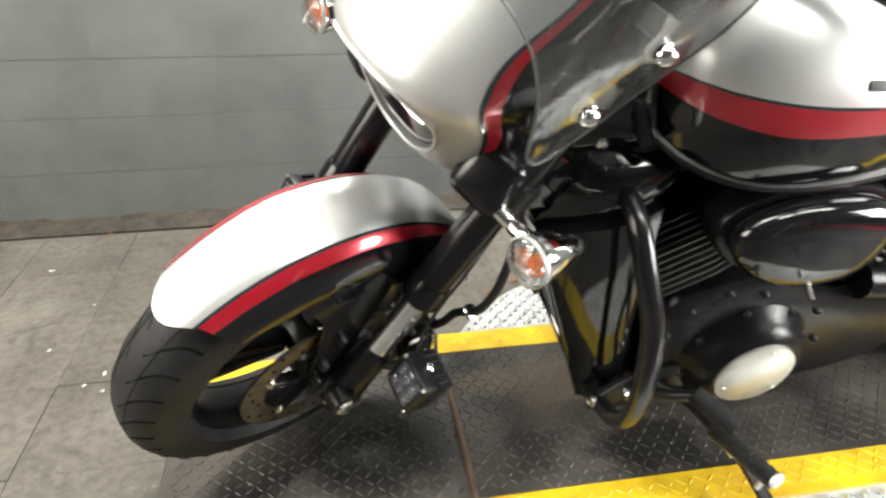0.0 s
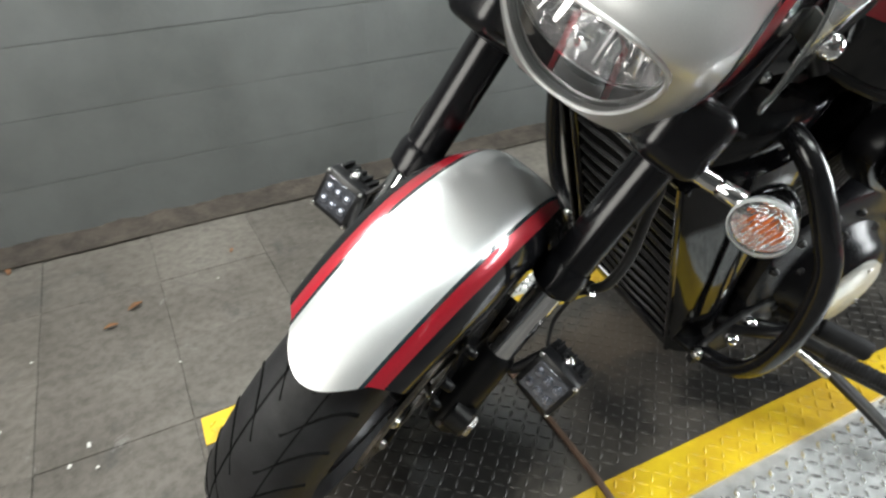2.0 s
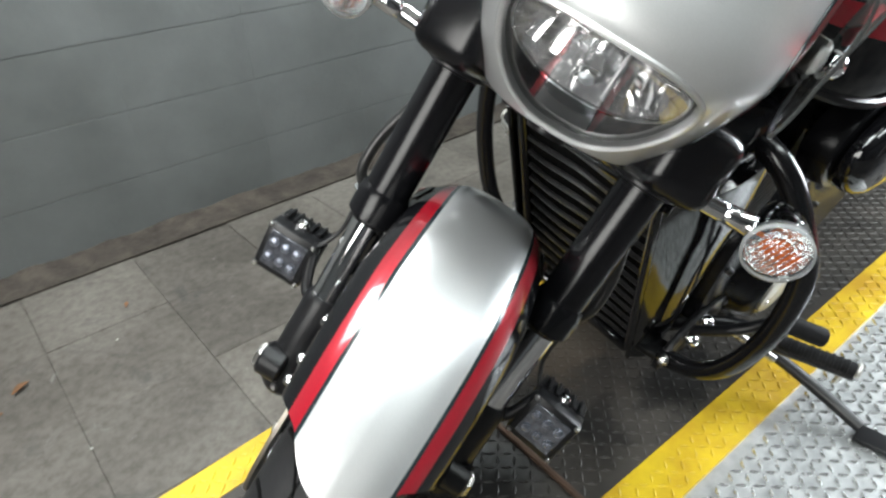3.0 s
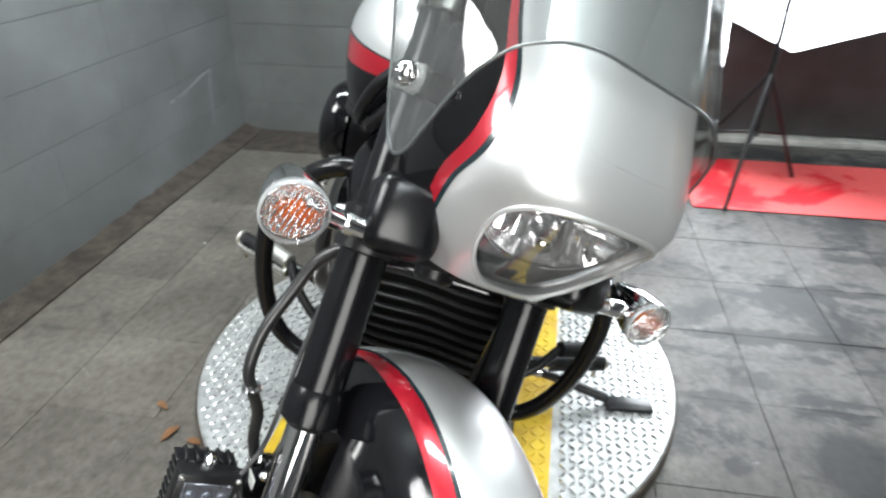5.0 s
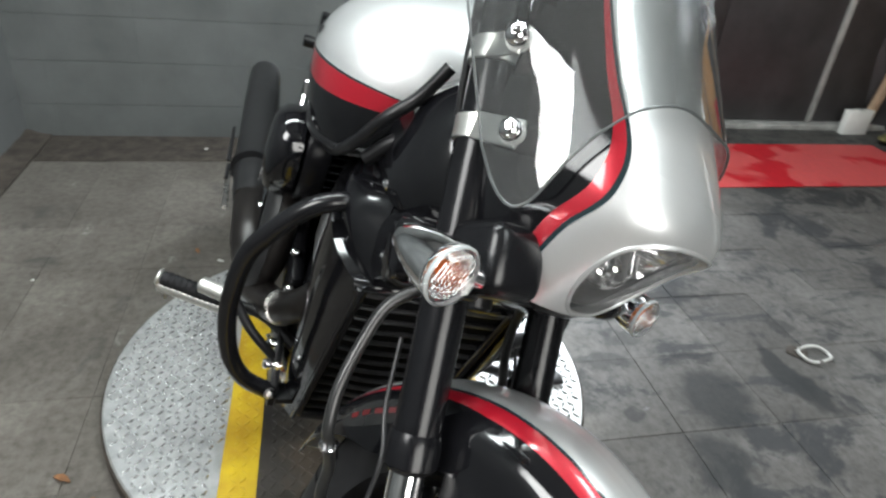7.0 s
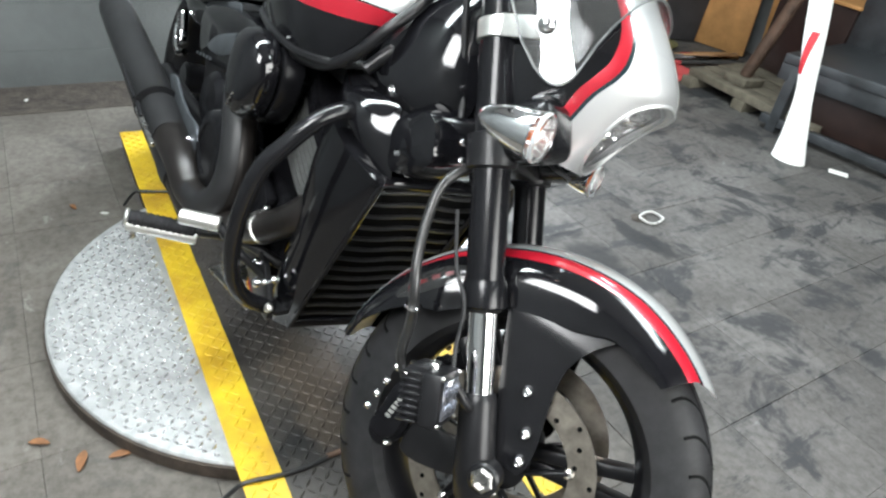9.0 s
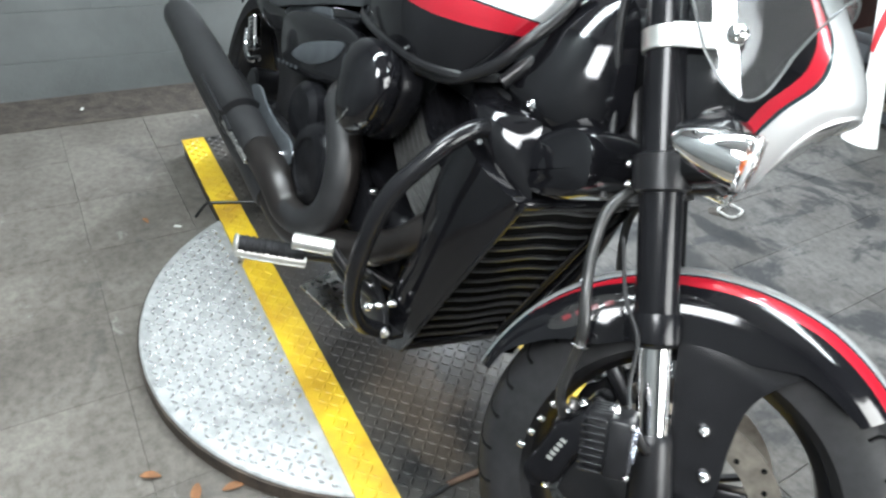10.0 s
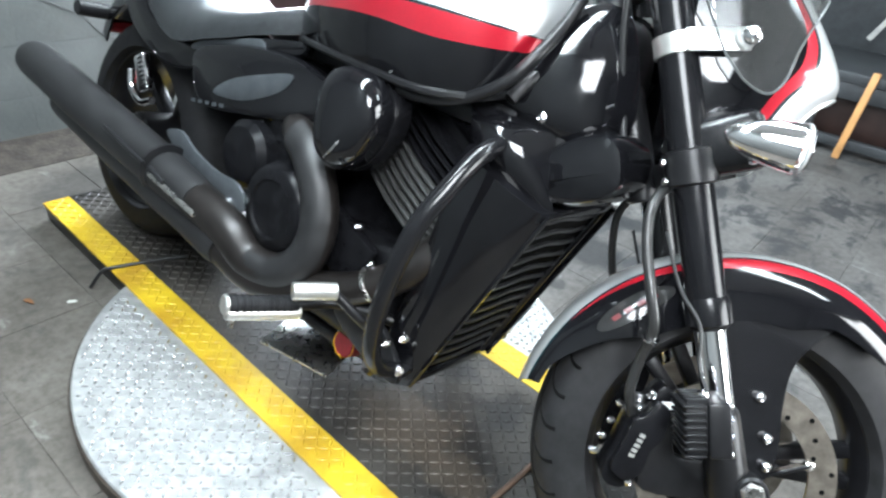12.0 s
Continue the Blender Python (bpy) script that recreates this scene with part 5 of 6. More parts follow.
LOUVRE = mat("louvre_black", (0.045, 0.045, 0.047), 0.28, 0.5, var=0.2, scale=40)
radiator = bpart("radiator", sheet(lambda u, v: rad_at(u, v, -0.018), -0.135, 0.135, 0, 1, 4, 8, 0.02), GROOVE, label="black radiator with wavy horizontal louvres")
for k in range(13):
    v = 0.05 + 0.90 * k / 12
    w = 0.128
    pts = [rad_at(-w + 2 * w * i / 24, v + 0.008 * math.sin(i / 24 * 9.0 + k * 0.35), 0.004) for i in range(25)]
    bpart("louvre", tube(pts, 0.0044, 8, 1, raw=True), LOUVRE, radiator, "wavy black louvre")
for s in (-1, 1):
    bpart("radiator_post", tube([rad_at(s * 0.132, i / 6, 0.006) for i in range(7)], 0.011, 10, 1, raw=True), BLACK, radiator)
bpart("radiator_top_bar", tube([rad_at(-0.15, 1.0, 0.006), rad_at(-0.08, 1.02, 0.012), rad_at(0.08, 1.02, 0.012), rad_at(0.15, 1.0, 0.006)], 0.012, 12), BLACK, radiator, "gloss black top bar")
bpart("radiator_bottom_bar", box(0.03, 0.26, 0.03, pose(-0.562, 0, 0.178, 0, 20, 0), 0.008), BLACK, radiator)


def cowl_at(u, v, s):
    """u: 0 at the front edge, 1 at the rear edge; v: up."""
    f = rad_at(s * 0.142, v * 1.02, 0.022)
    r = Vector((lerp(v, (0, 0.15, 0.5, 0.8, 1.0), (-0.665, -0.640, -0.580, -0.555, -0.545)), s * lerp(v, (0, 0.3, 0.8, 1.0), (0.135, 0.165, 0.190, 0.188)), lerp(v, (0, 0.15, 0.5, 0.8, 1.0), (0.135, 0.205, 0.39, 0.565, 0.678))))
    p = f.lerp(r, u)
    p.y += s * 0.022 * math.sin(math.pi * u) ** 0.8
    return p


for s in (-1, 1):
    cowl = bpart("radiator_cowl", sheet(lambda u, v, s=s: cowl_at(u, v, s), 0, 1, 0, 1, 14, 28, 0.004), BLACK, label="gloss black radiator side cowl")
    bpart("cowl_edge", tube([cowl_at(0, i / 14, s) for i in range(15)], 0.005, 8, 1, raw=True), BLACK, cowl)
    def ear_at(u, v, s=s):
        """A narrow rim along the cowl's top, then a dome up to the neck."""
        outer = cowl_at(u, 1, s)
        inner = outer + Vector((-0.004, -s * 0.020, 0.006))
        high = Vector((-0.428 - 0.150 * u, s * (0.120 + 0.038 * u), 0.748 + 0.008 * u))
        if v < 0.15:
            return outer.lerp(inner, v / 0.15)
        w = (v - 0.15) / 0.85
        return inner.lerp(high, w) + Vector((0.006, s * 0.026, 0.010)) * math.sin(math.pi * w) ** 0.8 * math.sin(math.pi * (0.10 + 0.80 * u))

    bpart("cowl_top", sheet(ear_at, 0, 1, 0, 1, 16, 20, 0.004), BLACK, cowl, "gloss black domed cowl top")
    bpart("cowl_clip", bolt(Vector((-0.60, s * 0.165, 0.185)), Vector((-0.60, s * 0.178, 0.183)), 0.009), STEEL, cowl)
bpart("belly_pan", sheet(lambda u, v: Vector((-0.565 - 0.20 * v, u, 0.155 + 0.05 * (abs(u) / 0.13) ** 2 - 0.02 * math.sin(math.pi * v))), -0.135, 0.135, 0, 1, 12, 8, 0.004), BLACK, label="gloss black belly pan under the radiator")
bpart("intake_cover", prism(rounded([(-0.452, 0.635), (-0.447, 0.69), (-0.41, 0.738), (-0.35, 0.772), (-0.31, 0.763), (-0.287, 0.72), (-0.290, 0.69), (-0.33, 0.655), (-0.39, 0.632)], 5), 0.27, Matrix.Rotation(radians(90), 4, "X"), 0.022), BLACK, label="gloss black cover between the fork and the radiator")

# crash bars
for s in (-1, 1):
    cb = bpart("crash_bar", tube([(-0.505, s * 0.12, 0.69), (-0.49, s * 0.18, 0.70), (-0.49, s * 0.232, 0.675), (-0.498, s * 0.275, 0.62), (-0.512, s * 0.308, 0.55), (-0.53, s * 0.315, 0.43), (-0.545, s * 0.295, 0.32), (-0.55, s * 0.255, 0.255), (-0.55, s * 0.19, 0.225)], 0.0168, 20), GUARD, label="satin black tubular engine guard")
    bpart("guard_bolt", bolt(Vector((-0.548, s * 0.20, 0.228)), Vector((-0.528, s * 0.203, 0.240)), 0.012), STEEL, cb)
    bpart("guard_bracket", box(0.05, 0.05, 0.014, pose(-0.56, s * 0.165, 0.22, 0, 0, 10), 0.004), SATIN, cb)

# engine
FINGREY = mat("bare_fin_edge", (0.12, 0.12, 0.117), 0.42, 0.7, var=0.2, scale=60)
engine = bpart("crankcase", box(0.50, 0.36, 0.26, pose(-0.86, 0, 0.315, 0, 0, 0), 0.05, 4), ENGINE, label="black V-twin engine crankcase")
for nm, cx, cz, tilt in (("front", -0.615, 0.575, 27), ("rear", -0.955, 0.575, -27)):
    m = Matrix.Translation((cx, 0, cz)) @ Matrix.Rotation(radians(tilt), 4, "Y")
    bpart("cylinder", lathe([(0.105, -0.15), (0.105, 0.08), (0.09, 0.13), (0.06, 0.15)], m, 32), ENGINE, engine)
    for k in range(11):
        z = -0.085 + 0.0165 * k
        fin = prism(rounded([(-0.115, -0.165), (0.115, -0.165), (0.14, -0.06), (0.14, 0.06), (0.115, 0.165), (-0.115, 0.165), (-0.14, 0.06), (-0.14, -0.06)], 3), 0.0042, m @ pose(0, 0, z), 0.0012)
        bare = nm == "front" and k < 7
        bpart("cooling_fin", fin, FINGREY if bare else ENGINE, engine, "bare-edged cooling fin" if bare else "")
    bpart("rocker_cover", box(0.20, 0.26, 0.10, m @ pose(0, 0, 0.14), 0.03, 3), BLACK, engine, "gloss black rocker cover")

# right side
air = rounded([(0.085, 0.055), (0.035, 0.088), (-0.045, 0.085), (-0.082, 0.05), (-0.085, -0.02), (-0.06, -0.075), (0.0, -0.092), (0.06, -0.06), (0.095, 0.0)], 6)
for s in (-1, 1):
    cx, cz = (-0.748, 0.655) if s < 0 else (-0.755, 0.655)
    m = Matrix.Translation((cx, s * 0.245, cz)) @ Matrix.Rotation(radians(90), 4, "X") @ (Matrix.Identity(4) if s < 0 else Matrix.Diagonal((1, 1, -1, 1)))
    b = bmesh.new()
    rows = []
    sx, sz, deep = (0.80, 1.0, 1.0) if s < 0 else (1.38, 0.85, 0.75)
    for sc, h in ((1.0, 0.0), (1.02, 0.02), (0.97, 0.038), (0.85, 0.050), (0.6, 0.058), (0.3, 0.061)):
        rows.append([b.verts.new((x * sc * sx, y * sc * sz, h * deep)) for x, y in air])
    for p, q in zip(rows, rows[1:]):
        for i in range(len(p)):
            j = (i + 1) % len(p)
            b.faces.new((p[i], p[j], q[j], q[i]))
    b.faces.new(rows[-1])
    b.faces.new(rows[0][::-1])
    b.transform(m)
    cov = bpart("air_cover", b, BLACK, label="gloss black domed air cleaner cover")
    bpart("cover_backing", prism([(x * (1.04 if s < 0 else 1.12) * sx, y * (1.04 if s < 0 else 1.12) * sz) for x, y in air], 0.05, m @ pose(0, 0, -0.03), 0.01), ENGINE, cov)
    bpart("cover_slot", box(0.045, 0.003, 0.004, Matrix.Translation((cx + 0.01, s * 0.304, cz - 0.052)) @ Matrix.Rotation(radians(-55), 4, "Y"), 0.001, 1), STEEL, cov)

ELBOW = [(-0.985, -0.13, 0.555), (-0.965, -0.185, 0.570), (-0.918, -0.215, 0.572), (-0.855, -0.230, 0.545), (-0.806, -0.236, 0.488), (-0.785, -0.240, 0.415), (-0.800, -0.248, 0.348), (-0.852, -0.260, 0.302), (-0.925, -0.274, 0.296), (-1.0, -0.285, 0.334), (-1.15, -0.292, 0.362)]
elbow = bpart("exhaust_elbow", tube(ELBOW, [0.031, 0.032, 0.033, 0.034, 0.035, 0.036, 0.038, 0.039, 0.041, 0.043, 0.045], 20), BROWNED, label="heat-browned black rear exhaust elbow")
LINE = curve_points(ELBOW[2:9], 5)


def shield_at(u, v):
    i = int(round(v * (len(LINE) - 1)))
    d = (LINE[min(i + 1, len(LINE) - 1)] - LINE[max(i - 1, 0)]).normalized()
    out = Vector((0, -1, 0))
    return LINE[i] + (out * math.cos(u) + d.cross(out) * math.sin(u)) * 0.0405


bpart("elbow_shield", sheet(shield_at, -1.25, 0.9, 0, 1, 12, len(LINE) - 1, 0.003), HEAT, elbow, "matt black heat shield")
bpart("front_header", tube([(-0.56, -0.08, 0.55), (-0.552, -0.135, 0.505), (-0.585, -0.180, 0.425), (-0.665, -0.212, 0.350), (-0.78, -0.235, 0.295), (-0.90, -0.262, 0.262), (-1.02, -0.275, 0.286)], [0.030, 0.031, 0.032, 0.034, 0.037, 0.040, 0.043], 20), BROWNED, label="heat-browned front exhaust header")
bpart("header_clamp", lathe([(0.034, 0), (0.0375, 0.002), (0.0375, 0.008), (0.034, 0.010)], axis_matrix((-0.645, -0.206, 0.367), (-0.67, -0.2135, 0.346)), 24), STEEL, label="steel header clamp band")


def muffler(p, q, r, label):
    d = (q - p).normalized()
    n = (q - p).length
    m = axis_matrix(p, q)
    ob = bpart("muffler", lathe([(0.001, 0), (0.042, 0.002), (0.046, 0.03), (r * 0.95, 0.14), (r, 0.26), (r * 1.02, n * 0.7), (r * 0.98, n - 0.02), (r * 0.93, n), (r * 0.80, n), (r * 0.78, n - 0.10), (0.001, n - 0.11)], m, 36, cap=False), HEAT, label=label)
    return ob


up = muffler(Vector((-1.10, -0.294, 0.356)), Vector((-1.955, -0.300, 0.441)), 0.054, "matt black upper muffler with an open end")
low = muffler(Vector((-1.00, -0.280, 0.285)), Vector((-1.800, -0.275, 0.366)), 0.047, "matt black lower muffler")
for ob, a, b_ in ((up, (-1.14, -0.362, 0.385), (-1.20, -0.362, 0.398)), (up, (-1.22, -0.365, 0.400), (-1.40, -0.367, 0.424))):
    bpart("muffler_slot", rod(Vector(a), Vector(b_), 0.005, seg=10), SATIN, ob)
bpart("muffler_band", lathe([(0.0575, 0), (0.0595, 0.001), (0.0595, 0.009), (0.0575, 0.010)], axis_matrix((-1.24, -0.300, 0.379), (-1.44, -0.300, 0.404)), 36), SATIN, up, "black muffler band")
bpart("muffler_trim", rod(Vector((-1.03, -0.352, 0.358)), Vector((-1.20, -0.360, 0.384)), 0.006, seg=10), STEEL, up)
hg = rounded([(-1.315, 0.445), (-1.255, 0.465), (-1.19, 0.44), (-1.10, 0.425), (-1.02, 0.425), (-0.985, 0.385), (-1.04, 0.350), (-1.10, 0.370), (-1.18, 0.395), (-1.26, 0.415)], 3)
plate = bpart("bracket_plate", prism(hg, 0.008, Matrix.Translation((0, -0.262, 0)) @ Matrix.Rotation(radians(90), 4, "X"), 0.002), GREYPLATE, label="blue-grey exhaust bracket plate")
bpart("plate_bolt", bolt(Vector((-1.041, -0.265, 0.378)), Vector((-1.041, -0.279, 0.378)), 0.0105), CHROME, plate, "chrome bracket bolt")
bpart("bracket_strap", box(0.018, 0.006, 0.07, pose(-1.00, -0.262, 0.335, 0, 18, 0), 0.002), STEEL, plate, "bare steel strap")
clutch = bpart("clutch_cover", lathe([(0.104, 0), (0.104, 0.050), (0.097, 0.066), (0.090, 0.086), (0.082, 0.093), (0.062, 0.095), (0.058, 0.091), (0.001, 0.093)], Matrix.Translation((-0.903, -0.176, 0.418)) @ Matrix.Rotation(radians(90), 4, "X"), 40, cap=False), ENGINE, label="black round engine cover")
bpart("pulley_cover", lathe([(0.075, 0), (0.075, 0.03), (0.06, 0.045), (0.001, 0.05)], Matrix.Translation((-1.075, -0.190, 0.475)) @ Matrix.Rotation(radians(90), 4, "X"), 32, cap=False), ENGINE, label="black round gearcase cover")
bpart("gearcase", box(0.17, 0.07, 0.22, pose(-0.985, -0.155, 0.50, 0, 12, 0), 0.02, 3), ENGINE, engine)
bpart("case_ridge", box(0.20, 0.03, 0.12, pose(-0.78, -0.19, 0.40, 0, 20, 0), 0.012, 2), ENGINE, engine)
for x, z in ((-0.72, 0.455), (-0.665, 0.40), (-0.69, 0.33), (-0.58, 0.27), (-0.545, 0.30)):
    bpart("case_bolt", bolt(Vector((x, -0.195, z)), Vector((x, -0.210, z)), 0.0085), CHROME, engine, "chrome case bolt")

# side cover and tail
sc = rounded([(-0.84, 0.66), (-0.95, 0.70), (-1.12, 0.70), (-1.32, 0.655), (-1.36, 0.60), (-1.30, 0.52), (-1.12, 0.545), (-0.95, 0.585), (-0.86, 0.62)], 5)
for s in (-1, 1):
    b = prism(sc, 0.05, Matrix.Translation((0, s * 0.178, 0)) @ Matrix.Rotation(radians(90), 4, "X"), 0.016)
    cov = bpart("side_cover", b, BLACK, label="gloss black side cover under the seat")
    patch = prism(rounded([(-0.989, 0.674), (-1.08, 0.650), (-1.192, 0.608), (-1.247, 0.563), (-1.138, 0.576), (-1.02, 0.629)], 4), 0.003, Matrix.Translation((0, s * 0.2045, 0)) @ Matrix.Rotation(radians(90), 4, "X"), 0.001)
    bpart("cover_inlay", patch, GREYPLATE, cov, "grey inlay on the side cover")
    for k in range(5):
        bpart("cover_letter_bar", box(0.016, 0.001, 0.008, pose(-1.21 - 0.028 * k, s * 0.2040, 0.542 - 0.005 * k, 0, -12, 0), 0), GREYPLATE, cov, "grey bar of lettering")
    patch = prism(rounded([(-1.385, 0.612), (-1.37, 0.634), (-1.25, 0.668), (-1.14, 0.695), (-1.13, 0.672), (-1.25, 0.643)], 3), 0.003, Matrix.Translation((0, s * 0.182, 0.018)) @ Matrix.Rotation(radians(90), 4, "X"), 0.001)
    rail = rounded([(-1.0, 0.735), (-1.14, 0.717), (-1.30, 0.668), (-1.45, 0.630), (-1.56, 0.648), (-1.66, 0.70), (-1.73, 0.75), (-1.78, 0.735), (-1.70, 0.63), (-1.58, 0.575), (-1.45, 0.565), (-1.25, 0.625), (-1.05, 0.688)], 4)
    bpart("seat_rail_cover", prism(rail, 0.03, Matrix.Translation((0, s * 0.165, 0)) @ Matrix.Rotation(radians(90), 4, "X"), 0.01), BLACK, label="gloss black seat rail cover")
    bpart("rail_inlay", patch, GREYPLATE, cov, "grey inlay on the seat rail")


def seat_at(u, v):
    xs = (-1.68, -1.60, -1.45, -1.30, -1.15, -1.02)
    w = lerp(v, xs, (0.14, 0.175, 0.195, 0.195, 0.165, 0.11))
    top = cubic(v, xs, (0.84, 0.785, 0.735, 0.745, 0.785, 0.835))
    low = cubic(v, xs, (0.72, 0.68, 0.636, 0.672, 0.722, 0.76))
    a = radians(90) * u
    return Vector((v, w * math.copysign(abs(math.sin(a)) ** 0.7, math.sin(a)), low + (top - low) * max(0.0, math.cos(a)) ** 0.55))


seat = bpart("seat", sheet(seat_at, -1, 1, -1.68, -1.02, 28, 30, 0.01), LEATHER, label="black vinyl rider seat")
bpart("seat_piping", tube([seat_at(-0.82, x) for x in np.linspace(-1.66, -1.04, 22)], 0.004, 8, 1, raw=True), LEATHER, seat)


def tail_at(u, v):
    a = radians(v)
    w = lerp(v, (-58, -20, 20, 50), (0.105, 0.145, 0.165, 0.16))
    b_ = radians(90) * u
    r = 0.375 - 0.07 * (1 - max(0.0, math.cos(b_)) ** 0.5) * 1.0
    return Vector((-1.71 + r * math.sin(a), w * math.copysign(abs(math.sin(b_)) ** 0.75, math.sin(b_)), 0.345 + r * math.cos(a) * 1.05))


tail = bpart("rear_fender", sheet(tail_at, -1, 1, -58, 48, 24, 30, 0.006), BLACK, label="gloss black rear fender")
bpart("tail_lamp", box(0.03, 0.16, 0.05, pose(-2.02, 0, 0.56, 0, -30, 0), 0.012, 3), REDPLASTIC, tail, "red tail lamp")
bpart("rear_signal", rod((-1.96, -0.10, 0.60), (-1.96, -0.20, 0.60), 0.022), SATIN, tail, "black rear turn signal")
RAX = Vector((-1.71, 0, 0.325))
rt = bpart("tyre", tyre(RAX, 0.325, 0.24, 0.232, None, ""), RUBBER, label="wide black rear tyre")
rw = bpart("wheel_rim", rim_mesh(RAX, 0.232, 0.19), RIM, label="gloss black rear wheel rim")
for i in range(5):
    a = 2 * math.pi * i / 5
    p, q = RAX + Vector((0.04 * math.cos(a), 0, 0.04 * math.sin(a))), RAX + Vector((0.212 * math.cos(a), 0, 0.212 * math.sin(a)))
    bpart("spoke", box(0.04, 0.03, 0.172, axis_matrix(p, q) @ pose(0, 0, 0.086), 0.006), RIM, rw)
bpart("hub", rod(RAX + Vector((0, -0.12, 0)), RAX + Vector((0, 0.12, 0)), 0.05), RIM, rw)
for s in (-1, 1):
    bpart("swingarm", tube([(-1.05, s * 0.13, 0.34), (-1.25, s * 0.15, 0.33), (-1.50, s * 0.165, 0.325), (-1.74, s * 0.165, 0.325)], 0.028, 12), SATIN, label="black swingarm")
    gm = pose(-1.600, s * 0.178, 0.512, 0, -29, 0)
    shock = bpart("reservoir_guard", box(0.050, 0.026, 0.098, gm, 0.008), CHROME, label="chrome shock reservoir guard behind the side cover")
    for k in range(7):
        bpart("guard_rib", box(0.020, 0.006, 0.005, gm @ pose(0.012, s * 0.013, -0.036 + 0.012 * k), 0.001, 1), SATIN, shock)
    bpart("shock_link", tube([(-1.68, s * 0.17, 0.50), (-1.655, s * 0.175, 0.455), (-1.605, s * 0.175, 0.433), (-1.56, s * 0.17, 0.45)], 0.011, 10), CHROME, shock, "chrome shock linkage")

# foot controls
for s in (-1, 1):
    base = Vector((-0.690, s * 0.230, 0.304 if s < 0 else 0.262))
    tip = Vector((-0.757, s * 0.444, 0.311)) if s < 0 else Vector((-0.745, 0.430, 0.300))
    ctl = bpart("footpeg", rod(base.lerp(tip, 0.42), tip, 0.017 if s < 0 else 0.0130, 0.0165 if s < 0 else 0.0125, 20), RUBBER, label="forward footpeg with a ribbed rubber top")
    d = (tip - base).normalized()
    pr = 0.0182 if s < 0 else 0.0142
    bpart("peg_base", rod(base.lerp(tip, 0.40) - Vector((-0.004 if s < 0 else 0, 0, 0.014)), tip - Vector((-0.004 if s < 0 else 0, 0, 0.014)) + d * 0.004, 0.0155 if s < 0 else 0.011, 0.014 if s < 0 else 0.010, 16), ALU if s < 0 else SATIN, ctl, "polished footpeg underside" if s < 0 else "black footpeg underside")
    bpart("peg_end", rod(tip, tip + d * 0.008, 0.019 if s < 0 else 0.0145, seg=20), ALU, ctl)
    for k in range(9):
        c = base.lerp(tip, 0.48 + 0.055 * k)
        bpart("peg_rib", lathe([(pr - 0.0017, 0), (pr, 0.001), (pr, 0.005), (pr - 0.0017, 0.006)], axis_matrix(c, c + d), 16, cap=False), RUBBER, ctl)
    bpart("peg_feeler", rod(tip - d * 0.012 - Vector((0, 0, 0.02)), tip - d * 0.012 - Vector((0, 0, 0.046)), 0.005), STEEL, ctl, "steel peg feeler")
    bpart("peg_arm", tube([base + Vector((0.10, -s * 0.08, -0.01)), base, base.lerp(tip, 0.45)], 0.012, 12), SATIN, ctl, "black footpeg arm")
    pedal = bpart("foot_pedal", tube([(-0.60, s * 0.20, 0.27), (-0.62, s * 0.26, 0.32), (-0.655, s * 0.30, 0.362)], 0.010, 10), SATIN, label="foot lever ahead of the peg")
    bpart("pedal_pad", rod((-0.648, s * 0.298, 0.366), (-0.690, s * 0.366, 0.358), 0.0165, seg=20), ALU if s < 0 else RUBBER, pedal, "round pedal pad")
    bpart("control_plate", prism(rounded([(-0.54, 0.20), (-0.66, 0.22), (-0.74, 0.27), (-0.70, 0.31), (-0.62, 0.30), (-0.55, 0.25)], 4), 0.014, Matrix.Translation((0, s * 0.195, 0)) @ Matrix.Rotation(radians(90), 4, "X"), 0.003), SATIN, pedal, "black control plate")
    for x, z in ((-0.63, 0.285), (-0.60, 0.255)):
        bpart("control_bolt", bolt(Vector((x, s * 0.203, z)), Vector((x, s * 0.222, z)), 0.012), CHROME, pedal, "chrome control bolt")

# left side
m = Matrix.Translation((-0.81, 0.150, 0.325)) @ Matrix.Rotation(radians(-90), 4, "X")
cover = bpart("alternator_cover", lathe([(0.132, 0), (0.132, 0.030), (0.124, 0.048), (0.110, 0.060), (0.104, 0.076), (0.094, 0.090), (0.082, 0.097), (0.076, 0.094), (0.001, 0.094)], m, 56, cap=False), ENGINE, label="black stepped engine cover with a pale round plate")
bpart("cover_plate", lathe([(0.075, 0.094), (0.075, 0.100), (0.070, 0.103), (0.001, 0.104)], m, 48, cap=False), PALE, cover, "pale satin round plate")
for k in range(8):
    a = 2 * math.pi * k / 8 + 0.3
    c = m @ Vector((0.119 * math.cos(a), 0.119 * math.sin(a), 0.050))
    bpart("cover_screw", bolt(c, c + Vector((0, 0.008, 0)), 0.007), SATIN, cover, "black cover screw")
for k in range(3):
    a = 2 * math.pi * k / 3 + 0.4
    c = m @ Vector((0.062 * math.cos(a), 0.062 * math.sin(a), 0.1035))
    bpart("plate_screw", bolt(c, c + Vector((0, 0.003, 0)), 0.0045), STEEL, cover)
for x, z in ((-0.665, 0.454), (-0.725, 0.489), (-0.795, 0.48), (-0.635, 0.40), (-0.93, 0.42), (-0.962, 0.34)):
    bpart("case_screw", bolt(Vector((x, 0.190, z)), Vector((x, 0.203, z)), 0.007), SATIN, engine, "black case screw")
    bpart("screw_boss", rod((x, 0.16, z), (x, 0.193, z), 0.014, 0.012, 16), ENGINE, engine)
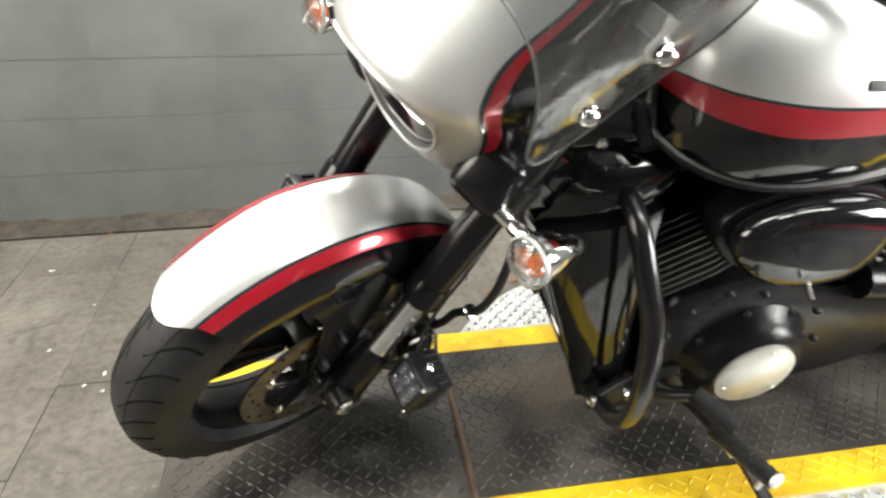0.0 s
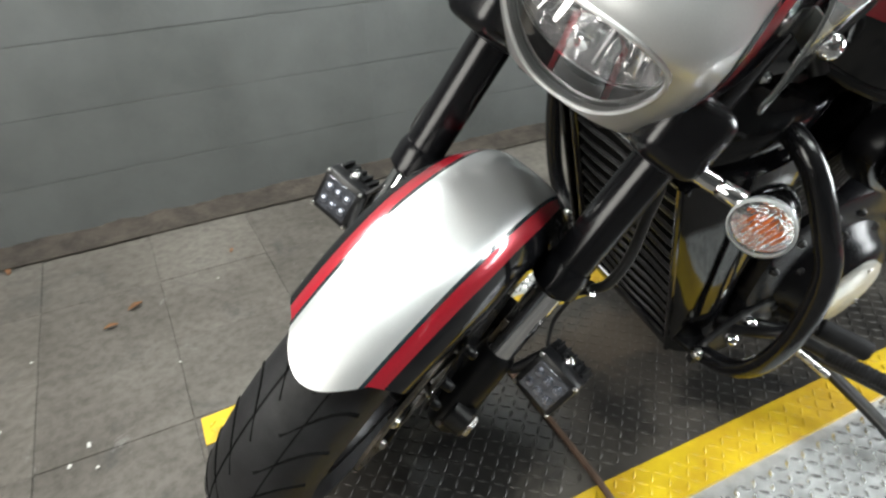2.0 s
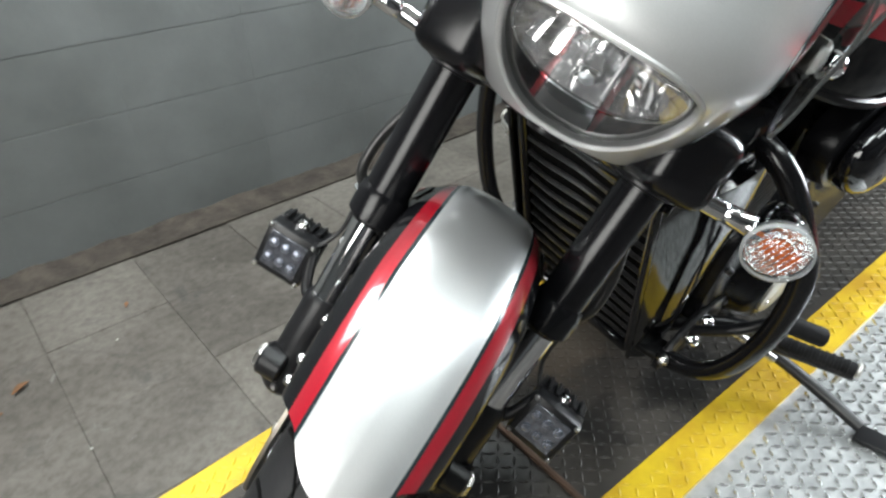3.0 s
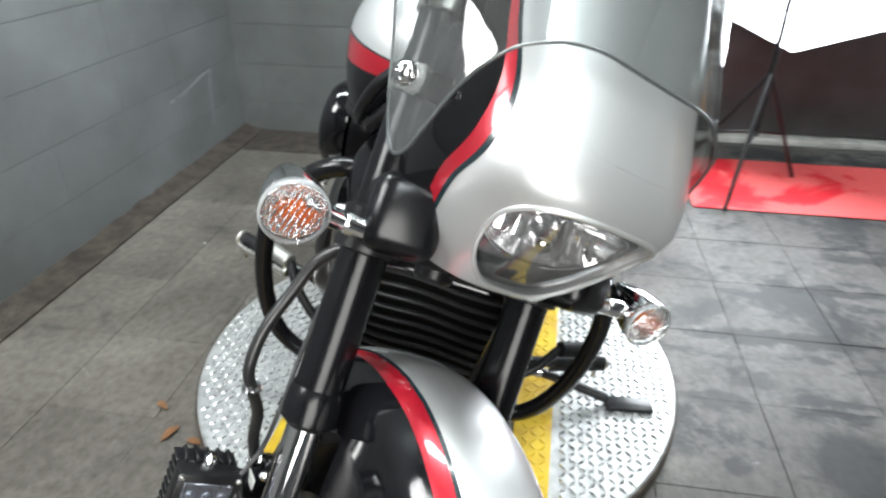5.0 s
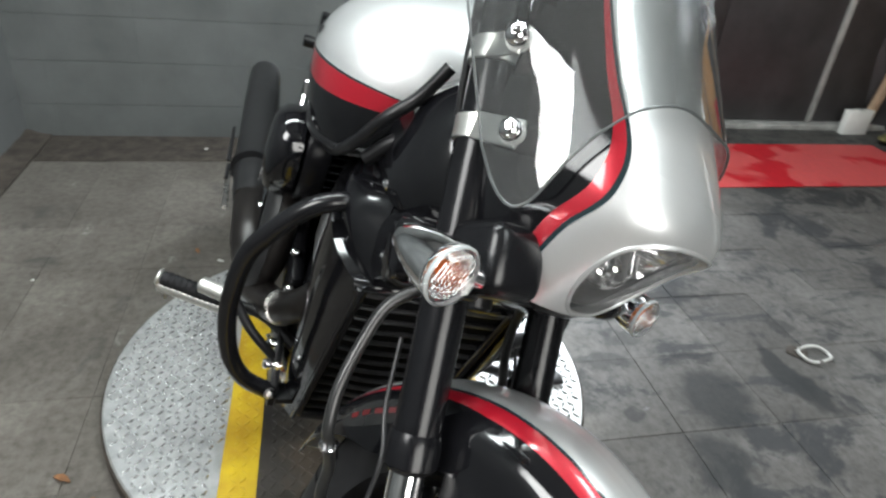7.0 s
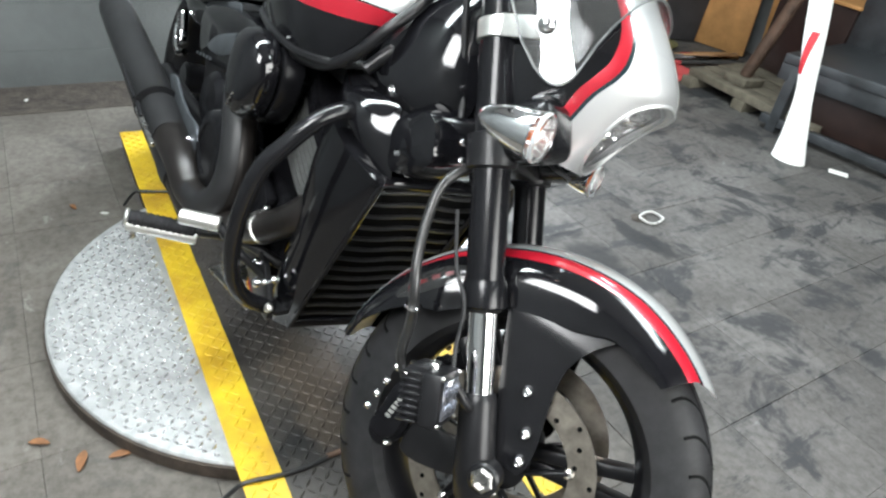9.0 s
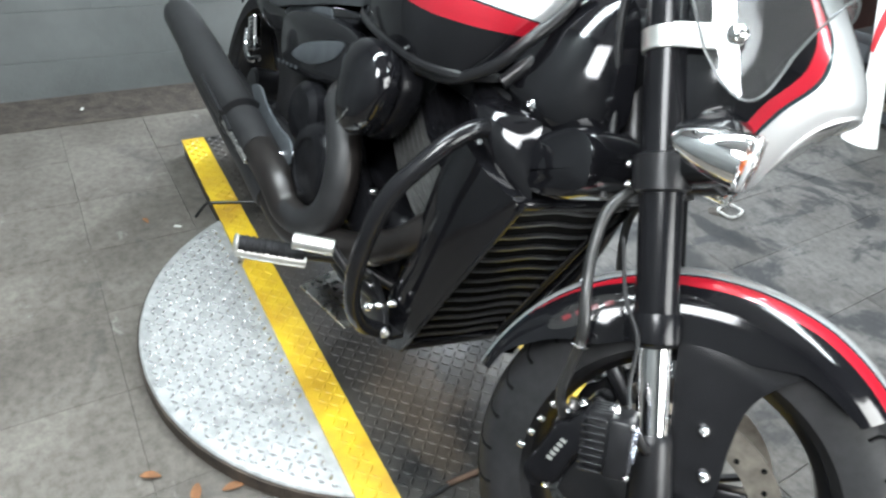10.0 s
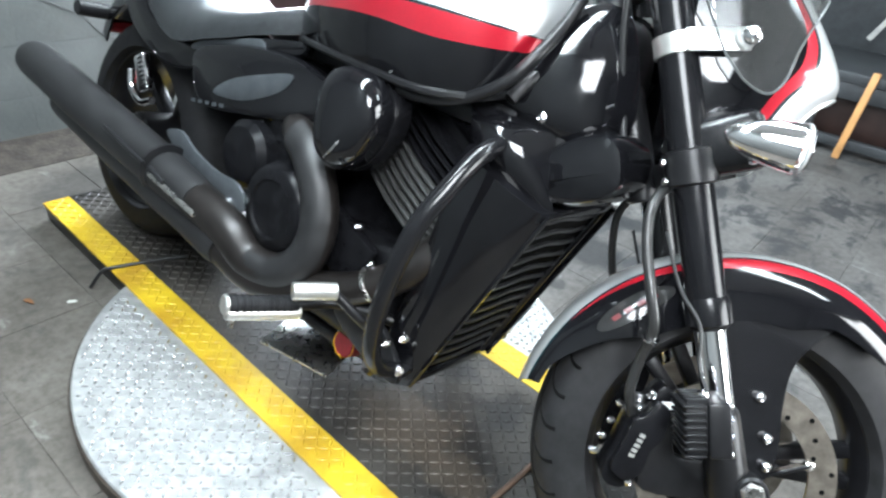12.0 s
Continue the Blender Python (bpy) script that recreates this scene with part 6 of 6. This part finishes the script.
bpart("timing_case", prism(rounded([(-0.62, 0.46), (-0.70, 0.51), (-0.83, 0.52), (-0.92, 0.46), (-1.12, 0.44), (-1.20, 0.36), (-1.12, 0.25), (-0.9, 0.20), (-0.70, 0.20), (-0.62, 0.28)], 5), 0.06, Matrix.Translation((0, 0.165, 0)) @ Matrix.Rotation(radians(90), 4, "X"), 0.02), ENGINE, engine, "black left engine case")
bpart("belt_guard", tube([(-1.0, 0.175, 0.47), (-1.2, 0.185, 0.45), (-1.5, 0.19, 0.42), (-1.75, 0.19, 0.40)], 0.035, 14), ENGINE, label="black belt guard")
bpart("oil_filter", rod((-0.715, -0.165, 0.180), (-0.715, -0.08, 0.170), 0.030, seg=28), REDPLASTIC, label="red oil filter with a yellow label")
bpart("filter_label", lathe([(0.0288, 0), (0.0288, 0.010)], axis_matrix((-0.715, -0.166, 0.180), (-0.715, -0.08, 0.170)), 28, cap=False), YELLOWLABEL, bpy.data.objects["oil_filter"], "yellow label band")
bpart("tool_tray", box(0.19, 0.13, 0.006, pose(-0.87, -0.10, 0.075, 15.13, 0, 14), 0.002), STEEL, label="bare steel lift plate under the engine")
stand = bpart("side_stand", tube([(-0.770, 0.165, 0.205), (-0.800, 0.28, 0.175), (-0.812, 0.40, 0.158), (-0.806, 0.50, 0.152)], 0.0125, 14), SATIN, label="black side stand propping the leaning bike")
bpart("stand_foot", box(0.045, 0.115, 0.012, pose(-0.803, 0.555, 0.157, 15, 0, 4), 0.004), SATIN, stand, "flat stand foot")
bpart("stand_spring", tube([(-0.72, 0.17, 0.21), (-0.76, 0.24, 0.19), (-0.79, 0.32, 0.172)], 0.008, 10), STEEL, stand, "steel stand spring")

# cables across the steering head
for k, (y0, y1) in enumerate(((-0.10, -0.06), (0.10, 0.06), (0.12, 0.09))):
    fpart("control_cable", tube([fk(0.86, -0.03, y0 * 1.5), fk(0.72, -0.07, y0), fk(0.58, -0.085, y1), fk(0.46, -0.10, y1 * 1.2)], 0.006, 10), WIRE, label="black control cable at the steering head")
bpart("wiring_conduit", tube([(-0.80, -0.22, 0.745), (-0.69, -0.22, 0.731), (-0.59, -0.205, 0.744), (-0.513, -0.19, 0.793), (-0.482, -0.165, 0.85), (-0.475, -0.125, 0.90), (-0.47, -0.097, 0.956)], 0.0105, 12), SATIN, label="black wiring conduit below the tank")

# ---- things in the room ----
# softbox on its tripod
softbox = thing("softbox", "glowing octagonal studio softbox on a black tripod", "softbox")
SBM = look(SOFTBOX, SOFT_AIM)
octa = [(0.48 * math.cos(2 * math.pi * k / 8), 0.48 * math.sin(2 * math.pi * k / 8)) for k in range(8)]
part("softbox_face", prism(octa, 0.012, SBM, 0.003), SOFTFACE, softbox, "white glowing diffuser")
bm = bmesh.new()
big = [bm.verts.new(SBM @ Vector((x * 1.02, y * 1.02, 0.01))) for x, y in octa]
mid = [bm.verts.new(SBM @ Vector((x * 0.6, y * 0.6, 0.26))) for x, y in octa]
end = [bm.verts.new(SBM @ Vector((x * 0.2, y * 0.2, 0.36))) for x, y in octa]
for p, q in ((big, mid), (mid, end)):
    for i in range(8):
        bm.faces.new((p[i], p[(i + 1) % 8], q[(i + 1) % 8], q[i]))
bm.faces.new(end)
part("softbox_shell", bm, SOFTBACK, softbox, "black cloth shell")
hub = Vector((-2.37, 1.10, 0.0))
part("pole", rod(hub + Vector((0, 0, 0.25)), hub + Vector((0, 0, 1.15)), 0.012), SATIN, softbox, "black light stand pole")
for a in (-26, 123, 244):
    d = Vector((math.cos(radians(a)), math.sin(radians(a)), 0))
    part("tripod_leg", rod(hub + Vector((0, 0, 0.52)), hub + d * 0.31 + Vector((0, 0, 0.010)), 0.009), SATIN, softbox)
    part("leg_brace", rod(hub + Vector((0, 0, 0.27)), hub + d * 0.17 + Vector((0, 0, 0.235)), 0.006), SATIN, softbox)

second = thing("softbox", "large square studio softbox ahead of the motorcycle", "softbox")
m2 = look((2.39, 0.56, 1.51), (-0.2, 0.0, 0.75))
part("softbox_face", box(1.54, 1.34, 0.012, m2 @ pose(0, 0, 0.02), 0.003), SOFTFACE_DIM, second, "white glowing diffuser")
part("softbox_shell", box(1.60, 1.40, 0.12, m2 @ pose(0, 0, 0.09), 0.02), SOFTBACK, second, "black cloth shell")
part("pole", rod((2.60, 0.60, 0.004), (2.60, 0.60, 1.55), 0.016), SATIN, second)
side = thing("softbox", "square studio softbox on a bracket above the block wall", "softbox")
m3 = look((0.37, -1.16, 2.06), (-0.3, 0.0, 0.6))
part("softbox_face", box(0.60, 0.60, 0.012, m3 @ pose(0, 0, 0.01), 0.003), SOFTFACE_DIM, side, "white glowing diffuser")
part("softbox_shell", box(0.64, 0.64, 0.10, m3 @ pose(0, 0, 0.07), 0.02), SOFTBACK, side, "black cloth shell")
part("pole", rod(m3 @ Vector((0, 0, 0.1)), (0.44, YW + 0.006, 2.30), 0.014), SATIN, side, "black wall bracket arm")
for x, y, r in ((-0.9, -0.6, 0), (0.6, 0.9, 90), (-1.6, 1.6, 90)):
    lamp = thing("ceiling_light", "long tube light fixed under the ceiling", "ceiling light", group="ceiling lights")
    part("housing", box(0.32, 2.4, 0.05, pose(x, y, HT - 0.03, 0, 0, r), 0.01), CLOTHWHITE, lamp)
    part("diffuser", box(0.26, 2.3, 0.03, pose(x, y, HT - 0.07, 0, 0, r), 0.01), TUBEGLOW, lamp, "glowing white diffuser")

# leaning boards against the black door
lean_board = tagged(part("leaning_plywood", box(0.62, 0.018, 1.25, pose(-2.72, 3.98, 0.63, 8, 0, 12), 0.002), PLY), "orange plywood sheet leaning against the wall", "plywood")
tagged(part("leaning_plywood", box(0.75, 0.018, 1.25, pose(-2.05, 4.18, 0.63, 8, 0, -4), 0.002), PLY), "pale plywood sheet leaning against the wall", "plywood")
tagged(part("black_board", box(0.60, 0.03, 1.2, pose(-2.92, 3.72, 0.61, 6, 0, 62), 0.003), BLACKDOOR), "black board leaning by the door", "board")
tagged(part("timber_stick", box(0.045, 0.045, 1.5, pose(-2.93, 3.55, 0.74, -6, 3, 0), 0.004), LUMBER), "bare timber stick leaning against the door", "timber")
tagged(part("red_cloth", sheet(lambda u, v: Vector((-2.72 + u, 3.930 - 0.012 * math.sin(14 * u) + 0.15 * v, 0.78 - v * 1.15 + 0.03 * math.sin(11 * u))), -0.12, 0.14, 0, 0.22, 12, 6, 0.004), CLOTHRED), "red cloth hanging over the plywood", "cloth")
white_box = thing("white_box", "small white cardboard box on the floor", "box")
part("carton", box(0.05, 0.20, 0.16, pose(-2.94, 3.38, 0.080, 0, 0, 4), 0.004), WHITELABEL, white_box)
part("box_flap", box(0.052, 0.03, 0.002, pose(-2.94, 3.38, 0.162, 0, 0, 4), 0), SILL, white_box, "tape strip")
tagged(part("rag", blob((-2.74, 3.55, 0.035), 0.09, 0.15, 0.04, None, 20, 12, 1.3), OLIVE), "olive green rag lying on the floor", "rag")
pipe = thing("chrome_pipe", "chrome exhaust pipe lying on the floor", "pipe")
part("pipe_body", lathe([(0.040, 0), (0.043, 0.01), (0.043, 0.62), (0.036, 0.64)], axis_matrix((-2.42, 3.22, 0.052), (-2.32, 3.84, 0.052)), 28), CHROME, pipe)
part("pipe_end", lathe([(0.0445, 0), (0.0445, 0.03)], axis_matrix((-2.42, 3.22, 0.052), (-2.32, 3.84, 0.052)), 28, cap=False), SATIN, pipe, "black pipe end")

# low timber skid with a rusty post
skid = thing("timber_skid", "low weathered timber skid carrying a rusty post", "skid")
for k in range(5):
    part("plank", box(0.95, 0.135, 0.045, pose(-1.62, 3.08 + 0.145 * k, 0.085, 0, 0, -6), 0.004), OLDWOOD, skid)
for x in (-2.02, -1.62, -1.22):
    part("bearer", box(0.09, 0.72, 0.062, pose(x, 3.37, 0.031, 0, 0, -6), 0.004), OLDWOOD, skid)
part("post_foot", box(0.17, 0.17, 0.05, pose(-1.78, 3.18, 0.133, 0, 0, -6), 0.005), OLDWOOD, skid)
part("post", rod((-1.78, 3.18, 0.155), (-1.62, 3.30, 1.05), 0.038), RUSTPOST, skid, "rust brown steel post")
dark_board = thing("dark_cabinet", "dark stained cabinet with pale markings behind the skid", "cabinet")
part("carcass", box(0.55, 0.35, 0.62, pose(-1.75, 3.80, 0.31, 0, 0, -8), 0.006), DARKWOOD, dark_board)
part("cabinet_top", box(0.58, 0.38, 0.02, pose(-1.75, 3.80, 0.632, 0, 0, -8), 0.004), PLY, dark_board, "pale plywood top")
for k in range(3):
    part("marking_bar", box(0.05, 0.002, 0.012, pose(-1.55, 3.605, 0.52 - 0.03 * k, 0, 0, -8), 0), SILL, dark_board, "pale bar of lettering")

# steel bench along the far side
bench = thing("steel_bench", "dark grey steel work bench with a boarded front", "bench")
for x in (-1.36, -0.55, 0.28):
    part("bench_leg", box(0.06, 0.06, 0.38, pose(x, 2.95 + 0.09 * (x + 1.36), 0.19), 0.004), BENCHSTEEL, bench)
part("bench_top", box(1.95, 0.72, 0.05, pose(-0.50, 3.36, 0.405, 0, 0, 6), 0.005), BENCHSTEEL, bench)
part("front_rail", box(1.85, 0.04, 0.09, pose(-0.52, 3.03, 0.335, 0, 0, 6), 0.004), BENCHSTEEL, bench)
part("bottom_rail", box(1.85, 0.04, 0.05, pose(-0.52, 3.03, 0.06, 0, 0, 6), 0.004), BENCHSTEEL, bench)
part("inner_board", box(1.80, 0.02, 0.26, pose(-0.52, 3.12, 0.20, 0, 0, 6), 0.002), DARKWOOD, bench, "dark boarded panel")
part("back_panel", box(2.1, 0.03, 0.9, pose(-0.45, 3.72, 0.88, 0, 0, 6), 0.003), BENCHSTEEL, bench, "dark grey back panel")
part("strut", box(0.03, 0.02, 0.75, pose(-0.35, 3.60, 0.86, 0, 24, 6), 0.003), SILL, bench, "pale diagonal strut")
tagged(part("wooden_slat", box(0.035, 0.03, 0.46, pose(-0.330, 2.975, 0.229, -4, 2, 0), 0.003), PLY), "orange wooden slat leaning on the bench", "slat")


def banner_at(u, v):
    w = lerp(v, (0, 0.1, 0.3, 1.2), (0.085, 0.068, 0.052, 0.056))
    a = u * 1.25
    return Vector((-1.06 + w * math.sin(a) + 0.012 * math.sin(5 * v) - 0.33 * v, 2.66 + 0.16 * v - w * 0.7 * math.cos(a) + 0.01 * math.sin(9 * v + u), 0.006 + v))


banner = tagged(part("banner", sheet(banner_at, -1.5, 1.5, 0, 1.2, 14, 26, 0.006), CLOTHWHITE), "rolled white cloth banner with a red mark leaning on the bench", "banner")
markb = sheet(lambda u, v: banner_at(u, v) + Vector((0.002, -0.004, 0)), lambda v: -0.9 + (v - 0.40) * 5.0, lambda v: -0.3 + (v - 0.40) * 5.0, 0.40, 0.60, 6, 8, 0.001)
part("banner_mark", markb, CLOTHRED, banner, "red slanted mark")
tagged(part("paper_scrap", box(0.09, 0.05, 0.004, pose(-0.86, 2.80, 0.006, 0, 0, 30), 0), WHITELABEL), "white paper scrap on the floor", "paper")

# small things on the floor
cable_ring = tagged(part("cable_coil", tube([Vector((-0.875 + 0.038 * math.cos(a), 1.43 + 0.055 * math.sin(a), 0.010 + 0.004 * math.sin(3 * a))) for a in np.linspace(0, 6.1, 26)], 0.0055, 8, 1, raw=True), SILL), "pale loop of tubing on the floor", "tubing loop")
tagged(part("sand_heap", blob((-0.90, 1.385, 0.003), 0.035, 0.04, 0.008, None, 18, 10, 1.4), GUTTER), "small heap of sawdust beside the loop", "sawdust")


def leaf(x, y, a, size):
    pts = [(0, 0), (0.25, 0.16), (0.6, 0.2), (1.0, 0.02), (0.6, -0.16), (0.25, -0.13)]
    b = prism([(px * size, py * size) for px, py in rounded(pts, 3)], 0.0015, None)
    for w in b.verts:
        w.co.z += 0.10 * size * math.sin(w.co.x / size * 3.1) + 0.18 * abs(w.co.y)
    b.transform(pose(x, y, 0.006, 0, 0, a))
    return tagged(part("leaf", b, LEAF), "dry brown leaf lying on the floor", "leaf", group="leaves on the floor")


def fleck(x, y, size):
    rnd = random.Random(int(x * 1000))
    out = [(size * 0.32 * rnd.uniform(0.55, 1.1) * math.cos(k * 0.785), size * 0.2 * rnd.uniform(0.5, 1.1) * math.sin(k * 0.785)) for k in range(8)]
    return tagged(part("paint_fleck", prism(out, 0.0016, pose(x, y, 0.0046, 0, 0, rnd.uniform(0, 180)), 0.0004), WHITEBIT), "white paint fleck stuck to the floor", "fleck", group="flecks on the floor")


for x, y, a, sz in ((-0.67, -0.74, 60, 0.06), (-0.60, -0.64, -20, 0.075), (-0.56, -0.60, 80, 0.06), (-1.657, -0.555, 20, 0.05), (0.355, -0.935, 30, 0.06), (0.42, -0.86, 10, 0.05), (0.08, -1.10, 70, 0.035), (1.15, -1.30, 20, 0.06), (0.70, -1.33, 100, 0.05)):
    leaf(x, y, a, sz * 0.75)
for x, y, sz in ((0.813, -1.053, 0.032), (0.672, -0.573, 0.022), (0.504, -0.442, 0.03), (0.54, -0.40, 0.026), (0.49, -0.37, 0.018), (-1.488, -1.031, 0.024), (-1.573, -0.465, 0.05), (-1.80, 1.61, 0.035), (-2.60, -0.62, 0.05), (0.30, -0.62, 0.014), (0.62, -0.80, 0.014), (0.15, -0.95, 0.012), (0.90, -0.70, 0.014)):
    fleck(x, y, sz)


# strap across the runway and the chain of tie-down cord
tagged(part("strap", tube([Vector((-1.60, -0.40, 0.008)), Vector((-1.585, -0.368, 0.055)), Vector((-1.572, -0.345, 0.066)), Vector((-1.54, -0.25, 0.064)), Vector((-1.50, -0.15, 0.064))], 0.005, 8), WIRE), "black cord lying across the runway", "cord")
tagged(part("strap", tube([Vector((-0.345, -0.43, 0.008)), Vector((-0.338, -0.395, 0.050)), Vector((-0.333, -0.37, 0.066)), Vector((-0.322, -0.31, 0.066)), Vector((-0.318, -0.24, 0.064)), Vector((-0.322, -0.20, 0.064))], 0.005, 8), WIRE), "black cord end lying across the yellow stripe", "cord")
tagged(part("rope", tube([Vector((-0.325, -0.20, 0.064)), Vector((-0.32, -0.10, 0.064)), Vector((-0.312, 0.05, 0.064)), Vector((-0.30, 0.19, 0.066)), Vector((-0.285, 0.26, 0.064))], 0.0065, 8), RUSTPOST), "brown rope lying on the runway", "rope")

tagged(part("wall_cable", tube([(-2.756, -0.05, 0.57), (-2.754, 0.032, 0.527), (-2.754, 0.095, 0.494), (-2.754, 0.174, 0.45), (-2.754, 0.216, 0.393), (-2.754, 0.273, 0.355), (-2.754, 0.33, 0.31), (-2.754, 0.36, 0.20), (-2.750, 0.38, 0.008)], 0.003, 8), GREYHOSE), "thin grey cable hanging down the block wall", "cable")

SCRATCH = mat("pale_scraped_paint", (0.17, 0.18, 0.18), 0.75, var=0.4, scale=40)
for pts in ([(-2.086, 0.343), (-2.20, 0.352), (-2.324, 0.375), (-2.42, 0.392), (-2.483, 0.395)], [(-2.483, 0.394), (-2.452, 0.34), (-2.440, 0.26), (-2.436, 0.20), (-2.430, 0.14)]):
    line = curve_points([(x, 0, z) for x, z in pts], 6)

    def scratch_at(u, v, line=line):
        i = int(round(v * (len(line) - 1)))
        d = (line[min(i + 1, len(line) - 1)] - line[max(i - 1, 0)]).normalized()
        w = 0.0045 * (0.5 + abs(math.sin(i * 1.7)))
        return Vector((line[i].x - d.z * w * u, YW + 0.0016, line[i].z + d.x * w * u))

    part("paint_scratch", sheet(scratch_at, -1, 1, 0, 1, 1, len(line) - 1, 0.0006), SCRATCH, wall_south, "pale scrape in the wall paint")

# ---- wall blocks ----


def block_mesh(w):
    b = box(w - 0.0002, 0.012, C - 0.0028, None, 0.0006, 1)
    smooth_mesh(b, 30)
    me = bpy.data.meshes.new("block")
    b.to_mesh(me)
    b.free()
    me.materials.append(WALLPAINT)
    return me


BLOCK, CORNER = block_mesh(B), block_mesh(0.189)
CORNERW = block_mesh(0.137)


def lay_block(me, parent, m):
    ob = new("block", me)
    ob.matrix_world = m
    ob.parent = parent


rb = random.Random(11)
for k in range(12):
    for i in range(14):
        x = -0.148 + B * (i - 6 + 0.5)
        lay_block(BLOCK, wall_south, pose(x, YW - 0.005 + rb.uniform(-0.0004, 0.0004), C * (k + 0.5), rb.uniform(-0.15, 0.15), 0, rb.uniform(-0.06, 0.06)))
    lay_block(CORNER, wall_south, pose(XB + 0.0905, YW - 0.005, C * (k + 0.5)))
    for i in range(5):
        y = -1.30 + B * (i + 0.5) - 0.001
        lay_block(BLOCK, wall_west, pose(XB - 0.005 + rb.uniform(-0.0004, 0.0004), y, C * (k + 0.5) - 0.044, 0, 0, 90 + rb.uniform(-0.06, 0.06)))
    lay_block(CORNERW, wall_west, pose(XB - 0.005, YW + 0.0685, C * (k + 0.5) - 0.044, 0, 0, 90))

# ---- floor tiles ----
TS = 0.3065


def tile_mesh(k):
    b = box(TS - 0.0018, TS - 0.0018, 0.010, None, 0.0010, 1)
    smooth_mesh(b, 30)
    me = bpy.data.meshes.new("tile")
    b.to_mesh(me)
    b.free()
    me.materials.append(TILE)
    return me


TILEME = tile_mesh(0)
rest_v, rest_f = [], []
count = 0
rt_ = random.Random(5)
for i in range(-8, 13):
    for j in range(-2, 17):
        x, y = -0.62 + TS * (i + 0.5), -0.72 + TS * (j + 0.5)
        if x < XD - 0.1 or x > XN or y > YF + 0.1 or y < YW + 0.2 - TS * 0.45 or x < XB + 0.2 and y < 0.66:
            continue
        z = -0.005 + rt_.uniform(-0.0012, 0.0012)
        if -2.9 < x < 1.3 and y < 2.0 and count < 300:
            ob = new("tile", TILEME)
            ob.matrix_world = pose(x, y, z, rt_.uniform(-0.15, 0.15), rt_.uniform(-0.15, 0.15), rt_.choice((0, 90, 180, 270)))
            ob.parent = floor
            count += 1
        else:
            k = len(rest_v)
            h = TS / 2 - 0.0015
            rest_v += [(x - h, y - h, z + 0.005), (x + h, y - h, z + 0.005), (x + h, y + h, z + 0.005), (x - h, y + h, z + 0.005)]
            rest_v += [(x - h - 0.002, y - h - 0.002, z - 0.004), (x + h + 0.002, y - h - 0.002, z - 0.004), (x + h + 0.002, y + h + 0.002, z - 0.004), (x - h - 0.002, y + h + 0.002, z - 0.004)]
            rest_f += [(k, k + 1, k + 2, k + 3), (k, k + 4, k + 5, k + 1), (k + 1, k + 5, k + 6, k + 2), (k + 2, k + 6, k + 7, k + 3), (k + 3, k + 7, k + 4, k)]
me = bpy.data.meshes.new("far_tiles")
me.from_pydata(rest_v, [], rest_f)
me.materials.append(TILE)
far = new("far_tiles", me)
far.parent = floor
tagged(far, kind="stuff")
